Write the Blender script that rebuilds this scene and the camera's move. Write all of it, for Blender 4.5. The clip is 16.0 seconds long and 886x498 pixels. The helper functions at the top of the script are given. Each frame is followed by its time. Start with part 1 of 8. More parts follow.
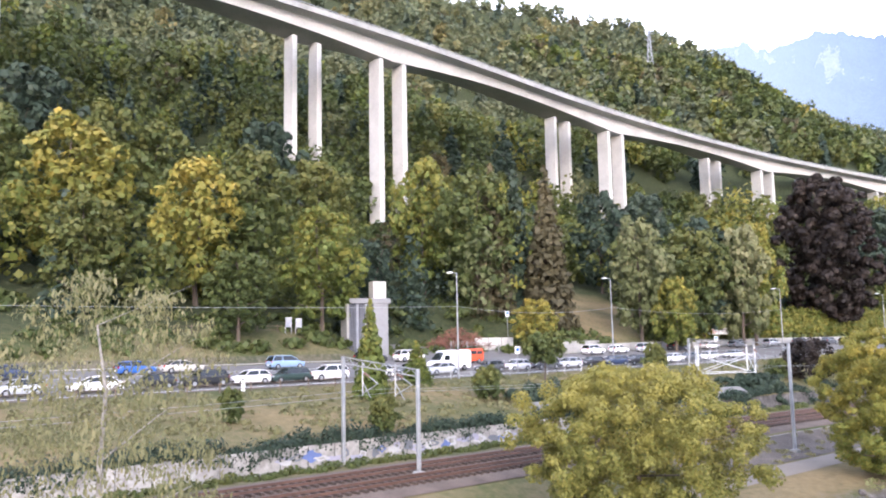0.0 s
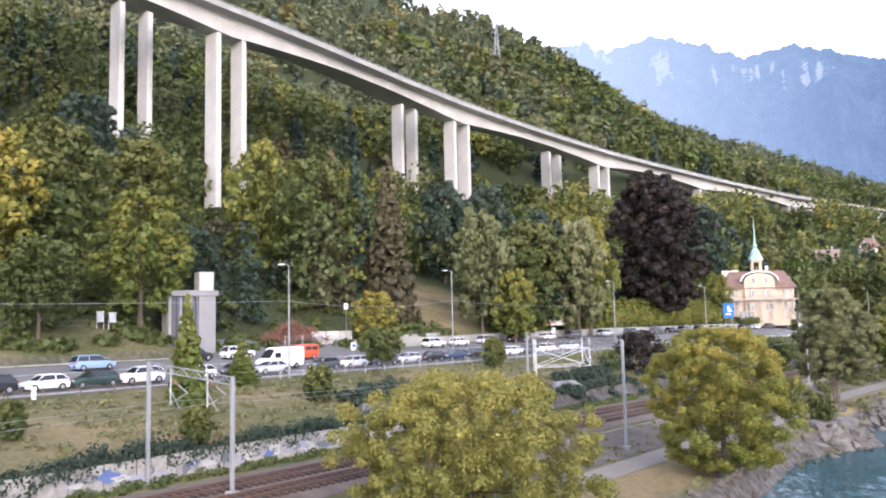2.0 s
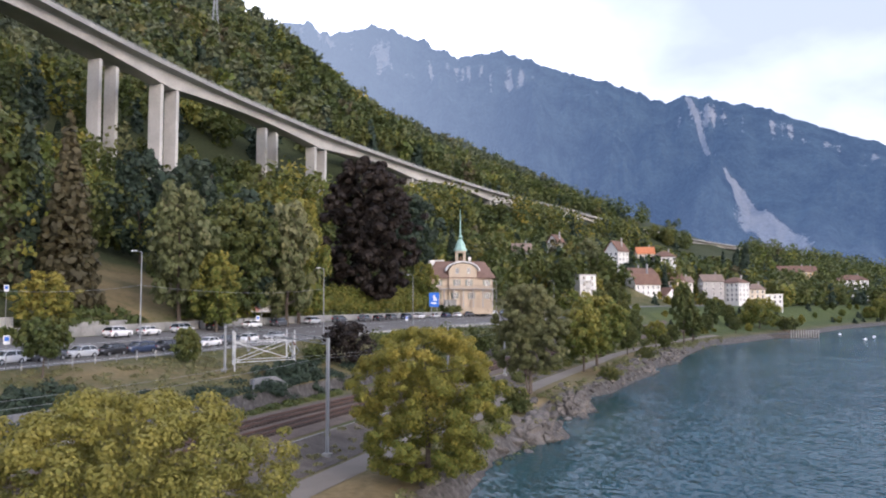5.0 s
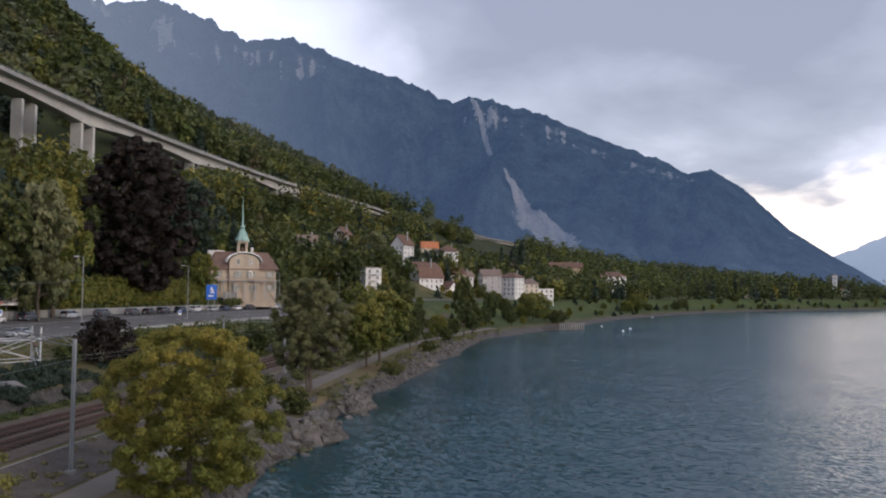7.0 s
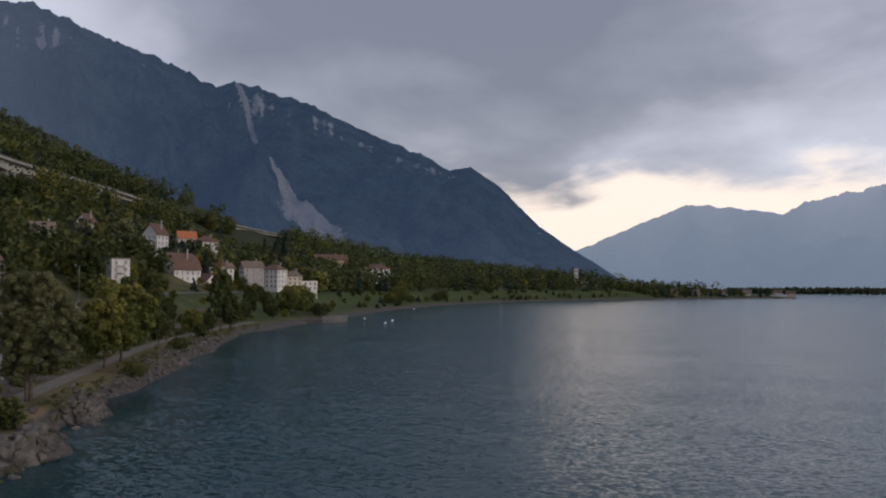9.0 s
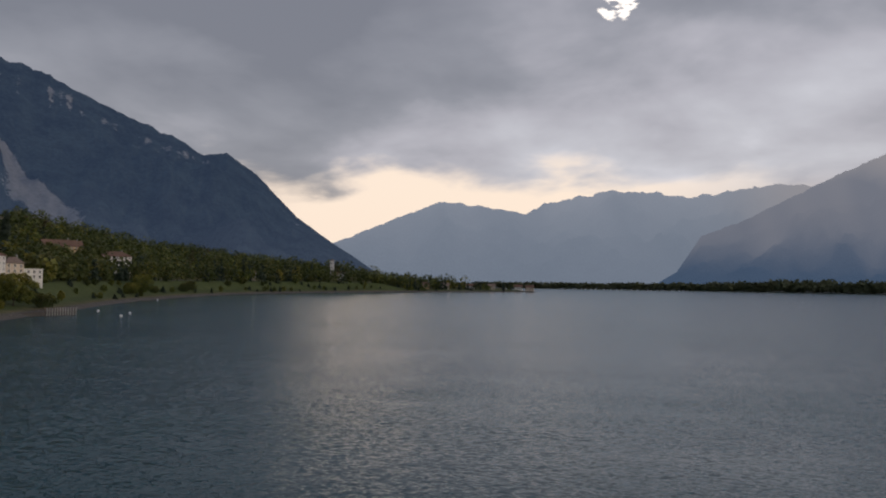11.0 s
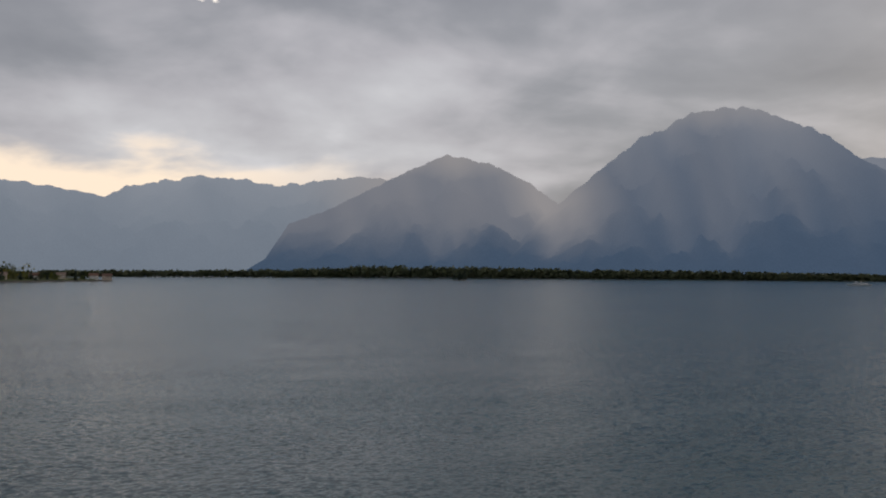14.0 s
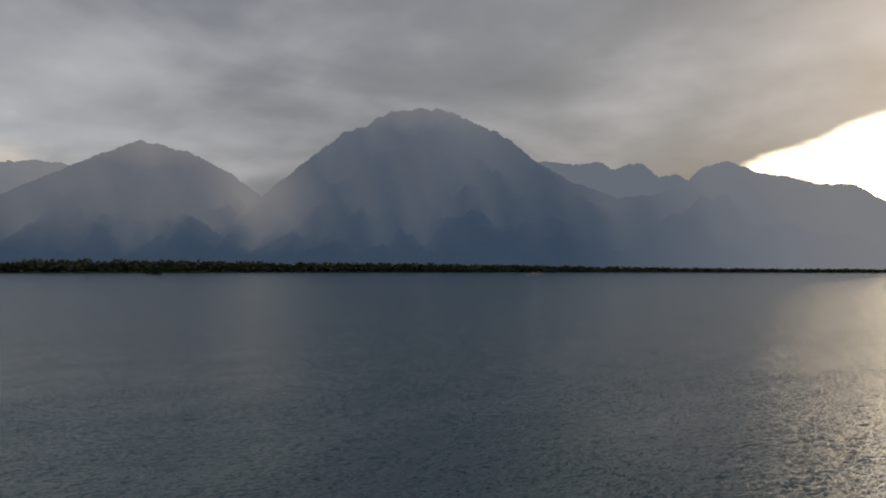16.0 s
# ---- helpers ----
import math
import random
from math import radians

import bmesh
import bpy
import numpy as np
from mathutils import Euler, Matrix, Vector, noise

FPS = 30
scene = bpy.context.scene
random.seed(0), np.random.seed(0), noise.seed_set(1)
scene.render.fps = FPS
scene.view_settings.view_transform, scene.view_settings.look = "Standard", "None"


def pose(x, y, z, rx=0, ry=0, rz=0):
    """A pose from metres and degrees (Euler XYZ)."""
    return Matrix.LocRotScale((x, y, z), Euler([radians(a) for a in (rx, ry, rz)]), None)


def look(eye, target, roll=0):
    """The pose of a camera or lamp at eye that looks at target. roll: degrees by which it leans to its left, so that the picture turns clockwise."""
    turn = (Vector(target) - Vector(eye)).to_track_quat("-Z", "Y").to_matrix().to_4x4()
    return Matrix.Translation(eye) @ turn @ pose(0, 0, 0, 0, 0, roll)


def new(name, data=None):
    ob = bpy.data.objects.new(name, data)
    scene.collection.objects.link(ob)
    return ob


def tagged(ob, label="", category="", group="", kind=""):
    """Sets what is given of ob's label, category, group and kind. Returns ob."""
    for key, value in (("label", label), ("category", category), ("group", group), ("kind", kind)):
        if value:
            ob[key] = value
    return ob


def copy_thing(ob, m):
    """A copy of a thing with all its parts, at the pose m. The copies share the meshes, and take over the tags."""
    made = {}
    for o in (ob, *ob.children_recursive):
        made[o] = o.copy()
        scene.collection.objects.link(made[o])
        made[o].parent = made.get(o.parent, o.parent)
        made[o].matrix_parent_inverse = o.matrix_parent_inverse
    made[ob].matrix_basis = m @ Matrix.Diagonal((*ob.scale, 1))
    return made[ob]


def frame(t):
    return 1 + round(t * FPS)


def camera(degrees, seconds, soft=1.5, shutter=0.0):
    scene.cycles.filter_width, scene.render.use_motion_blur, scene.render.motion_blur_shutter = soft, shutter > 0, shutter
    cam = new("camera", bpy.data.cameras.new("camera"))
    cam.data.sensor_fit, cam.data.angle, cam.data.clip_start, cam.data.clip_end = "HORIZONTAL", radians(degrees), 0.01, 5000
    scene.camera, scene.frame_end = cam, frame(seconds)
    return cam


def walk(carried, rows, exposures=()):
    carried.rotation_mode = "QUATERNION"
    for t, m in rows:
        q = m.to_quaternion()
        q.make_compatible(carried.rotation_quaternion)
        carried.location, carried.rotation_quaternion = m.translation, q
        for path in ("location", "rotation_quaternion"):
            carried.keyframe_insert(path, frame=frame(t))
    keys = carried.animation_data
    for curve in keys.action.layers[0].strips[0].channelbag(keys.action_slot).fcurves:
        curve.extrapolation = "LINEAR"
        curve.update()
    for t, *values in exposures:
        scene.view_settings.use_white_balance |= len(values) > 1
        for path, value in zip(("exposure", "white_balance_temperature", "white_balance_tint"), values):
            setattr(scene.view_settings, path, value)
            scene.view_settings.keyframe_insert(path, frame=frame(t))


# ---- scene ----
cam = camera(57.90, 16.0, soft=2.0)
# seconds, eye x y z, yaw, pitch, roll
ROWS = [
    (0, -0.929, -1.901, 13.678, 0.2, 6.648, 1.05),
    (0.5, -0.552, -0.712, 13.968, -2.391, 6.487, 1.34),
    (1, -0.151, 0.465, 14.246, -5.069, 6.138, 1.358),
    (1.5, 0.274, 1.628, 14.513, -7.803, 5.84, 1.377),
    (2, 0.723, 2.779, 14.768, -10.691, 5.46, 1.296),
    (2.5, 1.196, 3.916, 15.011, -13.687, 5.1, 1.117),
    (3, 1.694, 5.04, 15.243, -16.816, 4.81, 0.834),
    (5.5, 4.54, 10.464, 16.23, -34.859, 3.613, -0.033),
    (6, 5.191, 11.134, 16.334, -38.642, 3.429, -0.226),
    (6.5, 5.902, 11.737, 16.436, -42.546, 3.348, -0.299),
    (7, 6.679, 12.267, 16.537, -46.277, 3.27, -0.296),
    (7.5, 7.525, 12.719, 16.637, -50.405, 3.157, -0.209),
    (8, 8.446, 13.09, 16.735, -54.527, 3.011, -0.16),
    (8.5, 9.446, 13.373, 16.832, -58.654, 2.862, -0.207),
    (9, 10.53, 13.564, 16.928, -62.89, 2.742, -0.144),
    (11.5, 17.376, 12.971, 17.39, -84.709, 2.236, -0.885),
    (12, 19.063, 12.509, 17.479, -89.43, 2.141, -0.617),
    (12.5, 20.868, 11.921, 17.567, -94.217, 2.03, -0.377),
    (13, 22.795, 11.203, 17.653, -99.188, 1.969, -0.446),
    (13.5, 24.848, 10.349, 17.739, -103.819, 1.829, -0.394),
    (14, 27.033, 9.354, 17.823, -108.882, 1.684, -0.352),
    (14.5, 29.354, 8.215, 17.907, -114.076, 1.634, -0.335),
    (15, 31.815, 6.925, 17.989, -119.287, 1.506, -0.255),
    (15.5, 34.423, 5.481, 18.071, -124.552, 1.399, -0.075),
    (16, 37.181, 3.877, 18.151, -129.872, 1.246, -0.004),
]
EXPOSURES = [(0.0, 3.08, 5800, 21), (3.0, 2.64, 5900, 19), (5.5, 1.78, 5950, 19), (7.0, 1.02, 6050, 17), (9.0, 0.27, 6200, 17), (11.5, 0.1, 6700, 16), (13.0, 0.15, 6800, 15), (14.5, 0.08, 6850, 13), (16.0, -0.32, 6700, 11)]
walk(cam, [(t, pose(x, y, z, 90 + pitch, roll, yaw)) for t, x, y, z, yaw, pitch, roll in ROWS], EXPOSURES)

# ---- sky, sun ----
SUN_AZ, SUN_EL = 172.0, 20.0          # degrees clockwise from +y, above the horizon
world = bpy.data.worlds.new("overcast_sky")
scene.world = world
world.use_nodes = True


def node(tree, kind, x=0, y=0, **values):
    n = tree.nodes.new(kind)
    n.location = (x, y)
    for key, value in values.items():
        n.inputs[key.replace("_", " ")].default_value = value
    return n


def ramp(tree, stops, ease="LINEAR"):
    n = tree.nodes.new("ShaderNodeValToRGB")
    n.color_ramp.interpolation = ease
    e = n.color_ramp.elements
    while len(e) < len(stops):
        e.new(0.5)
    for el, (p, c) in zip(e, stops):
        el.position, el.color = p, (*c, 1) if len(c) == 3 else c
    return n


def math_node(tree, op, a, b=None, c=None, clamp=False):
    n = tree.nodes.new("ShaderNodeMath")
    n.operation, n.use_clamp = op, clamp
    for i, v in enumerate((a, b, c)):
        if v is None:
            continue
        if isinstance(v, (int, float)):
            n.inputs[i].default_value = v
        else:
            tree.links.new(v, n.inputs[i])
    return n.outputs[0]


def mix(tree, fac, a, b, mode="MIX"):
    n = tree.nodes.new("ShaderNodeMix")
    n.data_type, n.blend_type = "RGBA", mode
    for sock, v in ((n.inputs[0], fac), (n.inputs[6], a), (n.inputs[7], b)):
        if isinstance(v, (int, float)):
            sock.default_value = v
        elif isinstance(v, tuple):
            sock.default_value = (*v, 1) if len(v) == 3 else v
        else:
            tree.links.new(v, sock)
    return n.outputs[2]


def build_sky():
    t = world.node_tree
    t.nodes.clear()
    out = node(t, "ShaderNodeOutputWorld")
    sky = t.nodes.new("ShaderNodeTexSky")
    sky.sky_type, sky.sun_disc = "NISHITA", False
    sky.sun_elevation, sky.sun_rotation = radians(SUN_EL), radians(SUN_AZ)
    sky.air_density, sky.dust_density = 1.5, 3.0
    co = t.nodes.new("ShaderNodeTexCoord")
    sep = t.nodes.new("ShaderNodeSeparateXYZ")
    t.links.new(co.outputs["Generated"], sep.inputs[0])
    up = math_node(t, "MAXIMUM", sep.outputs[2], 0.0)
    # the cloud deck seen in perspective: direction over height
    flat = math_node(t, "ADD", up, 0.24)
    comb = t.nodes.new("ShaderNodeCombineXYZ")
    t.links.new(math_node(t, "DIVIDE", sep.outputs[0], flat), comb.inputs[0])
    t.links.new(math_node(t, "DIVIDE", sep.outputs[1], flat), comb.inputs[1])
    big = node(t, "ShaderNodeTexNoise", Scale=0.85, Detail=6.0, Roughness=0.5, Distortion=0.3)
    fine = node(t, "ShaderNodeTexNoise", Scale=2.6, Detail=5.0, Roughness=0.5, Distortion=0.2)
    tiny = node(t, "ShaderNodeTexNoise", Scale=14.0, Detail=3.0, Roughness=0.6)
    for n in (big, fine, tiny):
        t.links.new(comb.outputs[0], n.inputs["Vector"])
    dens = math_node(t, "ADD", math_node(t, "MULTIPLY", big.outputs[0], 0.68), math_node(t, "MULTIPLY", fine.outputs[0], 0.32))
    # towards the east the deck is thinner and the sky white
    ea = radians(12)
    east = math_node(t, "ADD", math_node(t, "MULTIPLY", sep.outputs[0], math.sin(ea)), math_node(t, "MULTIPLY", sep.outputs[1], math.cos(ea)))
    thin = math_node(t, "SMOOTH_MIN", math_node(t, "MAXIMUM", math_node(t, "MULTIPLY", math_node(t, "SUBTRACT", east, 0.80), 3.4), 0.0), 0.6, 0.1)
    def towards(az, el, inner, outer):
        """1 near a direction, fading to 0: cosines of the inner and outer angle."""
        d = (math.sin(radians(az)) * math.cos(radians(el)), math.cos(radians(az)) * math.cos(radians(el)), math.sin(radians(el)))
        n = t.nodes.new("ShaderNodeVectorMath")
        n.operation = "DOT_PRODUCT"
        t.links.new(co.outputs["Generated"], n.inputs[0])
        n.inputs[1].default_value = d
        c0, c1 = math.cos(radians(outer)), math.cos(radians(inner))
        return math_node(t, "DIVIDE", math_node(t, "SUBTRACT", n.outputs["Value"], c0), c1 - c0, clamp=True)
    dens2 = math_node(t, "SUBTRACT", dens, math_node(t, "MULTIPLY", thin, 0.55))
    dens2 = math_node(t, "ADD", dens2, math_node(t, "MULTIPLY", towards(48, 22, 8, 30), 0.12))
    dens2 = math_node(t, "SUBTRACT", dens2, math_node(t, "MULTIPLY", towards(98, 17, 8, 26), 0.12))
    # unseen dark rain cloud added high over the south-western lake, dimming its reflection
    dens2 = math_node(t, "ADD", dens2, math_node(t, "MULTIPLY", towards(125, 64, 20, 50), 0.34))
    # denser patches low in the deck
    dens2 = math_node(t, "ADD", dens2, math_node(t, "MULTIPLY", towards(114, 9, 4, 17), 0.025))
    dens2 = math_node(t, "ADD", dens2, math_node(t, "MULTIPLY", towards(150, 15, 4, 17), 0.08))
    # darker deck assumed above the view; it dims the water's reflection
    dens2 = math_node(t, "ADD", dens2, math_node(t, "MULTIPLY", towards(72, 46, 10, 36), 0.20))
    dens2 = math_node(t, "ADD", dens2, math_node(t, "MULTIPLY", towards(70, 16, 4, 16), 0.055))
    cloud = ramp(t, [(0.20, (0.70, 0.73, 0.78)), (0.36, (0.46, 0.48, 0.52)), (0.45, (0.37, 0.38, 0.42)), (0.55, (0.235, 0.25, 0.285)), (0.66, (0.165, 0.178, 0.21))])
    t.links.new(dens2, cloud.inputs[0])
    # bright gap under the deck, low over the far shore, yellowish
    wob = math_node(t, "ADD", up, math_node(t, "MULTIPLY", math_node(t, "SUBTRACT", fine.outputs[0], 0.5), 0.16))
    gap = ramp(t, [(0.0, (1, 1, 1)), (0.105, (1, 1, 1)), (0.150, (0, 0, 0))], "EASE")
    t.links.new(wob, gap.inputs[0])
    # the deck is open low in the south and, wider, in the west where the sun stands behind it
    south = math_node(t, "MULTIPLY", towards(80, 3, 10, 27), gap.outputs[0])
    low = mix(t, south, cloud.outputs[0], (0.86, 0.74, 0.60))
    edge = math_node(t, "ADD", math_node(t, "SUBTRACT", towards(170, 3, 6, 29), math_node(t, "MULTIPLY", up, 4.9)), math_node(t, "MULTIPLY", math_node(t, "SUBTRACT", fine.outputs[0], 0.5), 0.35))
    west = ramp(t, [(0.0, (0, 0, 0)), (0.10, (1, 1, 1))], "EASE")
    t.links.new(edge, west.inputs[0])
    low = mix(t, west.outputs[0], low, (2.8, 2.35, 1.75))
    hole = ramp(t, [(0.55, (0, 0, 0)), (0.8, (1, 1, 1))], "EASE")
    t.links.new(math_node(t, "MULTIPLY", towards(92.3, 19.4, 0.1, 2.0), math_node(t, "SUBTRACT", math_node(t, "MULTIPLY", tiny.outputs[0], 5.0), 1.5)), hole.inputs[0])
    low = mix(t, hole.outputs[0], low, (1.1, 1.05, 0.95))
    sd = (math.sin(radians(SUN_AZ)) * math.cos(radians(SUN_EL)), math.cos(radians(SUN_AZ)) * math.cos(radians(SUN_EL)), math.sin(radians(SUN_EL)))
    skymix = mix(t, 1.0, low, mix(t, 1.0, sky.outputs[0], (0.012, 0.012, 0.012), "MULTIPLY"), "ADD")
    bg = node(t, "ShaderNodeBackground", Strength=1.0)
    t.links.new(skymix, bg.inputs[0])
    t.links.new(bg.outputs[0], out.inputs[0])
    return sd


SUN_DIR = build_sky()
sun = new("sun", bpy.data.lights.new("sun", "SUN"))
sun.data.energy, sun.data.angle, sun.data.color = 0.5, radians(25), (1.0, 0.93, 0.84)
sun.matrix_world = look(Vector(SUN_DIR) * 300, (0, 0, 0))

# ---- materials ----
def surface(name, base, rough=0.8, spread=0.25, coarse=0.4, fine=6.0, bump=0.2, depth=0.02, metal=0.0, second=None, spec=0.5, vary=0.0, world_space=False):
    """A procedural surface: base colour varied at a coarse and a fine scale (per metre), with relief."""
    m = bpy.data.materials.new(name)
    m.use_nodes = True
    t = m.node_tree
    b = t.nodes["Principled BSDF"]
    if world_space:
        vec = t.nodes.new("ShaderNodeNewGeometry").outputs["Position"]
    else:
        vec = t.nodes.new("ShaderNodeTexCoord").outputs["Object"]
    n1 = node(t, "ShaderNodeTexNoise", Scale=coarse, Detail=4.0, Roughness=0.6)
    n2 = node(t, "ShaderNodeTexNoise", Scale=fine, Detail=5.0, Roughness=0.65)
    for n in (n1, n2):
        t.links.new(vec, n.inputs["Vector"])
    dark = tuple(c * (1 - spread) for c in base)
    light = tuple(min(1, c * (1 + spread)) for c in (second or base))
    r = ramp(t, [(0.3, dark), (0.7, light)])
    k = math_node(t, "ADD", math_node(t, "MULTIPLY", n1.outputs[0], 0.6), math_node(t, "MULTIPLY", n2.outputs[0], 0.4))
    if vary:
        info = t.nodes.new("ShaderNodeObjectInfo")
        k = math_node(t, "ADD", k, math_node(t, "MULTIPLY", math_node(t, "SUBTRACT", info.outputs["Random"], 0.5), vary))
    t.links.new(k, r.inputs[0])
    t.links.new(r.outputs[0], b.inputs["Base Color"])
    b.inputs["Roughness"].default_value = rough
    b.inputs["Metallic"].default_value = metal
    b.inputs["Specular IOR Level"].default_value = spec
    if bump:
        bm = node(t, "ShaderNodeBump", Strength=bump, Distance=depth)
        t.links.new(n2.outputs[0], bm.inputs["Height"])
        t.links.new(bm.outputs[0], b.inputs["Normal"])
    return m


def leaf_material(name, stops, shine=0.25, trans=0.3):
    """Foliage: colour by leaf clump and by tree, diffuse with some light passing through."""
    m = bpy.data.materials.new(name)
    m.use_nodes = True
    t = m.node_tree
    b = t.nodes["Principled BSDF"]
    geo = t.nodes.new("ShaderNodeNewGeometry")
    info = t.nodes.new("ShaderNodeObjectInfo")
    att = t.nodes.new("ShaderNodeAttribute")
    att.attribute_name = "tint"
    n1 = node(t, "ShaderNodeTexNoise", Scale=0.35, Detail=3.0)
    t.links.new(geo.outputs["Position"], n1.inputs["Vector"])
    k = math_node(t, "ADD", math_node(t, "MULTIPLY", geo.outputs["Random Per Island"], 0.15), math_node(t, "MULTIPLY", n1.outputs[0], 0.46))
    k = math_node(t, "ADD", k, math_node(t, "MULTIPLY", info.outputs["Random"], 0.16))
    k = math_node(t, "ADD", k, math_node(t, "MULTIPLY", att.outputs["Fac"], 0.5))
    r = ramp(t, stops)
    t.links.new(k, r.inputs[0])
    t.links.new(r.outputs[0], b.inputs["Base Color"])
    b.inputs["Roughness"].default_value = 0.55
    b.inputs["Specular IOR Level"].default_value = shine
    tr = t.nodes.new("ShaderNodeBsdfTranslucent")
    t.links.new(r.outputs[0], tr.inputs[0])
    mx = t.nodes.new("ShaderNodeMixShader")
    mx.inputs[0].default_value = trans
    t.links.new(b.outputs[0], mx.inputs[1])
    t.links.new(tr.outputs[0], mx.inputs[2])
    t.links.new(mx.outputs[0], t.nodes["Material Output"].inputs[0])
    return m


def glass_material(name, tint=(0.03, 0.035, 0.04)):
    m = bpy.data.materials.new(name)
    m.use_nodes = True
    b = m.node_tree.nodes["Principled BSDF"]
    b.inputs["Base Color"].default_value = (*tint, 1)
    b.inputs["Roughness"].default_value = 0.08
    b.inputs["Specular IOR Level"].default_value = 0.7
    return m


def water_material():
    """Lake water: wave slopes at three scales tilt the mirror, the body below is teal."""
    m = bpy.data.materials.new("lake_water")
    m.use_nodes = True
    t = m.node_tree
    b = t.nodes["Principled BSDF"]
    pos = t.nodes.new("ShaderNodeNewGeometry").outputs["Position"]
    mp = node(t, "ShaderNodeMapping")
    mp.inputs["Scale"].default_value = (1.0, 0.5, 1.0)
    mp.inputs["Rotation"].default_value = (0, 0, radians(35))
    t.links.new(pos, mp.inputs[0])
    patch = node(t, "ShaderNodeTexNoise", Scale=0.011, Detail=4.0, Roughness=0.55)
    t.links.new(pos, patch.inputs["Vector"])
    flaw = node(t, "ShaderNodeTexNoise", Scale=0.07, Detail=4.0, Roughness=0.6, Distortion=0.6)
    t.links.new(mp.outputs[0], flaw.inputs["Vector"])
    gust = ramp(t, [(0.34, (0.45,) * 3), (0.66, (1.5,) * 3)])
    t.links.new(math_node(t, "ADD", math_node(t, "MULTIPLY", patch.outputs[0], 0.45), math_node(t, "MULTIPLY", flaw.outputs[0], 0.55)), gust.inputs[0])
    slope = None
    for scale, amp, detail in ((0.35, 0.16, 2.0), (1.7, 0.70, 2.0), (5.0, 0.75, 2.0)):
        n = node(t, "ShaderNodeTexNoise", Scale=scale, Detail=detail, Roughness=0.55, Distortion=0.4)
        t.links.new(mp.outputs[0], n.inputs["Vector"])
        v = t.nodes.new("ShaderNodeVectorMath")
        v.operation = "SUBTRACT"
        t.links.new(n.outputs["Color"], v.inputs[0])
        v.inputs[1].default_value = (0.5, 0.5, 0.5)
        w = t.nodes.new("ShaderNodeVectorMath")
        w.operation = "SCALE"
        t.links.new(v.outputs[0], w.inputs[0])
        w.inputs["Scale"].default_value = amp * WAVE
        if slope is None:
            slope = w.outputs[0]
        else:
            q = t.nodes.new("ShaderNodeVectorMath")
            q.operation = "ADD"
            t.links.new(slope, q.inputs[0])
            t.links.new(w.outputs[0], q.inputs[1])
            slope = q.outputs[0]
    g = t.nodes.new("ShaderNodeVectorMath")
    g.operation = "MULTIPLY"
    t.links.new(slope, g.inputs[0])
    t.links.new(gust.outputs[0], g.inputs[1])
    flat = t.nodes.new("ShaderNodeVectorMath")
    flat.operation = "MULTIPLY_ADD"
    t.links.new(g.outputs[0], flat.inputs[0])
    flat.inputs[1].default_value = (1, 1, 0)
    flat.inputs[2].default_value = (0, 0, 1)
    nn = t.nodes.new("ShaderNodeVectorMath")
    nn.operation = "NORMALIZE"
    t.links.new(flat.outputs[0], nn.inputs[0])
    t.links.new(nn.outputs[0], b.inputs["Normal"])
    col = ramp(t, [(0.3, (0.002, 0.042, 0.054)), (0.7, (0.004, 0.058, 0.071))])
    t.links.new(patch.outputs[0], col.inputs[0])
    t.links.new(col.outputs[0], b.inputs["Base Color"])
    b.inputs["Roughness"].default_value = 0.16
    b.inputs["IOR"].default_value = 1.33
    return m


WAVE = 0.72


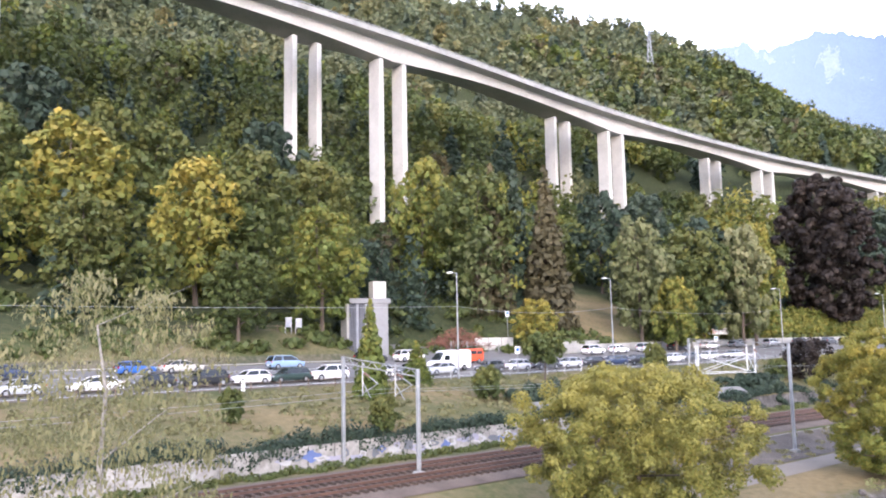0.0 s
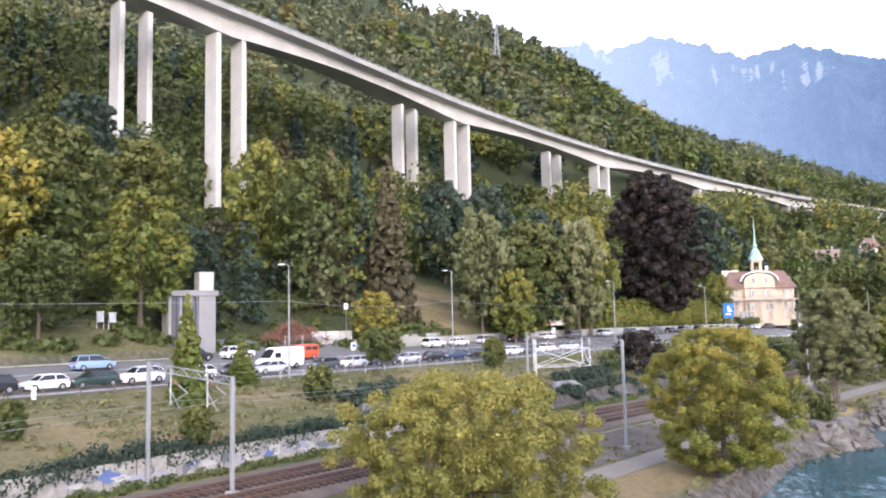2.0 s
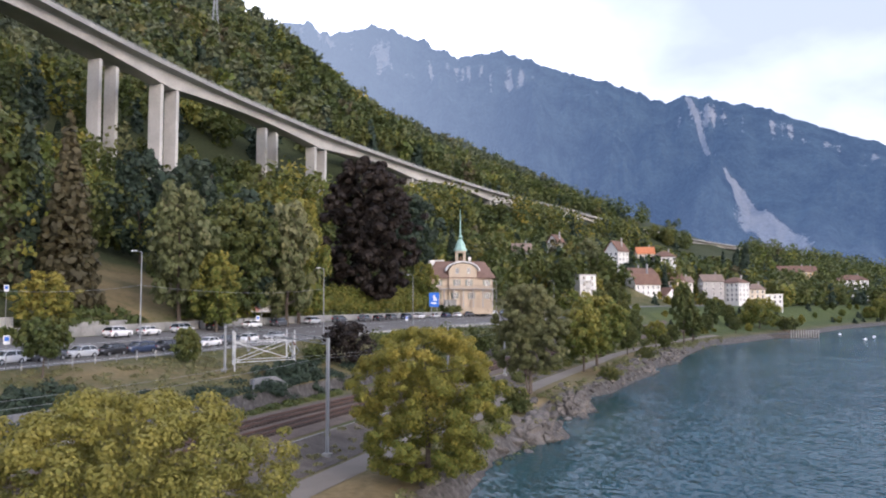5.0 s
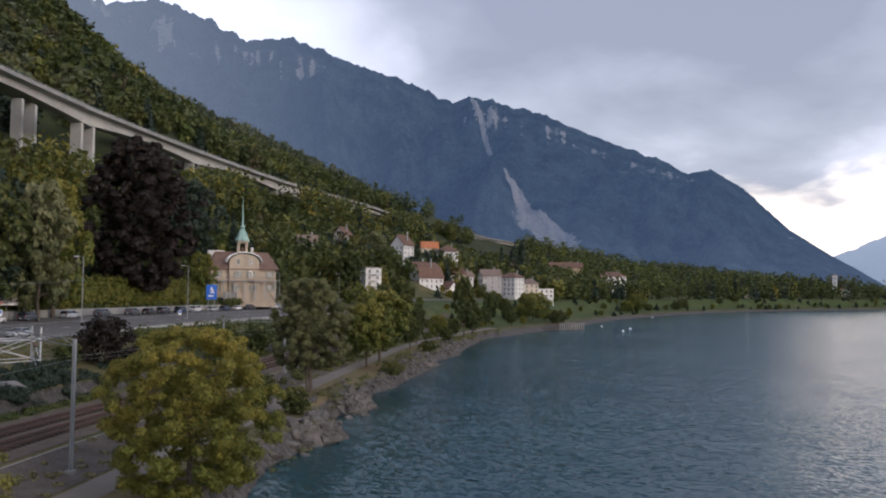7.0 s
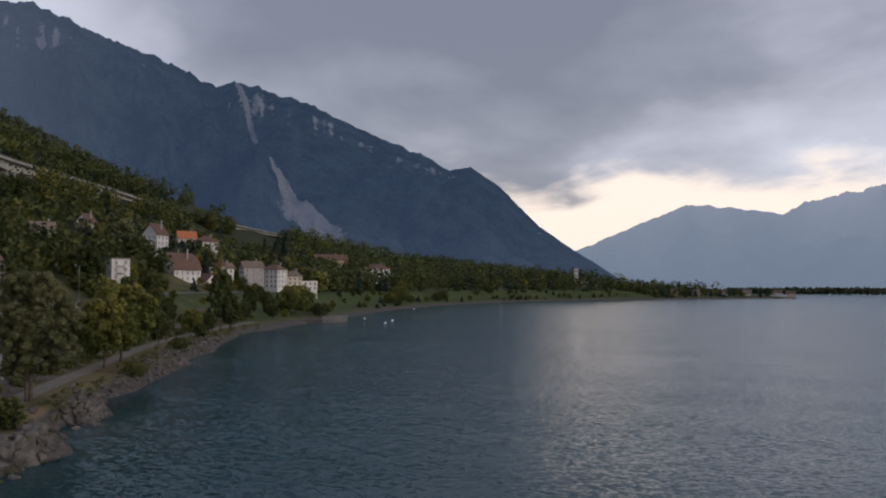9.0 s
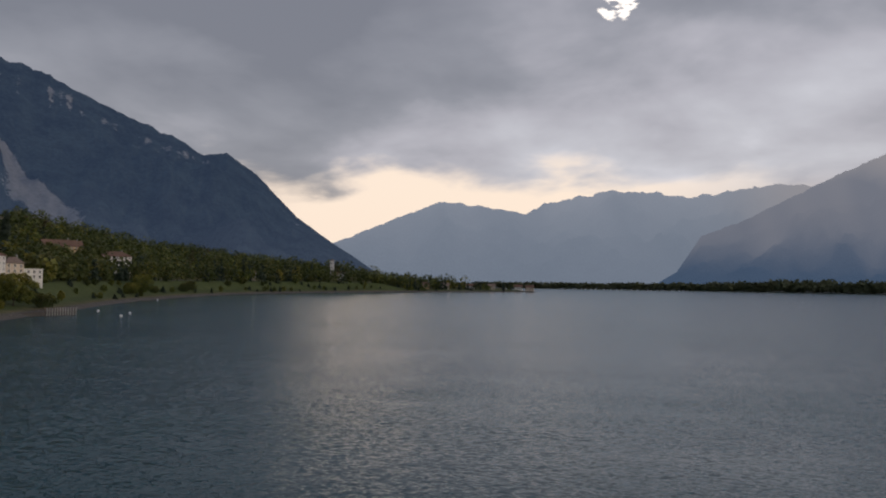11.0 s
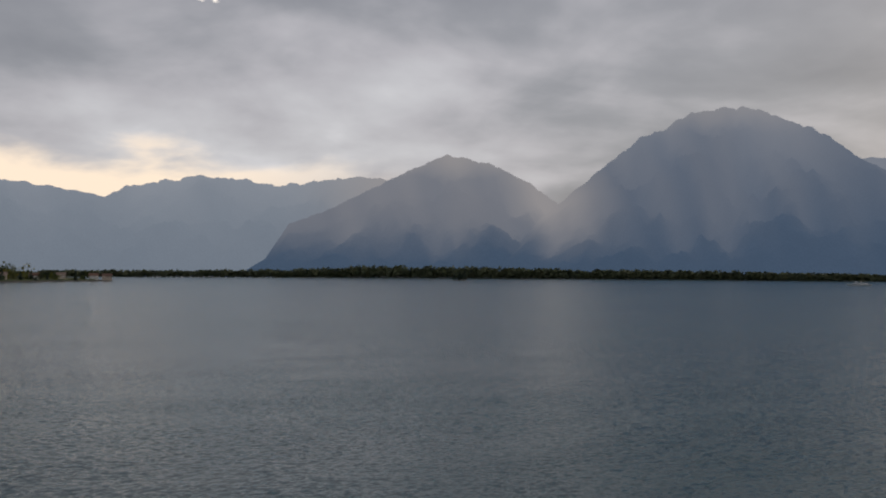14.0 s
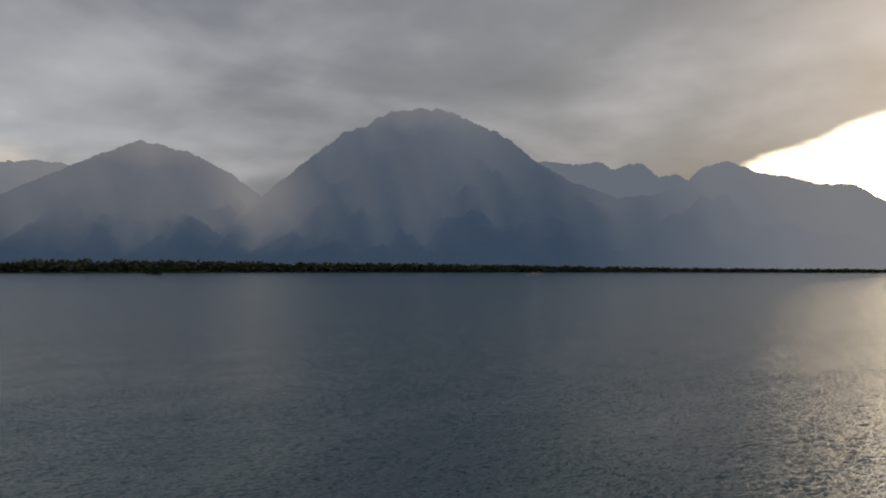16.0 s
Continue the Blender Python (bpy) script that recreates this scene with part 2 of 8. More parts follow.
def ground_material():
    """Banks and slopes: dry and green grass, bare soil and rock where it is steep or wave-washed."""
    m = bpy.data.materials.new("bank_ground")
    m.use_nodes = True
    t = m.node_tree
    b = t.nodes["Principled BSDF"]
    geo = t.nodes.new("ShaderNodeNewGeometry")
    pos = geo.outputs["Position"]
    sep = t.nodes.new("ShaderNodeSeparateXYZ")
    t.links.new(pos, sep.inputs[0])
    nz = t.nodes.new("ShaderNodeSeparateXYZ")
    t.links.new(geo.outputs["True Normal"], nz.inputs[0])
    n1 = node(t, "ShaderNodeTexNoise", Scale=0.10, Detail=5.0, Roughness=0.6)
    n2 = node(t, "ShaderNodeTexNoise", Scale=1.3, Detail=6.0, Roughness=0.7)
    n3 = node(t, "ShaderNodeTexNoise", Scale=6.0, Detail=4.0, Roughness=0.7)
    for n in (n1, n2, n3):
        t.links.new(pos, n.inputs["Vector"])
    k = math_node(t, "ADD", math_node(t, "MULTIPLY", n1.outputs[0], 0.55), math_node(t, "MULTIPLY", n2.outputs[0], 0.45))
    grass = ramp(t, [(0.34, (0.045, 0.060, 0.020)), (0.45, (0.085, 0.090, 0.036)), (0.54, (0.155, 0.130, 0.068)), (0.66, (0.215, 0.165, 0.095))])
    t.links.new(k, grass.inputs[0])
    tuft = mix(t, math_node(t, "MULTIPLY", n3.outputs[0], 0.55), grass.outputs[0], (0.05, 0.06, 0.02))
    rock = ramp(t, [(0.3, (0.03, 0.028, 0.026)), (0.5, (0.085, 0.078, 0.072)), (0.7, (0.17, 0.16, 0.15))])
    t.links.new(n2.outputs[0], rock.inputs[0])
    low = math_node(t, "SUBTRACT", 1.0, math_node(t, "DIVIDE", math_node(t, "SUBTRACT", math_node(t, "SUBTRACT", sep.outputs[2], math_node(t, "MULTIPLY", n2.outputs[0], 1.4)), 1.0), 0.5), clamp=True)
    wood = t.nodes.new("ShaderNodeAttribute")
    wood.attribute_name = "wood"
    dry = t.nodes.new("ShaderNodeAttribute")
    dry.attribute_name = "dry"
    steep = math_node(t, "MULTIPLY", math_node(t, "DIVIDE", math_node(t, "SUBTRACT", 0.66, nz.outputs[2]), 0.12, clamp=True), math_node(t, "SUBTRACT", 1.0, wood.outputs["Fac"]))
    # under the woods the ground colour itself is darkened, in soil and ivy tones
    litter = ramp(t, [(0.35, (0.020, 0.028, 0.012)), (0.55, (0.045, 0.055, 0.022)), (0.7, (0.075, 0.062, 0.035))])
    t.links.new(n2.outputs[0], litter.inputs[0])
    lawn = ramp(t, [(0.35, (0.045, 0.065, 0.022)), (0.65, (0.085, 0.105, 0.038))])
    t.links.new(k, lawn.inputs[0])
    lawns = t.nodes.new("ShaderNodeAttribute")
    lawns.attribute_name = "lawn"
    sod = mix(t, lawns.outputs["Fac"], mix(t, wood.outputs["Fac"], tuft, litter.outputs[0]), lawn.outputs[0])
    straw = ramp(t, [(0.36, (0.10, 0.082, 0.038)), (0.48, (0.205, 0.148, 0.076)), (0.62, (0.30, 0.215, 0.112))])
    t.links.new(k, straw.inputs[0])
    sod = mix(t, dry.outputs["Fac"], sod, mix(t, math_node(t, "MULTIPLY", n3.outputs[0], 0.5), straw.outputs[0], (0.07, 0.075, 0.028)))
    t.links.new(mix(t, math_node(t, "MAXIMUM", low, steep), sod, rock.outputs[0]), b.inputs["Base Color"])
    b.inputs["Roughness"].default_value = 0.95
    b.inputs["Specular IOR Level"].default_value = 0.2
    bp = node(t, "ShaderNodeBump", Strength=0.6, Distance=0.18)
    t.links.new(math_node(t, "ADD", n2.outputs[0], math_node(t, "MULTIPLY", n3.outputs[0], 0.5)), bp.inputs["Height"])
    t.links.new(bp.outputs[0], b.inputs["Normal"])
    return m


def mountain_material(name, wood, rock, haze, amount, rock_at=0.62, scale=0.010, cloud=(0.26, 0.265, 0.285)):
    """A far mountainside: woods, cliffs and screes by steepness and noise, with distance haze painted over as emission.
    """
    m = bpy.data.materials.new(name)
    m.use_nodes = True
    t = m.node_tree
    b = t.nodes["Principled BSDF"]
    geo = t.nodes.new("ShaderNodeNewGeometry")
    att = t.nodes.new("ShaderNodeAttribute")
    att.attribute_name = "bare"
    n1 = node(t, "ShaderNodeTexNoise", Scale=scale, Detail=8.0, Roughness=0.65)
    n2 = node(t, "ShaderNodeTexNoise", Scale=scale * 9, Detail=5.0, Roughness=0.7)
    for n in (n1, n2):
        t.links.new(geo.outputs["Position"], n.inputs["Vector"])
    k = math_node(t, "ADD", math_node(t, "MULTIPLY", n1.outputs[0], 0.6), math_node(t, "MULTIPLY", n2.outputs[0], 0.4))
    w = ramp(t, [(0.38, tuple(c * 0.3 for c in wood)), (0.62, tuple(c * 2.1 for c in wood))])
    t.links.new(k, w.inputs[0])
    r = ramp(t, [(0.35, tuple(c * 0.7 for c in rock)), (0.65, rock)])
    t.links.new(n2.outputs[0], r.inputs[0])
    bare = math_node(t, "DIVIDE", math_node(t, "SUBTRACT", math_node(t, "ADD", att.outputs["Fac"], math_node(t, "MULTIPLY", math_node(t, "SUBTRACT", k, 0.5), 1.6)), rock_at), 0.1, clamp=True)
    t.links.new(mix(t, bare, w.outputs[0], r.outputs[0]), b.inputs["Base Color"])
    b.inputs["Roughness"].default_value = 1.0
    b.inputs["Specular IOR Level"].default_value = 0.0
    bp = node(t, "ShaderNodeBump", Strength=1.0, Distance=45.0)
    t.links.new(k, bp.inputs["Height"])
    t.links.new(bp.outputs[0], b.inputs["Normal"])
    # haze before the mountain is emission of its own surface, blended by mist
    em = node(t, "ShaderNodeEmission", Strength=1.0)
    em.inputs[0].default_value = (*haze, 1)
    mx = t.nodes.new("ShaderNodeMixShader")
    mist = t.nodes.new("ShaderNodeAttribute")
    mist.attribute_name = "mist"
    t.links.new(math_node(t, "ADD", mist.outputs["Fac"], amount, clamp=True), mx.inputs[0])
    t.links.new(mix(t, math_node(t, "MULTIPLY", mist.outputs["Fac"], 1.7, clamp=True), haze, cloud), em.inputs[0])
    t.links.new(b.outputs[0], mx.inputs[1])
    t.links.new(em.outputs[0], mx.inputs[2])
    # where lost is high the slope itself emits a flat cloud grey
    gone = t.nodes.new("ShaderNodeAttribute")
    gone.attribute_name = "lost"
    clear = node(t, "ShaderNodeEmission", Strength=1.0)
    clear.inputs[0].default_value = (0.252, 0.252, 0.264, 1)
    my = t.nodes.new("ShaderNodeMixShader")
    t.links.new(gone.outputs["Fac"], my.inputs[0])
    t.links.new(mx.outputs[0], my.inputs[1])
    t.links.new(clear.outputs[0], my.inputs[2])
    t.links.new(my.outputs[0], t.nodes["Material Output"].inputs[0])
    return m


WATER = water_material()
GROUND = ground_material()
CONCRETE = surface("viaduct_concrete", (0.42, 0.41, 0.385), 0.85, 0.22, 0.12, 1.5, 0.25, 0.03, world_space=True)
CONCRETE_DARK = surface("weathered_concrete", (0.27, 0.265, 0.25), 0.9, 0.35, 0.25, 2.5, 0.3, 0.03, world_space=True)
ASPHALT = surface("asphalt", (0.135, 0.128, 0.12), 0.9, 0.18, 0.15, 9.0, 0.25, 0.01, world_space=True)
PATH = surface("gravel_path", (0.17, 0.148, 0.122), 0.95, 0.2, 0.3, 12.0, 0.4, 0.02, world_space=True)
BALLAST = surface("rusty_ballast", (0.105, 0.078, 0.060), 0.95, 0.45, 0.6, 9.0, 0.8, 0.06, world_space=True)
SLEEPER = surface("concrete_sleeper", (0.062, 0.044, 0.034), 0.9, 0.25, 1.0, 8.0, vary=0.3)
RAIL = surface("rusty_rail", (0.085, 0.045, 0.030), 0.6, 0.3, 1.0, 20.0, metal=0.2)
GALV = surface("galvanised_steel", (0.30, 0.31, 0.32), 0.5, 0.15, 0.5, 6.0, 0.1, metal=0.5)
WHITE_PAINT = surface("white_road_paint", (0.72, 0.72, 0.70), 0.7, 0.12, 1.0, 12.0, 0.1)
ROCK = surface("shore_rock", (0.075, 0.066, 0.058), 0.9, 0.6, 0.35, 3.0, 0.9, 0.14, second=(0.125, 0.112, 0.10), world_space=True)
BARK = surface("tree_bark", (0.10, 0.078, 0.06), 0.95, 0.4, 1.2, 9.0, 0.6, 0.03)
LEAF_GREEN = leaf_material("leaf_green", [(0.2, (0.029, 0.043, 0.016)), (0.5, (0.072, 0.094, 0.027)), (0.8, (0.151, 0.144, 0.038)), (1.1, (0.301, 0.204, 0.060))])
LEAF_YELLOW = leaf_material("leaf_yellow_green", [(0.2, (0.042, 0.068, 0.015)), (0.48, (0.112, 0.138, 0.030)), (0.68, (0.232, 0.208, 0.042)), (0.9, (0.400, 0.290, 0.056))])
LEAF_DARK = leaf_material("leaf_dark_green", [(0.2, (0.017, 0.031, 0.022)), (0.6, (0.041, 0.062, 0.040)), (1.0, (0.084, 0.102, 0.065))])
LEAF_SILVER = leaf_material("leaf_silver_green", [(0.2, (0.053, 0.070, 0.025)), (0.55, (0.128, 0.140, 0.058)), (0.9, (0.301, 0.280, 0.141))])
LEAF_COPPER = leaf_material("leaf_copper", [(0.2, (0.011, 0.008, 0.006)), (0.6, (0.023, 0.016, 0.012)), (1.0, (0.045, 0.030, 0.018))], trans=0.12)
LEAF_BROWN = leaf_material("leaf_brown", [(0.2, (0.044, 0.041, 0.022)), (0.6, (0.097, 0.083, 0.042)), (1.0, (0.178, 0.136, 0.063))])
LEAF_WILLOW = leaf_material("leaf_grey_willow", [(0.2, (0.078, 0.092, 0.036)), (0.6, (0.185, 0.185, 0.078)), (1.0, (0.310, 0.275, 0.120))])

LEAF_MAPLE = leaf_material("leaf_maple_green", [(0.2, (0.036, 0.064, 0.013)), (0.46, (0.100, 0.130, 0.026)), (0.68, (0.215, 0.200, 0.038)), (0.88, (0.380, 0.285, 0.052))])
LEAF_LIME = leaf_material("leaf_pale_lime", [(0.2, (0.060, 0.078, 0.018)), (0.5, (0.160, 0.160, 0.036)), (0.8, (0.310, 0.265, 0.062)), (1.0, (0.440, 0.340, 0.085))])
# foliage of the distant upper slopes, paled and greyed to paint in haze
HAZED_LEAVES = [leaf_material("leaf_hazed_green", [(0.2, (0.048, 0.064, 0.040)), (0.5, (0.096, 0.118, 0.064)), (0.85, (0.165, 0.165, 0.080))]), leaf_material("leaf_hazed_dark", [(0.2, (0.034, 0.050, 0.036)), (0.6, (0.066, 0.088, 0.058)), (1.0, (0.115, 0.130, 0.080))]),
                leaf_material("leaf_hazed_yellow", [(0.2, (0.085, 0.100, 0.042)), (0.6, (0.160, 0.155, 0.066)), (1.0, (0.255, 0.200, 0.080))]), LEAF_BROWN, LEAF_SILVER]
GRAVEL = surface("grey_gravel", (0.092, 0.076, 0.062), 0.95, 0.6, 0.5, 5.0, 1.0, 0.12, world_space=True)
WALL_DARKSTONE = surface("dark_shore_stone", (0.07, 0.063, 0.057), 0.95, 0.45, 0.5, 4.0, 0.7, 0.06, world_space=True)
FAR_MEADOW = surface("dark_reed_meadow", (0.035, 0.040, 0.026), 1.0, 0.35, 0.004, 0.05, 0.0, world_space=True)
PLASTER_WHITE = surface("white_render", (0.68, 0.66, 0.62), 0.85, 0.10, 0.3, 4.0, 0.1, world_space=True)
PLASTER_CREAM = surface("cream_render", (0.58, 0.49, 0.38), 0.85, 0.12, 0.3, 4.0, 0.1, world_space=True)
PLASTER_SAND = surface("sand_render", (0.46, 0.375, 0.28), 0.85, 0.15, 0.3, 4.0, 0.1, world_space=True)
PLASTER_OCHRE = surface("ochre_render", (0.45, 0.33, 0.18), 0.85, 0.15, 0.3, 4.0, 0.1, world_space=True)
PLASTER_GREY = surface("grey_render", (0.36, 0.34, 0.33), 0.85, 0.15, 0.3, 4.0, 0.1, world_space=True)
TILE_BROWN = surface("brown_roof_tiles", (0.15, 0.085, 0.06), 0.8, 0.35, 0.5, 6.0, 0.5, 0.05, world_space=True)
TILE_GREY = surface("weathered_roof_tiles", (0.20, 0.145, 0.115), 0.8, 0.3, 0.5, 6.0, 0.5, 0.05, world_space=True)
TILE_ORANGE = surface("orange_roof_tiles", (0.48, 0.17, 0.07), 0.8, 0.25, 0.5, 6.0, 0.5, 0.05, world_space=True)
COPPER = surface("green_copper", (0.30, 0.46, 0.40), 0.55, 0.15, 0.8, 5.0, 0.1)
SHUTTER = surface("grey_green_shutter", (0.20, 0.22, 0.19), 0.7, 0.15, 1.0, 8.0, 0.1)
PANE = glass_material("window_pane")
WOOD_DARK = surface("weathered_timber", (0.13, 0.095, 0.07), 0.85, 0.35, 1.0, 12.0, 0.4, 0.01)
STEEL_DARK = surface("dark_steel_slats", (0.10, 0.105, 0.12), 0.55, 0.2, 1.0, 6.0, 0.1, metal=0.4)
STEEL_GREY = surface("grey_steel_gate", (0.25, 0.26, 0.29), 0.5, 0.2, 1.0, 6.0, 0.1, metal=0.4)
SIGN_BLUE = surface("blue_sign_sheet", (0.015, 0.12, 0.52), 0.45, 0.08, 1.0, 8.0, 0.0)
SIGN_WHITE = surface("white_sign_sheet", (0.75, 0.75, 0.74), 0.5, 0.06, 1.0, 8.0, 0.0)
SIGN_RED = surface("red_poster", (0.50, 0.07, 0.05), 0.6, 0.15, 1.0, 8.0, 0.0)
TYRE = surface("tyre_rubber", (0.018, 0.018, 0.019), 0.85, 0.2, 2.0, 20.0, 0.1)
RIM = surface("alloy_rim", (0.42, 0.43, 0.44), 0.35, 0.1, 2.0, 20.0, 0.0, metal=0.8)
PLASTIC = surface("black_plastic", (0.02, 0.02, 0.022), 0.6, 0.2, 2.0, 20.0, 0.1)
HEADLIGHT = surface("clear_headlight", (0.62, 0.64, 0.66), 0.15, 0.05, 2.0, 20.0, 0.0)
TAILLIGHT = surface("red_tail_light", (0.40, 0.015, 0.012), 0.25, 0.1, 2.0, 20.0, 0.0)
CAR_GLASS = glass_material("car_glass", (0.018, 0.022, 0.026))
BRUSH = surface("red_brown_brushwood", (0.16, 0.075, 0.05), 0.9, 0.4, 1.0, 8.0, 0.2)
BIRCH_BARK = surface("birch_bark", (0.24, 0.22, 0.19), 0.9, 0.6, 1.5, 7.0, 0.4, 0.02)
LEAF_BIRCH = leaf_material("leaf_birch", [(0.2, (0.09, 0.10, 0.04)), (0.6, (0.19, 0.18, 0.085)), (1.0, (0.30, 0.26, 0.13))])
PAINTS = {n: surface("car_paint_" + n, c, 0.28, 0.04, 0.5, 5.0, 0.0, spec=0.7) for n, c in (("white", (0.72, 0.72, 0.72)), ("black", (0.014, 0.014, 0.016)), ("silver", (0.40, 0.42, 0.44)), ("dark_green", (0.025, 0.045, 0.04)),
          ("blue", (0.02, 0.10, 0.36)), ("light_blue", (0.22, 0.32, 0.46)), ("beige", (0.42, 0.40, 0.36)), ("dark_grey", (0.06, 0.065, 0.075)), ("orange_red", (0.60, 0.075, 0.02)), ("dark_blue", (0.02, 0.035, 0.08)))}
SPRAY = {n: surface("spray_" + n, c, 0.7, 0.15, 1.0, 6.0, 0.0) for n, c in (("white", (0.36, 0.36, 0.36)), ("blue", (0.08, 0.12, 0.28)), ("lilac", (0.25, 0.25, 0.32)), ("grey", (0.11, 0.12, 0.14)))}

TOWER_CONCRETE = surface("lift_tower_concrete", (0.20, 0.20, 0.205), 0.8, 0.2, 0.3, 3.0, 0.2, 0.02, world_space=True)
WALL_CONCRETE = surface("stained_wall_concrete", (0.20, 0.19, 0.175), 0.9, 0.5, 0.45, 2.6, 0.3, 0.03, second=(0.29, 0.28, 0.265), world_space=True)

TILE_CHALET = surface("chalet_roof_tiles", (0.17, 0.105, 0.08), 0.85, 0.3, 0.6, 6.0, 0.5, 0.05, world_space=True)
FRAME_STEEL = surface("pale_galvanised_steel", (0.46, 0.47, 0.47), 0.55, 0.15, 0.8, 8.0, 0.1)
# ---- plan: the shoreline carries everything; s runs along it, w inland ----
def spline(points, step=2.0):
    p = np.array(points, float)
    p = np.vstack([2 * p[0] - p[1], p, 2 * p[-1] - p[-2]])
    out = []
    for a, b, c, d in zip(p, p[1:], p[2:], p[3:]):
        k = max(2, int(np.linalg.norm(c - b) / step))
        u = np.linspace(0, 1, k, endpoint=False)[:, None]
        out.append(0.5 * (2 * b + (c - a) * u + (2 * a - 5 * b + 4 * c - d) * u ** 2 + (3 * b - a - 3 * c + d) * u ** 3))
    out = np.vstack(out + [p[-2:-1]])
    return out


SHORE = spline([(-260, -195), (-180, -125), (-90, -46), (-36, 0), (2, 33), (42, 67), (65, 85), (89, 106), (125, 134), (159, 160), (197, 184), (250, 213), (311, 238),
                (363, 256), (450, 292), (560, 327), (745, 364), (930, 358), (1120, 308), (1335, 196), (1507, 62)])
S_LEN = np.concatenate([[0], np.cumsum(np.linalg.norm(np.diff(SHORE, axis=0), axis=1))])
S0 = S_LEN[np.argmin(np.hypot(SHORE[:, 0] - 2, SHORE[:, 1] - 33))]
S_LEN = S_LEN - S0                     # s = 0 where the shore is nearest to the first eye
_tan = np.gradient(SHORE, axis=0)
for _ in range(30):
    _tan[1:-1] = (_tan[:-2] + _tan[1:-1] + _tan[2:]) / 3
_tan /= np.linalg.norm(_tan, axis=1)[:, None]


def at(s, w):
    """Plan place at s metres along the shore and w metres inland."""
    s, w = np.asarray(s, float), np.asarray(w, float)
    x, y = np.interp(s, S_LEN, SHORE[:, 0]), np.interp(s, S_LEN, SHORE[:, 1])
    tx, ty = np.interp(s, S_LEN, _tan[:, 0]), np.interp(s, S_LEN, _tan[:, 1])
    n = np.hypot(tx, ty)
    return x - ty / n * w, y + tx / n * w


def heading(s):
    return math.atan2(np.interp(s, S_LEN, _tan[:, 1]), np.interp(s, S_LEN, _tan[:, 0]))


def plan(x, y):
    """s and w of a plan place."""
    i = int(np.argmin((SHORE[:, 0] - x) ** 2 + (SHORE[:, 1] - y) ** 2))
    d = np.array([x, y]) - SHORE[i]
    return S_LEN[i] + d @ _tan[i], -d[0] * _tan[i][1] + d[1] * _tan[i][0]


NEAR_W = [-80, -12, -3, 0, 0.9, 2.0, 4.2, 8, 12, 14.5, 16.5, 18, 26, 28, 30.4, 31.0, 34, 41, 45.5, 47, 66.5, 67.2, 68, 72]
NEAR_Z = [-12, -4, -1.2, 0, 1.3, 2.1, 2.4, 2.5, 2.6, 2.9, 3.8, 4.2, 4.3, 4.2, 4.1, 5.9, 7.0, 8.4, 9.2, 9.55, 11.3, 11.35, 12.4, 13.6]
FAR_W = [-80, -12, -3, 0, 1.2, 3, 10, 18, 24, 30, 34, 47, 60, 68, 72]
FAR_Z = [-12, -4, -1.2, 0, 1.0, 1.8, 2.8, 4.5, 8.0, 12.8, 13.6, 14.0, 14.6, 19.0, 21.5]



def smooth(a, b, x):
    u = np.clip((np.asarray(x, float) - a) / (b - a), 0, 1)
    return u * u * (3 - 2 * u)


def wave(x, y, k, seed):
    """A few crossed sines: gentle relief."""
    r = random.Random(seed)
    v = 0
    for i in range(6):
        a, f, p = r.uniform(0, 6.28), k * r.uniform(0.6, 2.0), r.uniform(0, 6.28)
        v = v + np.sin((x * math.cos(a) + y * math.sin(a)) * f + p) / 6
    return v


# rocky points (negative) and small coves (positive) of the waterline
COVE_S = [40, 52, 67, 76, 83, 87, 93, 99, 104, 108, 112, 117, 124, 132, 150, 176, 186, 209, 232, 262, 300, 318]
COVE_W = [0, 0.6, 3.0, 1.8, -1.6, 1.6, 4.4, 3.2, -0.4, -2.2, 1.4, 4.2, 2.2, -0.4, -1.0, -3.2, -1.0, -4.2, -2.0, 0.5, 4.0, 0]


def height(s, w):
    s, w = np.broadcast_arrays(np.asarray(s, float), np.asarray(w, float))
    w = w - np.interp(s, COVE_S, COVE_W) * (1 - smooth(2.5, 7.5, w)) * smooth(-14, -6, w)
    f = smooth(230, 360, s)
    z = np.interp(w, NEAR_W, NEAR_Z) * (1 - f) + np.interp(w, FAR_W, FAR_Z) * f
    crest = np.interp(s, [-300, 365, 475, 560, 800, 970, 1180, 1420, 1700], [330, 330, 268, 238, 176, 108, 56, 24, 10])
    u = np.clip((w - 68) / 350, 0, 3)
    rise = np.interp(u, [0, 0.12, 0.24, 0.3, 0.42, 1, 3], [0, 0.042, 0.088, 0.125, 0.25, 0.76, 1.0])
    hill = np.maximum(crest - 12, 0) * rise
    x, y = at(s, w)
    bumps = wave(x, y, 0.03, 3) * 7 * smooth(75, 160, w) + wave(x, y, 0.09, 4) * 2.5 * smooth(75, 130, w)
    rough = wave(x, y, 0.9, 5) * 0.35 * smooth(-2, 1, w) * (1 - smooth(3, 6, w)) + wave(x, y, 0.35, 6) * 0.22 * smooth(32, 35, w) * (1 - smooth(42, 45, w))
    z = z + np.where(w > 68, hill + bumps, 0) + rough
    z = z + 0.5 * smooth(60, 150, s) * (1 - f) * smooth(44, 47, w) * (1 - smooth(66.5, 72, w))
    # paved yard before the lift tower
    yard = smooth(36, 40, s) * (1 - smooth(68, 74, s)) * smooth(66, 67.5, w) * (1 - smooth(79, 84, w))
    z = z * (1 - yard) + np.interp(w, [66.5, 80], [11.3, 14.2]) * yard
    z = z * (1 - 0.72 * smooth(1250, 1350, s) * smooth(4, 14, w))
    end = smooth(S_LEN[-1] - 70, S_LEN[-1], s)
    return z * (1 - end) - 3 * end


def ground_z(x, y):
    return float(height(*plan(x, y)))


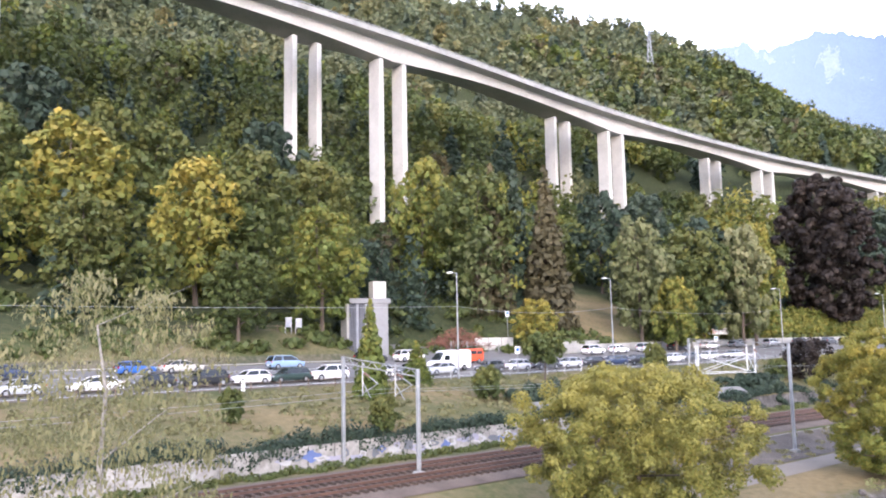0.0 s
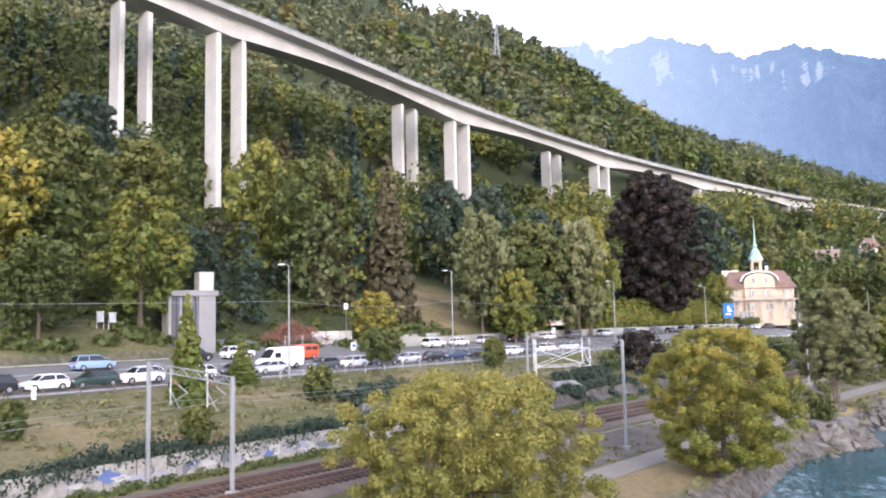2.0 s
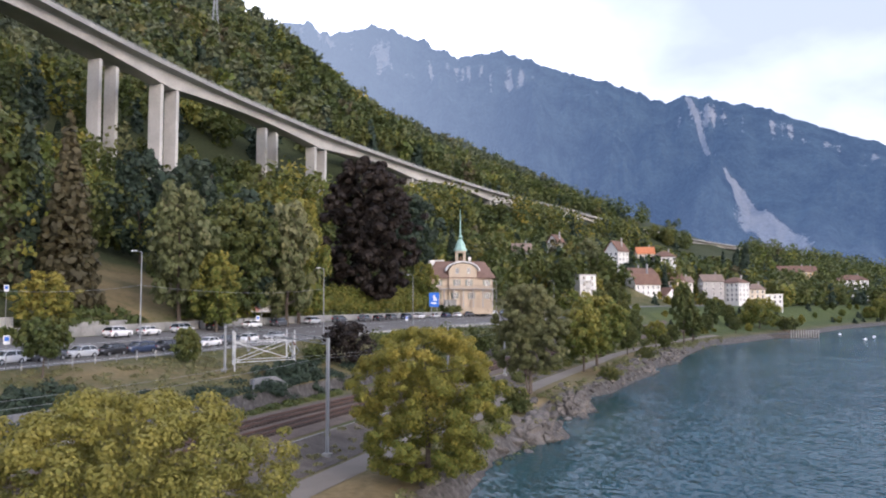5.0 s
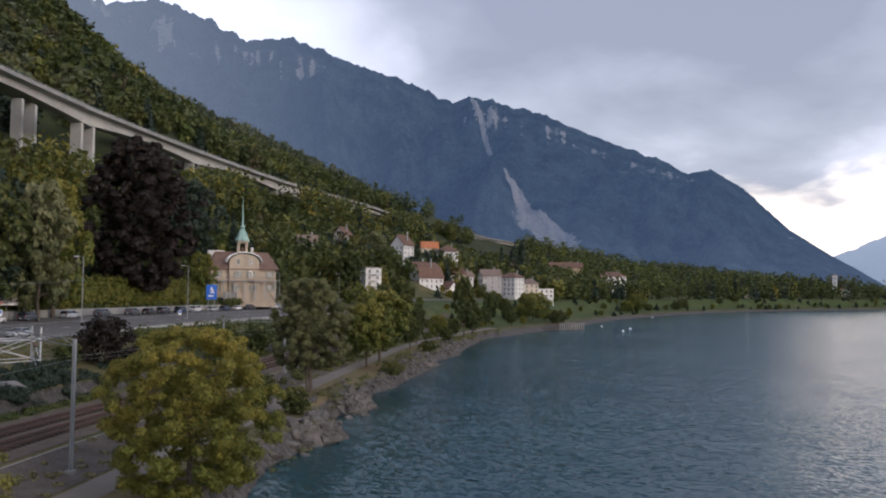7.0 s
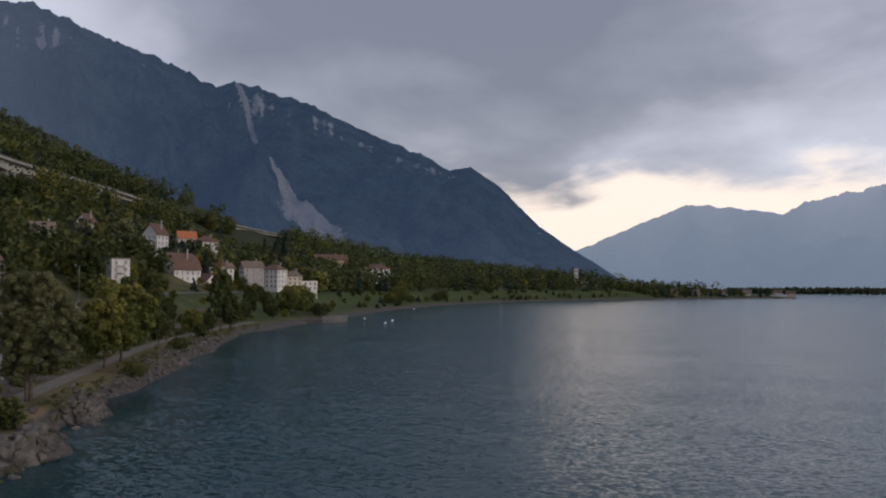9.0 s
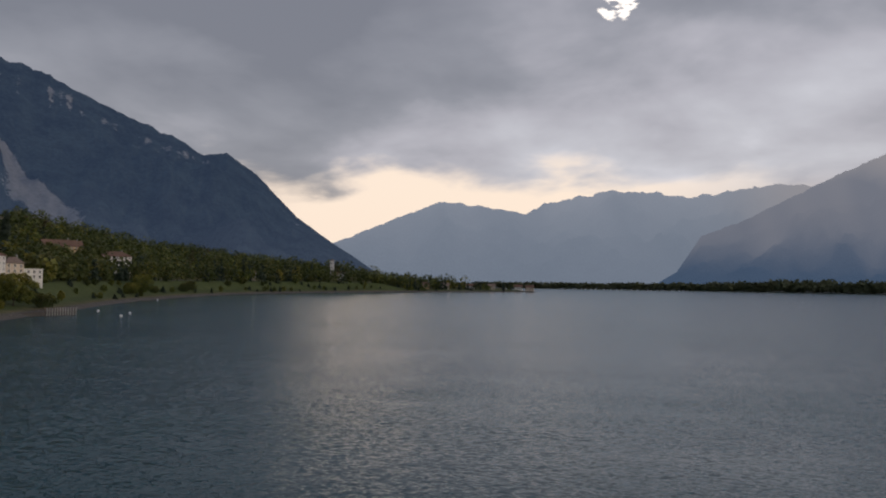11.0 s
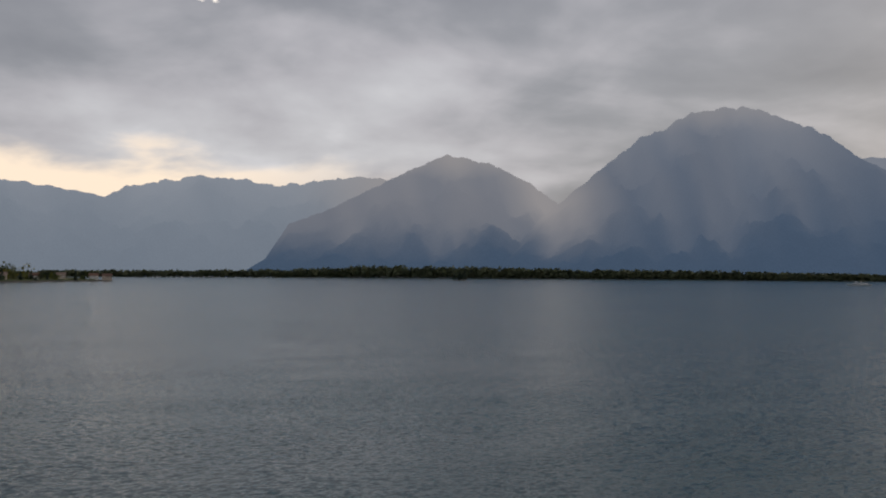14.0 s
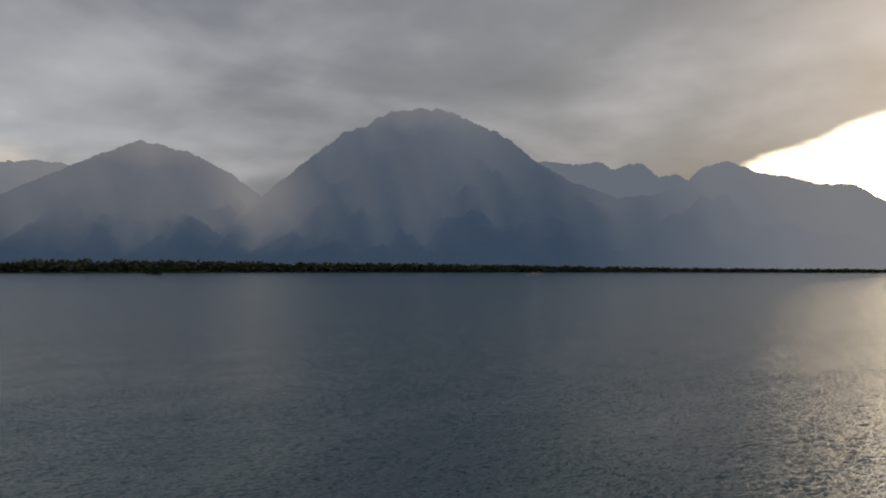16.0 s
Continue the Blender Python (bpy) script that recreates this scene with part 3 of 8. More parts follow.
def mesh_object(name, verts, faces, material, smooth_shade=False, parent=None):
    me = bpy.data.meshes.new(name)
    me.from_pydata([tuple(v) for v in verts], [], [tuple(f) for f in faces])
    me.materials.append(material)
    if smooth_shade:
        me.polygons.foreach_set("use_smooth", [True] * len(me.polygons))
    me.update()
    ob = new(name, me)
    if parent:
        ob.parent = parent
    return ob


def grid_faces(rows, cols):
    i = np.arange(rows - 1)[:, None] * cols + np.arange(cols - 1)[None, :]
    return np.stack([i, i + cols, i + cols + 1, i + 1], -1).reshape(-1, 4)


def strip(name, s_list, w_list, lift, material):
    """A ribbon that follows the shore, laid over the ground."""
    s, w = np.meshgrid(s_list, w_list, indexing="ij")
    x, y = at(s, w)
    z = height(s, w) + lift
    v = np.stack([x, y, z], -1).reshape(-1, 3)
    return mesh_object(name, v, grid_faces(len(s_list), len(w_list)), material, True)


S_GRID = np.concatenate([np.arange(-250, -80, 8), np.arange(-80, 40, 2.5), np.arange(40, 240, 1.5), np.arange(240, 620, 6), np.linspace(620, S_LEN[-1], 70)])
W_GRID = np.unique(np.concatenate([NEAR_W, [-8, -5, -4, -2, -1.5, -0.7, 0.5, 1.4, 2.7, 3.4, 5, 6, 7, 10, 32.5, 36, 38, 43, 50, 55, 69, 76], np.arange(80, 220, 7), np.arange(220, 480, 14), [560, 700, 900, 1200, 1600]]))
ground = strip("ground", S_GRID, W_GRID, 0, GROUND)
s_, w_ = np.meshgrid(S_GRID, W_GRID, indexing="ij")
x_, y_ = at(s_, w_)
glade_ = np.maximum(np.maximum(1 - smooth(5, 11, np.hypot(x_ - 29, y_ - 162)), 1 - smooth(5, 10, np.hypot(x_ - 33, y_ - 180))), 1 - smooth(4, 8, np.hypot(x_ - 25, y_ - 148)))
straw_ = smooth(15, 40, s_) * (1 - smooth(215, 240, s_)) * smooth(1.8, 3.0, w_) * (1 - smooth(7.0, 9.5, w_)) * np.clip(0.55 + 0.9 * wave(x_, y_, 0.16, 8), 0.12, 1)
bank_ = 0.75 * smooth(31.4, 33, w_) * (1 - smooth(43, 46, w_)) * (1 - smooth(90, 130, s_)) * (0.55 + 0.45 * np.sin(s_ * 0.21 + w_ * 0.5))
# wood masks the darkened forest floor, left out at the glades
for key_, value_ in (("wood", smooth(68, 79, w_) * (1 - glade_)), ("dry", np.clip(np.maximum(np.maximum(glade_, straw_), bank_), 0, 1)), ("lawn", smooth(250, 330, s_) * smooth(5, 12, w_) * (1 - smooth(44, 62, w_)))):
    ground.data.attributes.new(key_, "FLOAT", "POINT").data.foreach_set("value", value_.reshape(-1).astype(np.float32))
tagged(ground, "lakeside banks and wooded slope with dry grass", "ground", kind="structure")

water = mesh_object("water", [(-4500, -4500, 0), (4500, -4500, 0), (4500, 4500, 0), (-4500, 4500, 0)], [(0, 1, 2, 3)], WATER)
tagged(water, "wide blue-green lake with small wind ripples", "lake", kind="structure")

road = strip("road", np.concatenate([np.arange(-110, 300, 4.0), np.arange(300, 900, 12.0)]), [46.9, 50, 54, 58, 62, 66.3], 0.05, ASPHALT)
tagged(road, "grey asphalt lakeside road above the railway", "road", kind="structure")
yard = strip("yard", np.arange(41, 68, 2.0), [66.6, 69, 71.5, 74, 76.5, 78.5], 0.04, ASPHALT)
tagged(yard, "grey asphalt yard before the lift tower", "yard", kind="structure")
path = strip("path", np.arange(-80, 330, 4.0), [7.8, 9.3, 10.8], 0.04, PATH)
tagged(path, "pale gravel footpath along the lake shore", "path", kind="structure")
trackbed = strip("trackbed", np.arange(-90, 320, 3.0), [16.9, 18.0, 22.0, 26.0, 26.9], 0.06, BALLAST)
gravel_slope = strip("gravel_slope", np.arange(30, 150, 3.0), [11.2, 12.4, 13.6, 14.6, 15.6, 16.4], 0.05, GRAVEL)
tagged(gravel_slope, "grey gravel slope between footpath and railway", "gravel", kind="structure")
tagged(trackbed, "rusty brown ballast bed of the railway", "railway", kind="structure")

# ---- far mountains ----
EYE = (15.0, 8.0, 16.0)


def massif(name, ridge, near, far, material, label, seed, rough=0.05, bare=None, mist=None, rows=60, step=0.12, lost=None):
    """A mountain range from its ridge line: (azimuth clockwise from +y, elevation), standing from near to far metres off; spurs and gullies by noise."""
    az = np.arange(ridge[0][0], ridge[-1][0] + 1e-6, step)
    el = np.interp(az, [r[0] for r in ridge], [r[1] for r in ridge])
    noise.seed_set(seed)
    for i, a in enumerate(az):
        el[i] *= 1 + rough * (noise.noise((a * 1.3, seed, 0)) + 0.5 * noise.noise((a * 4.1, seed, 3)) + 0.2 * noise.noise((a * 9, seed, 7)))
    k = len(az)
    v, b, h, g_ = np.zeros((rows, k, 3)), np.zeros((rows, k)), np.zeros((rows, k)), np.zeros((rows, k))
    scale = far / 3300
    for j in range(rows):
        f = j / (rows - 1)
        d = near + (far - near) * f
        for i in range(k):
            a = radians(az[i])
            top = math.tan(radians(max(el[i], 0.02))) * far
            u = az[i] * 0.20 * scale
            spur = noise.fractal((u + f * 1.3, f * 2.4 - u * 0.5, seed), 0.9, 2.1, 7)
            g = f ** 1.25 + 0.24 * spur * math.sin(math.pi * f) ** 0.8 * (1 - 0.85 * band(az[i], 54, 5.5))
            v[j, i] = (EYE[0] + math.sin(a) * d, EYE[1] + math.cos(a) * d, EYE[2] + top * max(g, 0) if f > 0 else -5)
            if bare:
                b[j, i] = bare(az[i], f, spur)
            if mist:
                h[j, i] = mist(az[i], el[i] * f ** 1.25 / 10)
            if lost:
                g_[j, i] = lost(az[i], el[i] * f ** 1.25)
    back = v[-1].copy()
    back[:, 2] = -5
    back[:, :2] = (back[:, :2] - np.array(EYE[:2])) * 1.06 + np.array(EYE[:2])
    v = np.concatenate([v, back[None]])
    ob = mesh_object(name, v.reshape(-1, 3), grid_faces(rows + 1, k), material, True)
    for key, val in (("bare", b), ("mist", h), ("lost", g_)):
        val = np.concatenate([val, val[-1:]])
        ob.data.attributes.new(key, "FLOAT", "POINT").data.foreach_set("value", val.reshape(-1).astype(np.float32))
    return tagged(ob, label, "mountain", kind="structure")


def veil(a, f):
    """Rain haze painted on the mountains as emission share: denser high up, with soft slanting curtains."""
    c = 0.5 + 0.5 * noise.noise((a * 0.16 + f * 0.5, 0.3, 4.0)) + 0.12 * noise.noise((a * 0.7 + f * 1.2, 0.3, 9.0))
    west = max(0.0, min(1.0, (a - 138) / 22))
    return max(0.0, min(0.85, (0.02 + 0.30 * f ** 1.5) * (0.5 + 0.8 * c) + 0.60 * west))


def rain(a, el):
    """How far painted cloud and rain grey swallows the mountainside: the tops, and one slanting curtain between the two
    peaks.
    """
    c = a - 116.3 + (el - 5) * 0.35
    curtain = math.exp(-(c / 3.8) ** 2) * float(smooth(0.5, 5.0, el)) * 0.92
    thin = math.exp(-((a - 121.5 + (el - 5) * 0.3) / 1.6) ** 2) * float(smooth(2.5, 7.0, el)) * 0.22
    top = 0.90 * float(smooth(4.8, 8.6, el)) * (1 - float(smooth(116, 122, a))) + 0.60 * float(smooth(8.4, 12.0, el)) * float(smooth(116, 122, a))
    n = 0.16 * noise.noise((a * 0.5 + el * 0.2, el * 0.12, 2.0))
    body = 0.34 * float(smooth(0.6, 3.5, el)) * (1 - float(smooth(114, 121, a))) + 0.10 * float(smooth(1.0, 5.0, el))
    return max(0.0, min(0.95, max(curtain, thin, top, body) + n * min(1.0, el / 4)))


# share of painted rain grey over the pale southern range
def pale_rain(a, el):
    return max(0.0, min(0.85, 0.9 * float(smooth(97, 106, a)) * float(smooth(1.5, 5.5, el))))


def east_haze(a, f):
    """Share of painted haze: its glow grows towards the bright north-east and at the foot."""
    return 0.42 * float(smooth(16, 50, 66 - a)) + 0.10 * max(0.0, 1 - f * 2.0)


def band(x, c, h):
    return max(0.0, 1 - abs(x - c) / h)


def bare_blue(a, f, n):
    """Cliffs under the crest, one gully and one quarry scar."""
    patch = min(1.0, max(0.0, 0.50 + 0.9 * noise.noise((a * 2.6, f * 6.0, 5.0)) + 0.5 * noise.noise((a * 0.7, 3.0, 5.0))))
    v = 0.29 + 0.60 * band(f, 0.88, 0.15) * patch * (1.0 if a < 38 else 0.85 if 47 < a < 64 else 0.5) + n * 0.05
    if 0.66 < f < 0.99:
        c = 48.1 + (0.99 - f) * 5.5
        v += 0.8 * band(a, c, 0.20) * (1 if f > 0.72 else 0.5)
    if 0.10 < f < 0.55:
        c = 50.9 + (0.55 - f) * 11.0
        v += 1.0 * band(a, c, 0.7 + 2.0 * band(f, 0.32, 0.26))
    return v


# third colour and cloud: haze tones that each range itself emits
BLUE = mountain_material("mountain_woods_haze_blue", (0.036, 0.052, 0.052), (0.46, 0.45, 0.43), (0.041, 0.068, 0.122), 0.45, cloud=(0.135, 0.155, 0.176))
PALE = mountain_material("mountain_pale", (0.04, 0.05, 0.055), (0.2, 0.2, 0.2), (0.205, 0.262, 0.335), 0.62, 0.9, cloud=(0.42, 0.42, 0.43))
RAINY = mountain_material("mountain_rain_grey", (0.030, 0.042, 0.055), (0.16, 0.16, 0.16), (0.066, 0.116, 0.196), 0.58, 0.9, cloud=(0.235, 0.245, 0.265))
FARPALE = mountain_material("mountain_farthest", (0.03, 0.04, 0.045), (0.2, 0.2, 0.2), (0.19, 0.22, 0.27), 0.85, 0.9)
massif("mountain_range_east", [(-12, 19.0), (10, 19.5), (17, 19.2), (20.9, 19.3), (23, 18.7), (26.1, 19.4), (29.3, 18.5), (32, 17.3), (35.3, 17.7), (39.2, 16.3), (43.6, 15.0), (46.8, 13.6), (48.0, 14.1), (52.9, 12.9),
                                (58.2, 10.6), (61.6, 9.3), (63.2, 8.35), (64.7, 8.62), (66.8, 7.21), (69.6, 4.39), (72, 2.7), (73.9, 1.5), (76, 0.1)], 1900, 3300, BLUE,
       "steep wooded blue mountain range with pale cliffs", 11, 0.018, bare_blue, east_haze)
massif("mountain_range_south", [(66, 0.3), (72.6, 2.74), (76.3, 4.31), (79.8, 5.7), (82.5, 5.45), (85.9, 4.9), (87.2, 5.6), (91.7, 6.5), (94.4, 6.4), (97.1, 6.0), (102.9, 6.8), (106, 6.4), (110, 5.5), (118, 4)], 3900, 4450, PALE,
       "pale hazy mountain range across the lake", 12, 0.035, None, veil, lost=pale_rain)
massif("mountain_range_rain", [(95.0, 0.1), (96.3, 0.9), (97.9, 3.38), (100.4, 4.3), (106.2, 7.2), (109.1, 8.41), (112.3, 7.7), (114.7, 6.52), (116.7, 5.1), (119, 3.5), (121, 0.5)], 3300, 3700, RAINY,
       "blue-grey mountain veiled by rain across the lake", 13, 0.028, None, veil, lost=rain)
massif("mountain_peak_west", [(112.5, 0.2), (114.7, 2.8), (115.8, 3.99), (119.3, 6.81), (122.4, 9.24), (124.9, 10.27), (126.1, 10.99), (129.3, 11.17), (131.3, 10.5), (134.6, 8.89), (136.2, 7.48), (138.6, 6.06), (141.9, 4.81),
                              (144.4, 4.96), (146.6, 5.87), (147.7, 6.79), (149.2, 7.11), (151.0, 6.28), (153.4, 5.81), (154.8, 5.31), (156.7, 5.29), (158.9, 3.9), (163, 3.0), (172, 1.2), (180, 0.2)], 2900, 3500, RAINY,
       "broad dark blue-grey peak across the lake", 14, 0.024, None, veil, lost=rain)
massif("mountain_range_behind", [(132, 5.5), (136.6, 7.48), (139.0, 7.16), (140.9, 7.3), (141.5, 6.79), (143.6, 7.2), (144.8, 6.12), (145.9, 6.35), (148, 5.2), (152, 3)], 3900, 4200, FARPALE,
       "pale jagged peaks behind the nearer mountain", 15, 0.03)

# ---- helpers for things ----
def part(name, bm, material, parent, label=""):
    """One bmesh as one mesh object under a thing or a part."""
    me = bpy.data.meshes.new(name)
    bm.to_mesh(me)
    bm.free()
    for m in (material if isinstance(material, (list, tuple)) else [material]):
        me.materials.append(m)
    ob = new(name, me)
    if parent is not None:
        ob.parent = parent
    if label:
        ob["label"] = label
    return ob


def box(bm, cx, cy, cz, sx, sy, sz, bevel=0.0, turn=None):
    """A box by centre and size, bevelled, optionally turned by a matrix."""
    r = bmesh.ops.create_cube(bm, size=1)
    vs = r["verts"]
    bmesh.ops.scale(bm, vec=(sx, sy, sz), verts=vs)
    if bevel:
        es = list({e for v in vs for e in v.link_edges})
        q = bmesh.ops.bevel(bm, geom=es, offset=bevel, segments=1, affect="EDGES")
        vs = list({v for f in q["faces"] for v in f.verts} | {v for v in vs if v.is_valid})
    if turn is not None:
        bmesh.ops.transform(bm, matrix=turn, verts=vs)
    bmesh.ops.translate(bm, vec=(cx, cy, cz), verts=vs)
    return vs


def tube(bm, a, b, r0, r1=None, sides=8):
    """A tapered round bar from a to b."""
    a, b = Vector(a), Vector(b)
    d = b - a
    r = bmesh.ops.create_cone(bm, cap_ends=True, segments=sides, radius1=r0, radius2=r0 if r1 is None else r1, depth=d.length)
    bmesh.ops.transform(bm, matrix=Matrix.Translation((a + b) / 2) @ d.to_track_quat("Z", "Y").to_matrix().to_4x4(), verts=r["verts"])


def bar(bm, a, b, thick, deep=None):
    """A square bar from a to b."""
    a, b = Vector(a), Vector(b)
    d = b - a
    r = bmesh.ops.create_cube(bm, size=1)
    bmesh.ops.scale(bm, vec=(thick, deep or thick, d.length), verts=r["verts"])
    bmesh.ops.transform(bm, matrix=Matrix.Translation((a + b) / 2) @ d.to_track_quat("Z", "Y").to_matrix().to_4x4(), verts=r["verts"])


def thing(name, x, y, z, turn=0.0):
    """An empty at a thing's base."""
    ob = new(name)
    ob.empty_display_size = 0.2
    ob.matrix_world = pose(x, y, z, 0, 0, turn)
    return ob


# ---- the motorway viaduct: two haunched box-girder decks on twin columns ----
def viaduct(name, centre, piers, bottom, label):
    ln = spline(centre, 3.0)
    acc = np.concatenate([[0], np.cumsum(np.linalg.norm(np.diff(ln, axis=0), axis=1))])
    tan = np.gradient(ln, axis=0)
    tan /= np.linalg.norm(tan, axis=1)[:, None]
    root = thing(name, ln[0][0], ln[0][1], 0)
    stops = [acc[int(np.argmin(np.hypot(ln[:, 0] - px, ln[:, 1] - py)))] for px, py in piers]
    rows, para = [], []
    for p, t, a in zip(ln, tan, acc):
        n = np.array([-t[1], t[0]])
        near = min(abs(a - q) for q in stops)
        depth = 3.1 + 2.4 * max(0.0, 1 - near / 46.0) ** 1.6
        zb = np.interp(p[0], *bottom)
        top = zb + 5.5
        sec = [(-6.2, top), (6.2, top), (6.2, top - 0.35), (3.1, top - 0.75), (2.7, top - depth), (-2.7, top - depth), (-3.1, top - 0.75), (-6.2, top - 0.35)]
        rows.append([(p[0] + n[0] * o - ln[0][0], p[1] + n[1] * o - ln[0][1], z) for o, z in sec])
        para.append([[(p[0] + n[0] * (sd * o) - ln[0][0], p[1] + n[1] * (sd * o) - ln[0][1], z) for o, z in ((6.25, top - 0.5), (6.45, top - 0.5), (6.45, top + 0.95), (6.2, top + 0.95))] for sd in (-1, 1)])

    def loft(secs):
        m, k = len(secs), len(secs[0])
        v = [q for s in secs for q in s]
        f = [(i * k + j, i * k + (j + 1) % k, (i + 1) * k + (j + 1) % k, (i + 1) * k + j) for i in range(m - 1) for j in range(k)]
        return v, f + [tuple(range(k))[::-1], tuple((m - 1) * k + j for j in range(k))]
    d = mesh_object("deck", *loft(rows), CONCRETE, parent=root)
    for i in (0, 1):
        mesh_object("parapet", *loft([q[i] for q in para]), CONCRETE_DARK, parent=root)
    for sd in (0, 1):
        line = [Vector(q[sd][3]) for q in para]
        v, f = [], []
        for i, p in enumerate(line):
            for o, z in ((0.0, 0.38), (0.12, 0.38), (0.12, 0.52), (0.0, 0.52)):
                v.append(p + Vector((o * (1 if sd else -1), 0, z)))
            if i:
                f += [(4 * i - 4 + j, 4 * i - 4 + (j + 1) % 4, 4 * i + (j + 1) % 4, 4 * i + j) for j in range(4)]
        for p in line:
            k = len(v)
            v += [p + Vector((x, y, z)) for z in (0, 0.5) for x, y in ((-0.05, -0.05), (0.05, -0.05), (0.05, 0.05), (-0.05, 0.05))]
            f += [(k + j, k + (j + 1) % 4, k + 4 + (j + 1) % 4, k + 4 + j) for j in range(4)]
        mesh_object("guard_rail", v, f, GALV, parent=root)["label"] = "galvanised guard rail"
    for (px, py), q in zip(piers, stops):
        i = int(np.argmin(abs(acc - q)))
        ang = math.atan2(tan[i][1], tan[i][0])
        zt = np.interp(ln[i][0], *bottom) + 0.25
        for off in (-4.0, 4.0):
            x, y = ln[i] + tan[i] * off
            zg = min(ground_z(x, y), zt - 2) - 2
            bm = bmesh.new()
            vs = box(bm, 0, 0, (zt + zg) / 2, 1.5, 5.0, zt - zg, 0.15)
            for v in vs:
                if v.co.z < (zt + zg) / 2:
                    v.co.x *= 1.15
            col = part("column", bm, CONCRETE, root)
            col.matrix_local = pose(x - ln[0][0], y - ln[0][1], 0, 0, 0, math.degrees(ang))
            if zt - zg > 25:
                fb = bmesh.new()
                box(fb, 0, 0, zg + 2.6, 4.2, 7.2, 4.5, 0.2)
                foot = part("footing", fb, CONCRETE_DARK, root)
                foot.matrix_local = col.matrix_local
    return tagged(root, label, "viaduct", "viaduct carriageways")


SOFFIT = ([-260, -95, -17, 61, 136, 210, 300, 980], [99.0, 95.0, 91.3, 88.4, 85.0, 83.2, 81.6, 79.5])   # girder underside at the piers, by x
FRONT = [(-260, 40), (-170, 95), (-95, 152), (-18, 213), (61, 286), (134, 340), (210, 388), (300, 440), (405, 492), (523, 556), (680, 628), (839, 684), (980, 720)]
viaduct("viaduct", FRONT, [(-95, 152), (-15, 216), (62, 287), (138, 343), (215, 391), (300, 440), (405, 492), (523, 556), (680, 628)], SOFFIT, "pale concrete motorway viaduct with haunched deck on twin columns")
BACK = [(x - 13, y + 17) for x, y in FRONT]
viaduct("viaduct", BACK, [(-118, 160), (-38, 219), (46, 296), (123, 352), (203, 408), (288, 457)], (SOFFIT[0], [z + d for z, d in zip(SOFFIT[1], (9.0, 9.0, 8.8, 8.8, 8.2, 5.0, 2.0, 0.0))]), "upper concrete viaduct carriageway on tall twin columns")

# ---- trees ----
def leaf_cloud(rng, blobs, count, size, droop=0.0, outer=0.62):
    """Leaf clumps as small tilted quads over overlapping lobes: corner array (n, 4, 3)."""
    blobs = np.array(blobs, float)
    vol = blobs[:, 3] * blobs[:, 4] * blobs[:, 5]
    pick = rng.choice(len(blobs), count, p=vol ** 0.67 / (vol ** 0.67).sum())
    d = rng.normal(size=(count, 3))
    d[:, 2] += 0.25
    d /= np.linalg.norm(d, axis=1)[:, None]
    rad = outer + (1.06 - outer) * rng.random(count) ** 0.7
    c = blobs[pick, :3] + d * blobs[pick, 3:6] * rad[:, None]
    nrm = d + rng.normal(scale=0.38, size=(count, 3))
    nrm[:, 2] += 0.25
    nrm /= np.linalg.norm(nrm, axis=1)[:, None]
    ref = rng.normal(size=(count, 3))
    a = np.cross(nrm, ref)
    a /= np.linalg.norm(a, axis=1)[:, None]
    b = np.cross(nrm, a)
    if droop:
        b = b * (1 - droop) + np.array([0, 0, -1]) * droop
        a *= 1 - 0.5 * droop
    sz = size * (0.55 + 0.9 * rng.random(count))[:, None]
    a, b = a * sz, b * sz * (0.6 + 0.5 * rng.random(count))[:, None] * (1 + 2.0 * droop)
    return np.stack([c - a - 0.4 * b, c + 0.2 * a - b, c + a + 0.35 * b, c - 0.25 * a + b], 1)


def cloud_mesh(name, quads, material, tint=None):
    n = len(quads)
    me = bpy.data.meshes.new(name)
    me.vertices.add(n * 4)
    me.vertices.foreach_set("co", quads.reshape(-1).astype(np.float32))
    me.loops.add(n * 4)
    me.loops.foreach_set("vertex_index", np.arange(n * 4, dtype=np.int32))
    me.polygons.add(n)
    me.polygons.foreach_set("loop_start", np.arange(0, n * 4, 4, dtype=np.int32))
    me.polygons.foreach_set("loop_total", np.full(n, 4, dtype=np.int32))
    mats = material if isinstance(material, (list, tuple)) else [material]
    for m in mats:
        me.materials.append(m)
    at_ = me.attributes.new("tint", "FLOAT", "POINT")
    at_.data.foreach_set("value", np.repeat(np.full(n, 0.35) if tint is None else tint, 4).astype(np.float32))
    me.update()
    return me


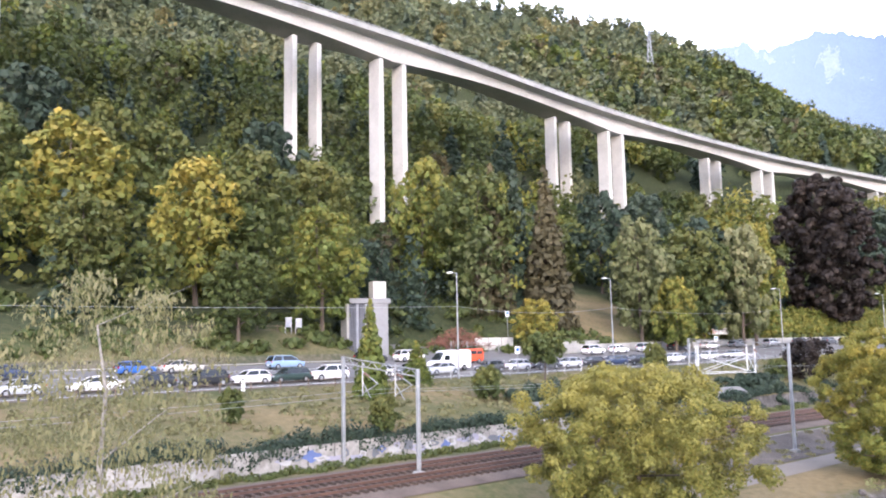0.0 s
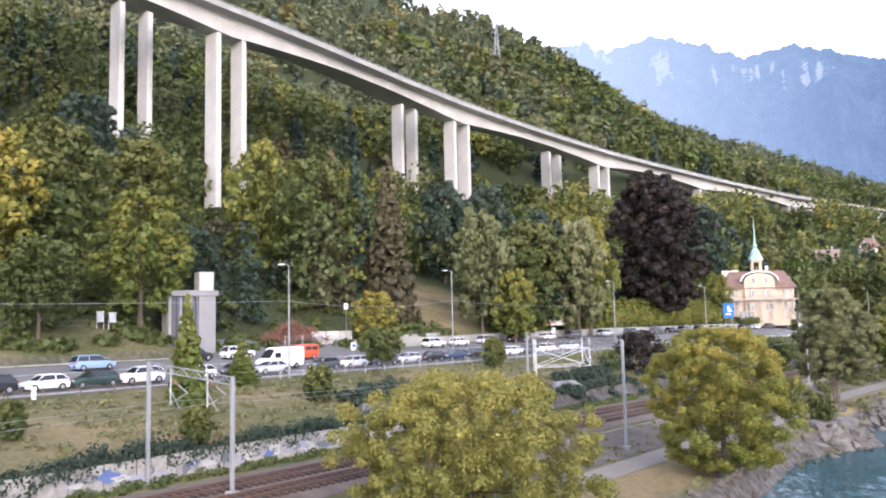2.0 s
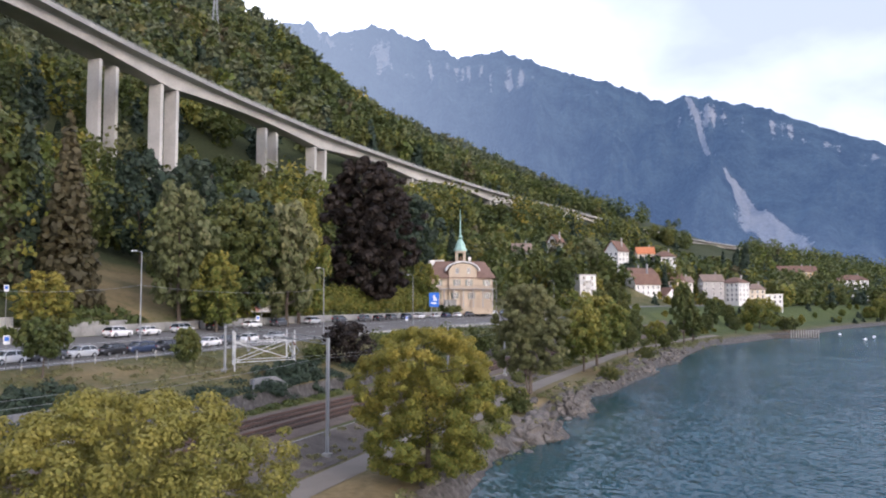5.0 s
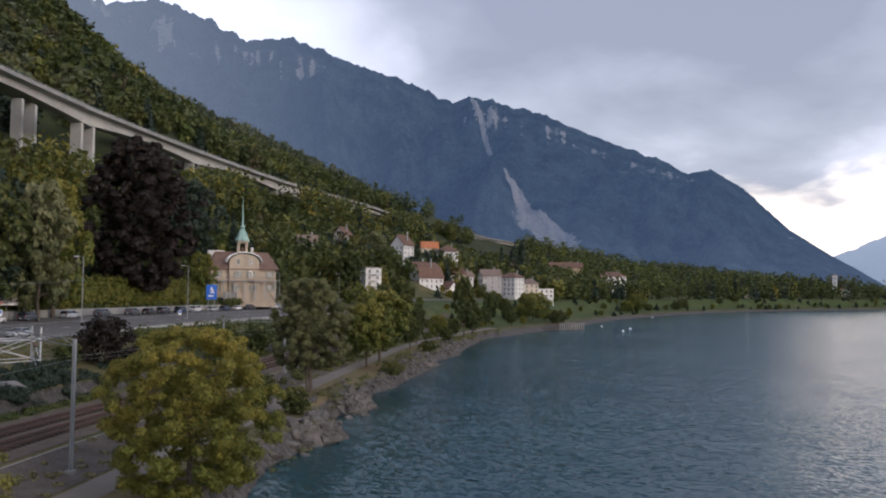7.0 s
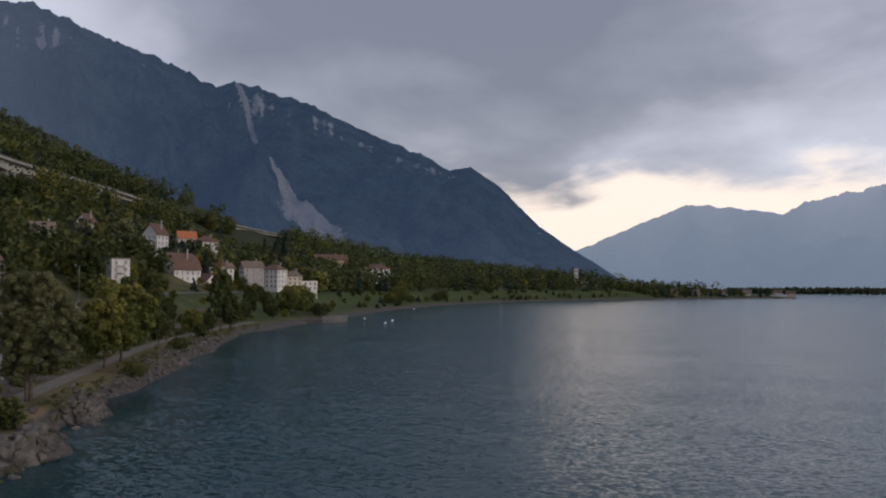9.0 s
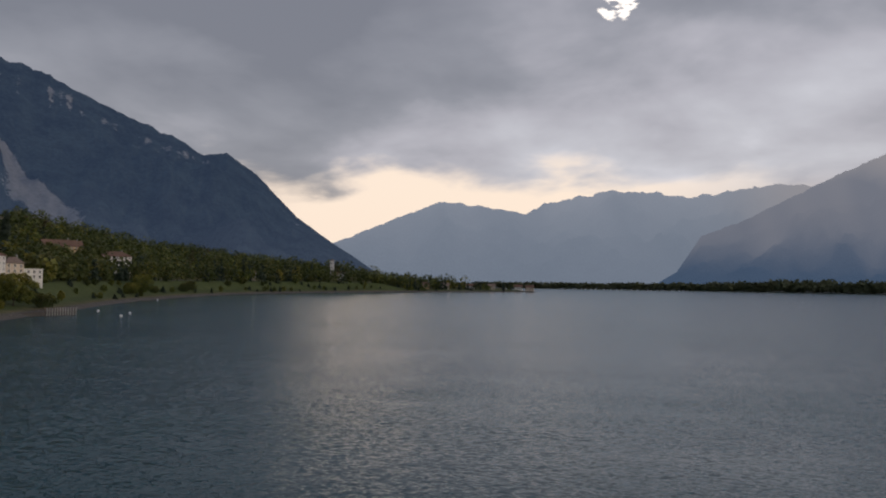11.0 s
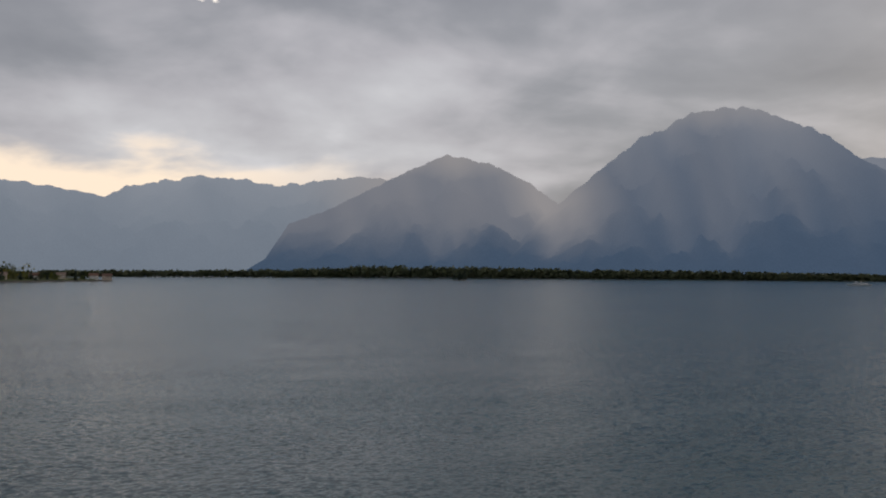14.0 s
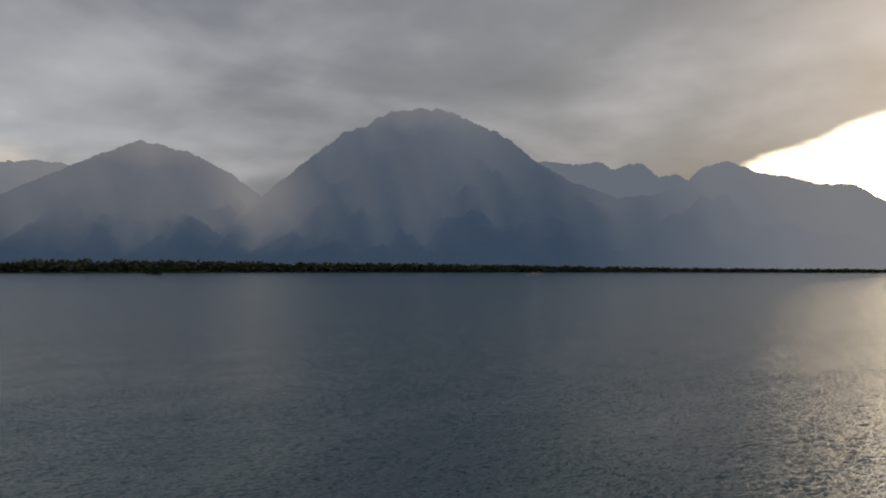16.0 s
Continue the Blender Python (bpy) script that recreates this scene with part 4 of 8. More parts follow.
def lobes(rng, h, w, base, shape, ragged=0.0, bunches=46):
    """Overlapping lobes of a crown of height h and width w, from base up."""
    out = []
    if shape == "conifer":
        for i in range(11):
            f = i / 10
            z = base + (h - base) * f
            r = w / 2 * (1 - f) ** 0.85 + 0.012 * h
            for a in np.arange(0, 6.28, 1.26) + rng.random() * 6:
                out.append((math.cos(a) * r * 0.55, math.sin(a) * r * 0.55, z - r * 0.15, r * 0.55, r * 0.55, (h - base) / 16 + 0.015 * h))
        return out
    if shape == "poplar":
        for i in range(9):
            f = i / 8
            r = w / 2 * (0.55 + 0.6 * math.sin(math.pi * min(1, f * 0.9 + 0.12)))
            out.append((rng.normal() * 0.15 * w, rng.normal() * 0.15 * w, base + (h - base) * f * 0.94, r * 0.8, r * 0.8, (h - base) / 9))
        return out
    mid = (h + base) / 2
    out.append((0, 0, mid, w * 0.22, w * 0.22, (h - base) * 0.26))
    for i in range(bunches):
        a, f = i * 2.4 + rng.random(), (i + rng.random()) / bunches
        z = base + (h - base) * (0.08 + 0.86 * f)
        r = w / 2 * math.sin(math.pi * (0.13 + 0.78 * f)) ** 0.75 * (0.42 + 0.50 * rng.random() + ragged * rng.normal())
        k = w * (0.085 + 0.085 * rng.random()) * (1 - ragged) * math.sqrt(34 / bunches)
        out.append((math.cos(a) * r, math.sin(a) * r, z, k, k, k * (0.55 + 0.5 * rng.random())))
    return out


def trunk_bmesh(rng, h, base, w, r, stems=1, forks=7):
    bm = bmesh.new()
    for k in range(1):
        lean = Vector((rng.normal(), rng.normal(), 0)) * (0.05 if stems == 1 else 0.16) * h
        foot = Vector((rng.normal(), rng.normal(), 0)) * (0 if stems == 1 else 0.015 * h)
        p = foot - Vector((0, 0, 0.03 * h))
        rr = r / math.sqrt(stems)
        for i in range(5):
            f = (i + 1) / 5
            q = foot + lean * f * f + Vector((rng.normal() * 0.04, rng.normal() * 0.04, 0)) * h * 0.3 + Vector((0, 0, h * 0.86 * f))
            r2 = rr * (1 - 0.8 * f)
            tube(bm, p, q, rr * (1 - 0.8 * i / 5) * (1.25 if i == 0 else 1), r2, 7)
            if q.z > base * 0.8:
                for _ in range(max(1, forks // 4)):
                    a = rng.random() * 6.28
                    e = q + Vector((math.cos(a) * w * 0.3, math.sin(a) * w * 0.3, h * 0.10 * (0.4 + rng.random())))
                    tube(bm, q, e, r2 * 0.6, r2 * 0.15, 5)
            p = q
    return bm


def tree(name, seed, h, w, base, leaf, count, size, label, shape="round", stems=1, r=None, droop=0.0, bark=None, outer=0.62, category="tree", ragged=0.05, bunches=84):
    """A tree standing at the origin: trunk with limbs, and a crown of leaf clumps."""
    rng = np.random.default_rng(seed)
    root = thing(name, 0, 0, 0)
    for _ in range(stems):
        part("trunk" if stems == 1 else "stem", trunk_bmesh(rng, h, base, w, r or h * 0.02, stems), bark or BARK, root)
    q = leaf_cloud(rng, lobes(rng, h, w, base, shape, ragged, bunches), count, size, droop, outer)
    # leaf tint climbs with height: yellow tips and sunlit tops put into colour
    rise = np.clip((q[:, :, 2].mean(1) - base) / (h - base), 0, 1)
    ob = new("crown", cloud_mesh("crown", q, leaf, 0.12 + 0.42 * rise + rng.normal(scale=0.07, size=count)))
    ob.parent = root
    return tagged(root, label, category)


MOULDS = {}


def mould(conifer, n):
    """Crown shapes 1 m tall and wide, worked out once: leaf centres and leaf corners."""
    key = (conifer, n)
    if key not in MOULDS:
        rng = np.random.default_rng(7 * n + conifer)
        out = []
        for _ in range(7):
            q = leaf_cloud(rng, lobes(rng, 1.0, 1.0, 0.10, "conifer" if conifer else "round", 0.0 if conifer else 0.12), n, 1.0, outer=0.66)
            c = q.mean(1)
            off = q - c[:, None]
            out.append((c, off))
        # the corners are independent of the size of the crown
        MOULDS[key] = out
    return MOULDS[key]


def forest(name, spots, label, seed, tint=0.36, leaves=None):
    """Many far trees as one growth: spots of x, y, z, height, width, kind, leaf count, leaf size."""
    rng = np.random.default_rng(seed)
    quads, mats, tints = [], [], []
    for x, y, z, h, w, kind, n, size in spots:
        n = int(round(n / 20) * 20) or 20
        c, off = mould(int(kind == 1), n)[int(rng.integers(7))]
        a = rng.random() * 6.283
        ca, sa = math.cos(a), math.sin(a)
        rot = np.array([[ca, sa, 0], [-sa, ca, 0], [0, 0, 1]])
        c = (c @ rot) * np.array([w, w, h]) + np.array([x, y, z])
        quads.append(c[:, None] + (off @ rot) * size)
        mats.append(np.full(n, 1 if kind == 5 else kind))
        tints.append(np.full(n, float(np.clip(rng.normal(tint, 0.15), 0, 1))))
    me = cloud_mesh(name, np.concatenate(quads), leaves or [LEAF_GREEN, LEAF_DARK, LEAF_YELLOW, LEAF_BROWN, LEAF_SILVER], np.concatenate(tints))
    me.polygons.foreach_set("material_index", np.concatenate(mats).astype(np.int32))
    return tagged(new(name, me), label, "woods", kind="stuff")


def hill_spots(seed, s0, s1, w0, w1, gap, lod=1.0, tall=(11, 19)):
    rng = np.random.default_rng(seed)
    s, w = np.meshgrid(np.arange(s0, s1, gap), np.arange(w0, w1, gap), indexing="ij")
    s = (s + rng.uniform(-0.45, 0.45, s.shape) * gap).reshape(-1)
    w = (w + rng.uniform(-0.45, 0.45, w.shape) * gap).reshape(-1)
    x, y = at(s, w)
    z = height(s, w)
    n = len(s)
    h = rng.uniform(*tall, n)
    keep = np.ones(n, bool)
    for cx, cy, cr in CLEARINGS:
        keep &= np.hypot(x - cx, y - cy) >= cr
    deck = np.array(DECK)
    near_deck = np.min(np.hypot(x[:, None] - deck[None, :, 0], y[:, None] - deck[None, :, 1]), axis=1)
    h = np.where((near_deck < 15) & (z + h > 80), 78 - z, h)
    bearing, far = np.degrees(np.arctan2(x, y)), np.hypot(x, y)
    for a0, a1, reach, rise in ((-12, -1, 205, 0.150), (7, 13.5, 280, 0.185)):
        h = np.where((bearing > a0) & (bearing < a1) & (far < reach), np.minimum(h, 15 + rise * far - z), h)
    # the woods were cut back below three open stretches of the viaduct
    ribbon = np.interp(bearing, [31, 39, 43.6, 47.6, 51.2], [9.0, 6.5, 5.2, 4.2, 3.5]) - 0.75
    gone = np.interp(bearing, [31, 39, 43.6, 47.6, 51.2], [500, 640, 765, 930, 1080])
    stretch = ((bearing > 37.6) & (bearing < 40.4)) | ((bearing > 42.4) & (bearing < 44.4)) | ((bearing > 45.6) & (bearing < 51.3))
    h = np.where(stretch & (far < gone) & (far > 330), np.minimum(h, 16 + np.tan(np.radians(ribbon)) * far - z), h)
    keep &= h >= 3.5
    dist = np.hypot(x - 10, y - 10)
    kind = rng.choice([0, 1, 2, 3, 4], n, p=[0.62, 0.23, 0.10, 0.02, 0.03])
    count = np.clip(72000 / dist, 70, 400) * lod
    wide = h * np.where(kind == 1, rng.uniform(0.38, 0.6, n), rng.uniform(0.65, 1.0, n))
    size = np.clip(dist / 360, 0.42, 1.3)
    return [(x[i], y[i], z[i] - 1.0, h[i], wide[i], int(kind[i]), count[i], size[i]) for i in np.nonzero(keep)[0]]


CLEARINGS = [(309, 316, 8), (236, 275, 6), (362, 349, 6), (383, 385, 6), (315, 339, 6), (384, 316, 8), (373, 324, 6), (397, 313, 6), (410, 312, 6), (345, 328, 6), (356, 330, 6), (232, 316, 5), (277, 345, 5), (667, 423, 13), (603, 433, 12), (640, 446, 8),
             (147, 237, 15), (-8, 115, 9), (23, 138, 8), (1148, 376, 9), (1394, 204, 16), (1432, 172, 15), (1484, 108, 16), (1478, 128, 15), (1346, 240, 14), (1312, 268, 14), (24, 150, 7), (28, 158, 7), (30, 168, 9), (33, 182, 9), (36, 194, 6)]
DECK = [tuple(p) for p in spline(FRONT, 12.0)] + [tuple(p) for p in spline(BACK, 12.0)]
forest("hillside_forest", hill_spots(21, -110, 265, 84, 230, 8.5), "dense mixed autumn woods on the steep slope", 31)
forest("hillside_forest", hill_spots(29, -110, 340, 230, 345, 8.5, 0.8, (9, 16)), "dense mixed woods above the viaduct", 40, 0.40, HAZED_LEAVES)
forest("hillside_forest", hill_spots(22, -60, 420, 345, 560, 9.0, 0.62, (8, 15)), "dense mixed woods high on the slope", 33, 0.44, HAZED_LEAVES)
forest("hillside_forest", hill_spots(23, 265, 720, 76, 345, 9.5, 0.9), "dense woods above the lakeside village", 32)
forest("hillside_forest", hill_spots(30, 420, 800, 345, 520, 11.0, 0.9), "dense woods on the far shoulder of the slope", 41, 0.42, HAZED_LEAVES)
forest("hillside_forest", hill_spots(25, 520, 720, 36, 76, 9.0), "dense trees above the shore road", 35)
forest("hillside_forest", hill_spots(24, 720, 1500, 34, 330, 14.0, 1.0, (13, 27)), "dense park woods along the far shore", 34, 0.12)


def screen_spots(seed):
    """Tall trees just below the viaduct that hide stretches of it."""
    rng = np.random.default_rng(seed)
    out = []
    for x, y in spline(FRONT, 5.0):
        if not (165 < x < 222 or 285 < x < 372 or 418 < x < 500 or 560 < x < 640):
            continue
        for _ in range(2):
            px, py = x + rng.uniform(14, 34) * 0.55 + rng.uniform(-3, 3), y - rng.uniform(14, 34) * 0.8
            z = ground_z(px, py)
            h = float(np.clip(87 + rng.uniform(-7, 5) - z, 7, 30))
            kind = int(rng.choice([0, 1, 2], p=[0.6, 0.25, 0.15]))
            out.append((px, py, z - 1, h, h * (0.45 if kind == 1 else 0.7), kind, 200, 0.9))
    for px, py in ((96, 268), (103, 274), (109, 280), (116, 285), (106, 268), (113, 275), (121, 291), (88, 262), (127, 296)):
        z = ground_z(px, py)
        h = float(np.clip(65 + rng.uniform(-3, 3) - z, 8, 32))
        out.append((px, py, z - 1, h, h * 0.6, int(rng.choice([0, 2])), 300, 0.75))
    return out


forest("viaduct_trees", screen_spots(47), "tall trees standing before the viaduct", 48)


def garden_spots(seed, s0, s1, w0, w1, n, low=4, high=10):
    rng = np.random.default_rng(seed)
    out = []
    while len(out) < n:
        ss, ww = rng.uniform(s0, s1), rng.uniform(w0, w1)
        x, y = map(float, at(ss, ww))
        if any(math.hypot(x - cx, y - cy) < cr * 0.9 for cx, cy, cr in CLEARINGS):
            continue
        h = rng.uniform(low, high)
        out.append((x, y, float(height(ss, ww)) - 0.5, h, h * rng.uniform(0.6, 1.0), int(rng.choice([0, 1, 2])), 190, 0.62))
    return out


forest("garden_trees", garden_spots(26, 285, 520, 52, 112, 190) + garden_spots(27, 300, 520, 30, 50, 22, 2.5, 5) + garden_spots(33, 262, 470, 11, 30, 30, 1.5, 4), "garden trees and hedges between the villas", 38)
forest("shore_trees", garden_spots(28, 480, 1390, 5, 34, 95, 2.5, 6.5) + garden_spots(29, 1390, 1620, 20, 60, 26, 6, 14), "bushes and small trees along the far shore road", 39, 0.15)
# ---- railway ----
def track(w):
    """One track: two rails on sleepers."""
    for o in (-0.75, 0.75):
        s = np.arange(-60, 260, 2.0)
        rows = []
        for q in s:
            x, y = at(q, w + o)
            z = float(height(q, w)) + 0.24
            a = heading(q)
            nx, ny = -math.sin(a), math.cos(a)
            rows.append([(x + nx * b, y + ny * b, z + c) for b, c in ((-0.075, 0), (0.075, 0), (0.045, 0.17), (-0.045, 0.17))])
        v = [p for r in rows for p in r]
        f = [(i * 4 + j, i * 4 + (j + 1) % 4, i * 4 + 4 + (j + 1) % 4, i * 4 + 4 + j) for i in range(len(rows) - 1) for j in range(4)]
        mesh_object("rail", v, f, RAIL, parent=trackbed)


TRACKS = (19.6, 23.4)
for w_ in TRACKS:
    track(w_)


# ---- overhead line portals ----
def portal(s, w0, w1, top, label, arms=True, s1=None, top1=None):
    """Two steel masts beside the tracks and a lattice beam across, with the drop arms of the overhead line."""
    x0, y0 = at(s, w0)
    s1, top1 = s if s1 is None else s1, top if top1 is None else top1
    x1, y1 = at(s1, w1)
    z0, z1 = float(height(s, w0)), float(height(s1, w1))
    root = thing("catenary_portal", x0, y0, z0)
    dx, dy = x1 - x0, y1 - y0
    for x, y, z, t in ((0, 0, 0, top - z0), (dx, dy, z1 - z0, top1 - z0)):
        bm = bmesh.new()
        a = heading(s)
        box(bm, x, y, (z - 0.5 + t) / 2, 0.26, 0.26, t - z + 0.5, 0.03, Matrix.Rotation(a, 4, "Z"))
        part("mast", bm, GALV, root)
        bm = bmesh.new()
        box(bm, x, y, z + 0.10, 0.7, 0.7, 0.5, 0.05, Matrix.Rotation(a, 4, "Z"))
        part("base", bm, CONCRETE_DARK, root)
    h = top - z0 - 0.55
    n, fall = 12, top1 - top
    for zz in (h, h + 0.5):
        bm = bmesh.new()
        bar(bm, (0, 0, zz), (dx, dy, zz + fall), 0.08)
        part("chord", bm, GALV, root)
    for k in range(n):
        a_, b_ = k / n, (k + 1) / n
        if k % 2:
            a_, b_ = b_, a_
        bm = bmesh.new()
        bar(bm, (dx * a_, dy * a_, h + fall * a_), (dx * b_, dy * b_, h + 0.5 + fall * b_), 0.05)
        part("brace", bm, GALV, root)
    if arms:
        tx, ty = math.cos(heading(s)), math.sin(heading(s))
        for f in (0.28, 0.72):
            bm = bmesh.new()
            p = Vector((dx * f, dy * f, h))
            n_ = Vector((dx, dy, 0)).normalized()
            bar(bm, p, p - Vector((0, 0, 2.4)), 0.09)
            bar(bm, p - Vector((0, 0, 0.6)), p + n_ * 1.8 - Vector((0, 0, 1.5)), 0.06)
            bar(bm, p - Vector((0, 0, 2.3)), p + n_ * 1.9 - Vector((0, 0, 1.5)), 0.06)
            bar(bm, p - Vector((0, 0, 1.4)), p + n_ * 1.0 - Vector((0, 0, 2.6)), 0.05)
            part("drop_arm", bm, GALV, root)
            bm = bmesh.new()
            for u in (0.25, 0.6):
                tube(bm, p + n_ * u - Vector((0, 0, 0.6 + 0.5 * u)), p + n_ * (u + 0.25) - Vector((0, 0, 0.72 + 0.5 * u)), 0.09, sides=8)
            part("insulator", bm, TILE_BROWN, root, "brown ribbed insulators")
    return tagged(root, label, "catenary portal", "overhead line portals")


PORTAL_A, PORTAL_B = plan(-9.2, 63.0), plan(-3.0, 56.6)
portal(PORTAL_A[0], PORTAL_A[1], PORTAL_B[1], 12.7, "grey steel overhead-line portal with lattice beam", s1=PORTAL_B[0], top1=11.8)
portal(68.6, 37.4, 13.0, 13.6, "wide galvanised overhead-line portal beside the signal frame", s1=50.0, top1=13.0)
portal(121.0, 26.4, 16.0, 12.4, "slim grey overhead-line portal further down the line", False)
portal(185.0, 26.4, 16.0, 12.4, "slim grey overhead-line portal further down the line", False)


def lattice_pylon(x, y, h):
    """A slender four-legged power pylon with cross arms and lattice bracing."""
    root = thing("power_pylon", x, y, ground_z(x, y))
    wide = lambda f: 2.4 * (1 - f) + 0.35 * f
    for sx in (-1, 1):
        for sy in (-1, 1):
            bm = bmesh.new()
            bar(bm, (sx * wide(0), sy * wide(0), -1), (sx * wide(1), sy * wide(1), h), 0.30)
            part("leg", bm, GALV, root)
    for k in range(9):
        a, b = k / 9, (k + 1) / 9
        for sx, sy, tx, ty in ((-1, -1, 1, -1), (1, -1, 1, 1), (1, 1, -1, 1), (-1, 1, -1, -1)):
            bm = bmesh.new()
            bar(bm, (sx * wide(a), sy * wide(a), h * a), (tx * wide(b), ty * wide(b), h * b), 0.16)
            part("brace", bm, GALV, root)
    for z in (h * 0.80, h * 0.95):
        bm = bmesh.new()
        bar(bm, (-4.0, -2.5, z), (4.0, 2.5, z), 0.3)
        part("cross_arm", bm, GALV, root)
    return tagged(root, "slim grey lattice power pylon among hillside trees", "pylon")


lattice_pylon(137, 508, 36)


def wire(name, points, r, material, label, category):
    cu = bpy.data.curves.new(name, "CURVE")
    cu.dimensions, cu.bevel_depth, cu.bevel_resolution = "3D", r, 1
    sp = cu.splines.new("POLY")
    sp.points.add(len(points) - 1)
    for p, q in zip(sp.points, points):
        p.co = (*q, 1)
    cu.materials.append(material)
    me = bpy.data.meshes.new_from_object(bpy.data.objects.new("wire_shape", cu))
    return tagged(new(name, me), label, category)


def sag(a, b, drop, n=14):
    a, b = Vector(a), Vector(b)
    return [a.lerp(b, i / n) - Vector((0, 0, drop * 4 * (i / n) * (1 - i / n))) for i in range(n + 1)]


def zig(name, w, z, label):
    pts = []
    for s0, s1 in ((-60, 9), (9, 60), (60, 121), (121, 185)):
        a, b = (*map(float, at(s0, w)), z), (*map(float, at(s1, w)), z)
        pts += sag(a, b, 0.5)[:-1]
    return wire(name, pts, 0.012, GALV, label, "wire")


for w_ in TRACKS:
    zig("contact_wire", w_, 10.4, "thin overhead contact wire above the track")

# ---- street lamps, their cable ----
def street_lamp(x, y, h, label):
    z = ground_z(x, y)
    root = thing("street_lamp", x, y, z, math.degrees(heading(plan(x, y)[0])))
    bm = bmesh.new()
    tube(bm, (0, 0, -0.3), (0, 0, h), 0.11, 0.06, 10)
    part("pole", bm, GALV, root)
    bm = bmesh.new()
    tube(bm, (0, 0, h - 0.05), (0, 1.0, h + 0.12), 0.045, sides=8)
    part("arm", bm, GALV, root)
    bm = bmesh.new()
    vs = box(bm, 0, 1.25, h + 0.13, 0.32, 0.85, 0.16, 0.05)
    part("lamp_head", bm, SIGN_WHITE, root, "pale flat lamp head")
    bm = bmesh.new()
    tube(bm, (0, 0, -0.05), (0, 0, 0.9), 0.15, 0.13, 10)
    part("base", bm, GALV, root)
    return tagged(root, label, "street lamp", "street lamps along the road")


LAMPS = [(0.5, 93.0, 12.4), (24.4, 120.4, 12.8), (63.1, 151.4, 12.3), (99.4, 182.1, 12.2), (149.0, 217.5, 12.2), (196.0, 247.0, 12.2)]
for x_, y_, h_ in LAMPS:
    street_lamp(x_, y_, h_, "tall grey street lamp at the roadside")
tops = [(x_, y_, ground_z(x_, y_) + 8.4) for x_, y_, _ in LAMPS[:3]]
left = at(-75, 47.5)
wire("cable", sag((*map(float, left), 18.5), tops[0], 0.9) + sag(tops[0], tops[1], 0.8)[1:] + sag(tops[1], tops[2], 0.9)[1:], 0.022, GALV, "pale cable hung from lamp to lamp", "cable")


# ---- cars ----
def shell(bm, stations, mirror=True):
    """A closed hull through cross sections: x, list of half outline (y, z)."""
    rings = []
    for x, half in stations:
        pts = [(x, y, z) for y, z in half] + [(x, -y, z) for y, z in reversed(half) if y > 1e-4]
        rings.append([bm.verts.new(p) for p in pts])
    k = len(rings[0])
    for a, b in zip(rings, rings[1:]):
        for j in range(k):
            bm.faces.new((a[j], a[(j + 1) % k], b[(j + 1) % k], b[j]))
    bm.faces.new(rings[0][::-1])
    bm.faces.new(rings[-1])
    bmesh.ops.recalc_face_normals(bm, faces=bm.faces)


CAR_SHAPES = {  # length, width, height, shoulder, nose height, screen foot, roof front, roof rear, tail foot
    "hatchback": (4.05, 1.74, 1.47, 0.92, 0.74, 0.95, 0.30, -1.35, -1.92),
    "sedan": (4.60, 1.80, 1.44, 0.92, 0.76, 1.05, 0.35, -1.05, -1.75),
    "estate": (4.55, 1.80, 1.50, 0.93, 0.76, 1.05, 0.35, -1.80, -2.18),
    "suv": (4.50, 1.86, 1.68, 1.05, 0.90, 1.05, 0.45, -1.65, -2.14),
    "minivan": (4.55, 1.82, 1.64, 0.98, 0.80, 1.35, 0.50, -1.80, -2.18),
}


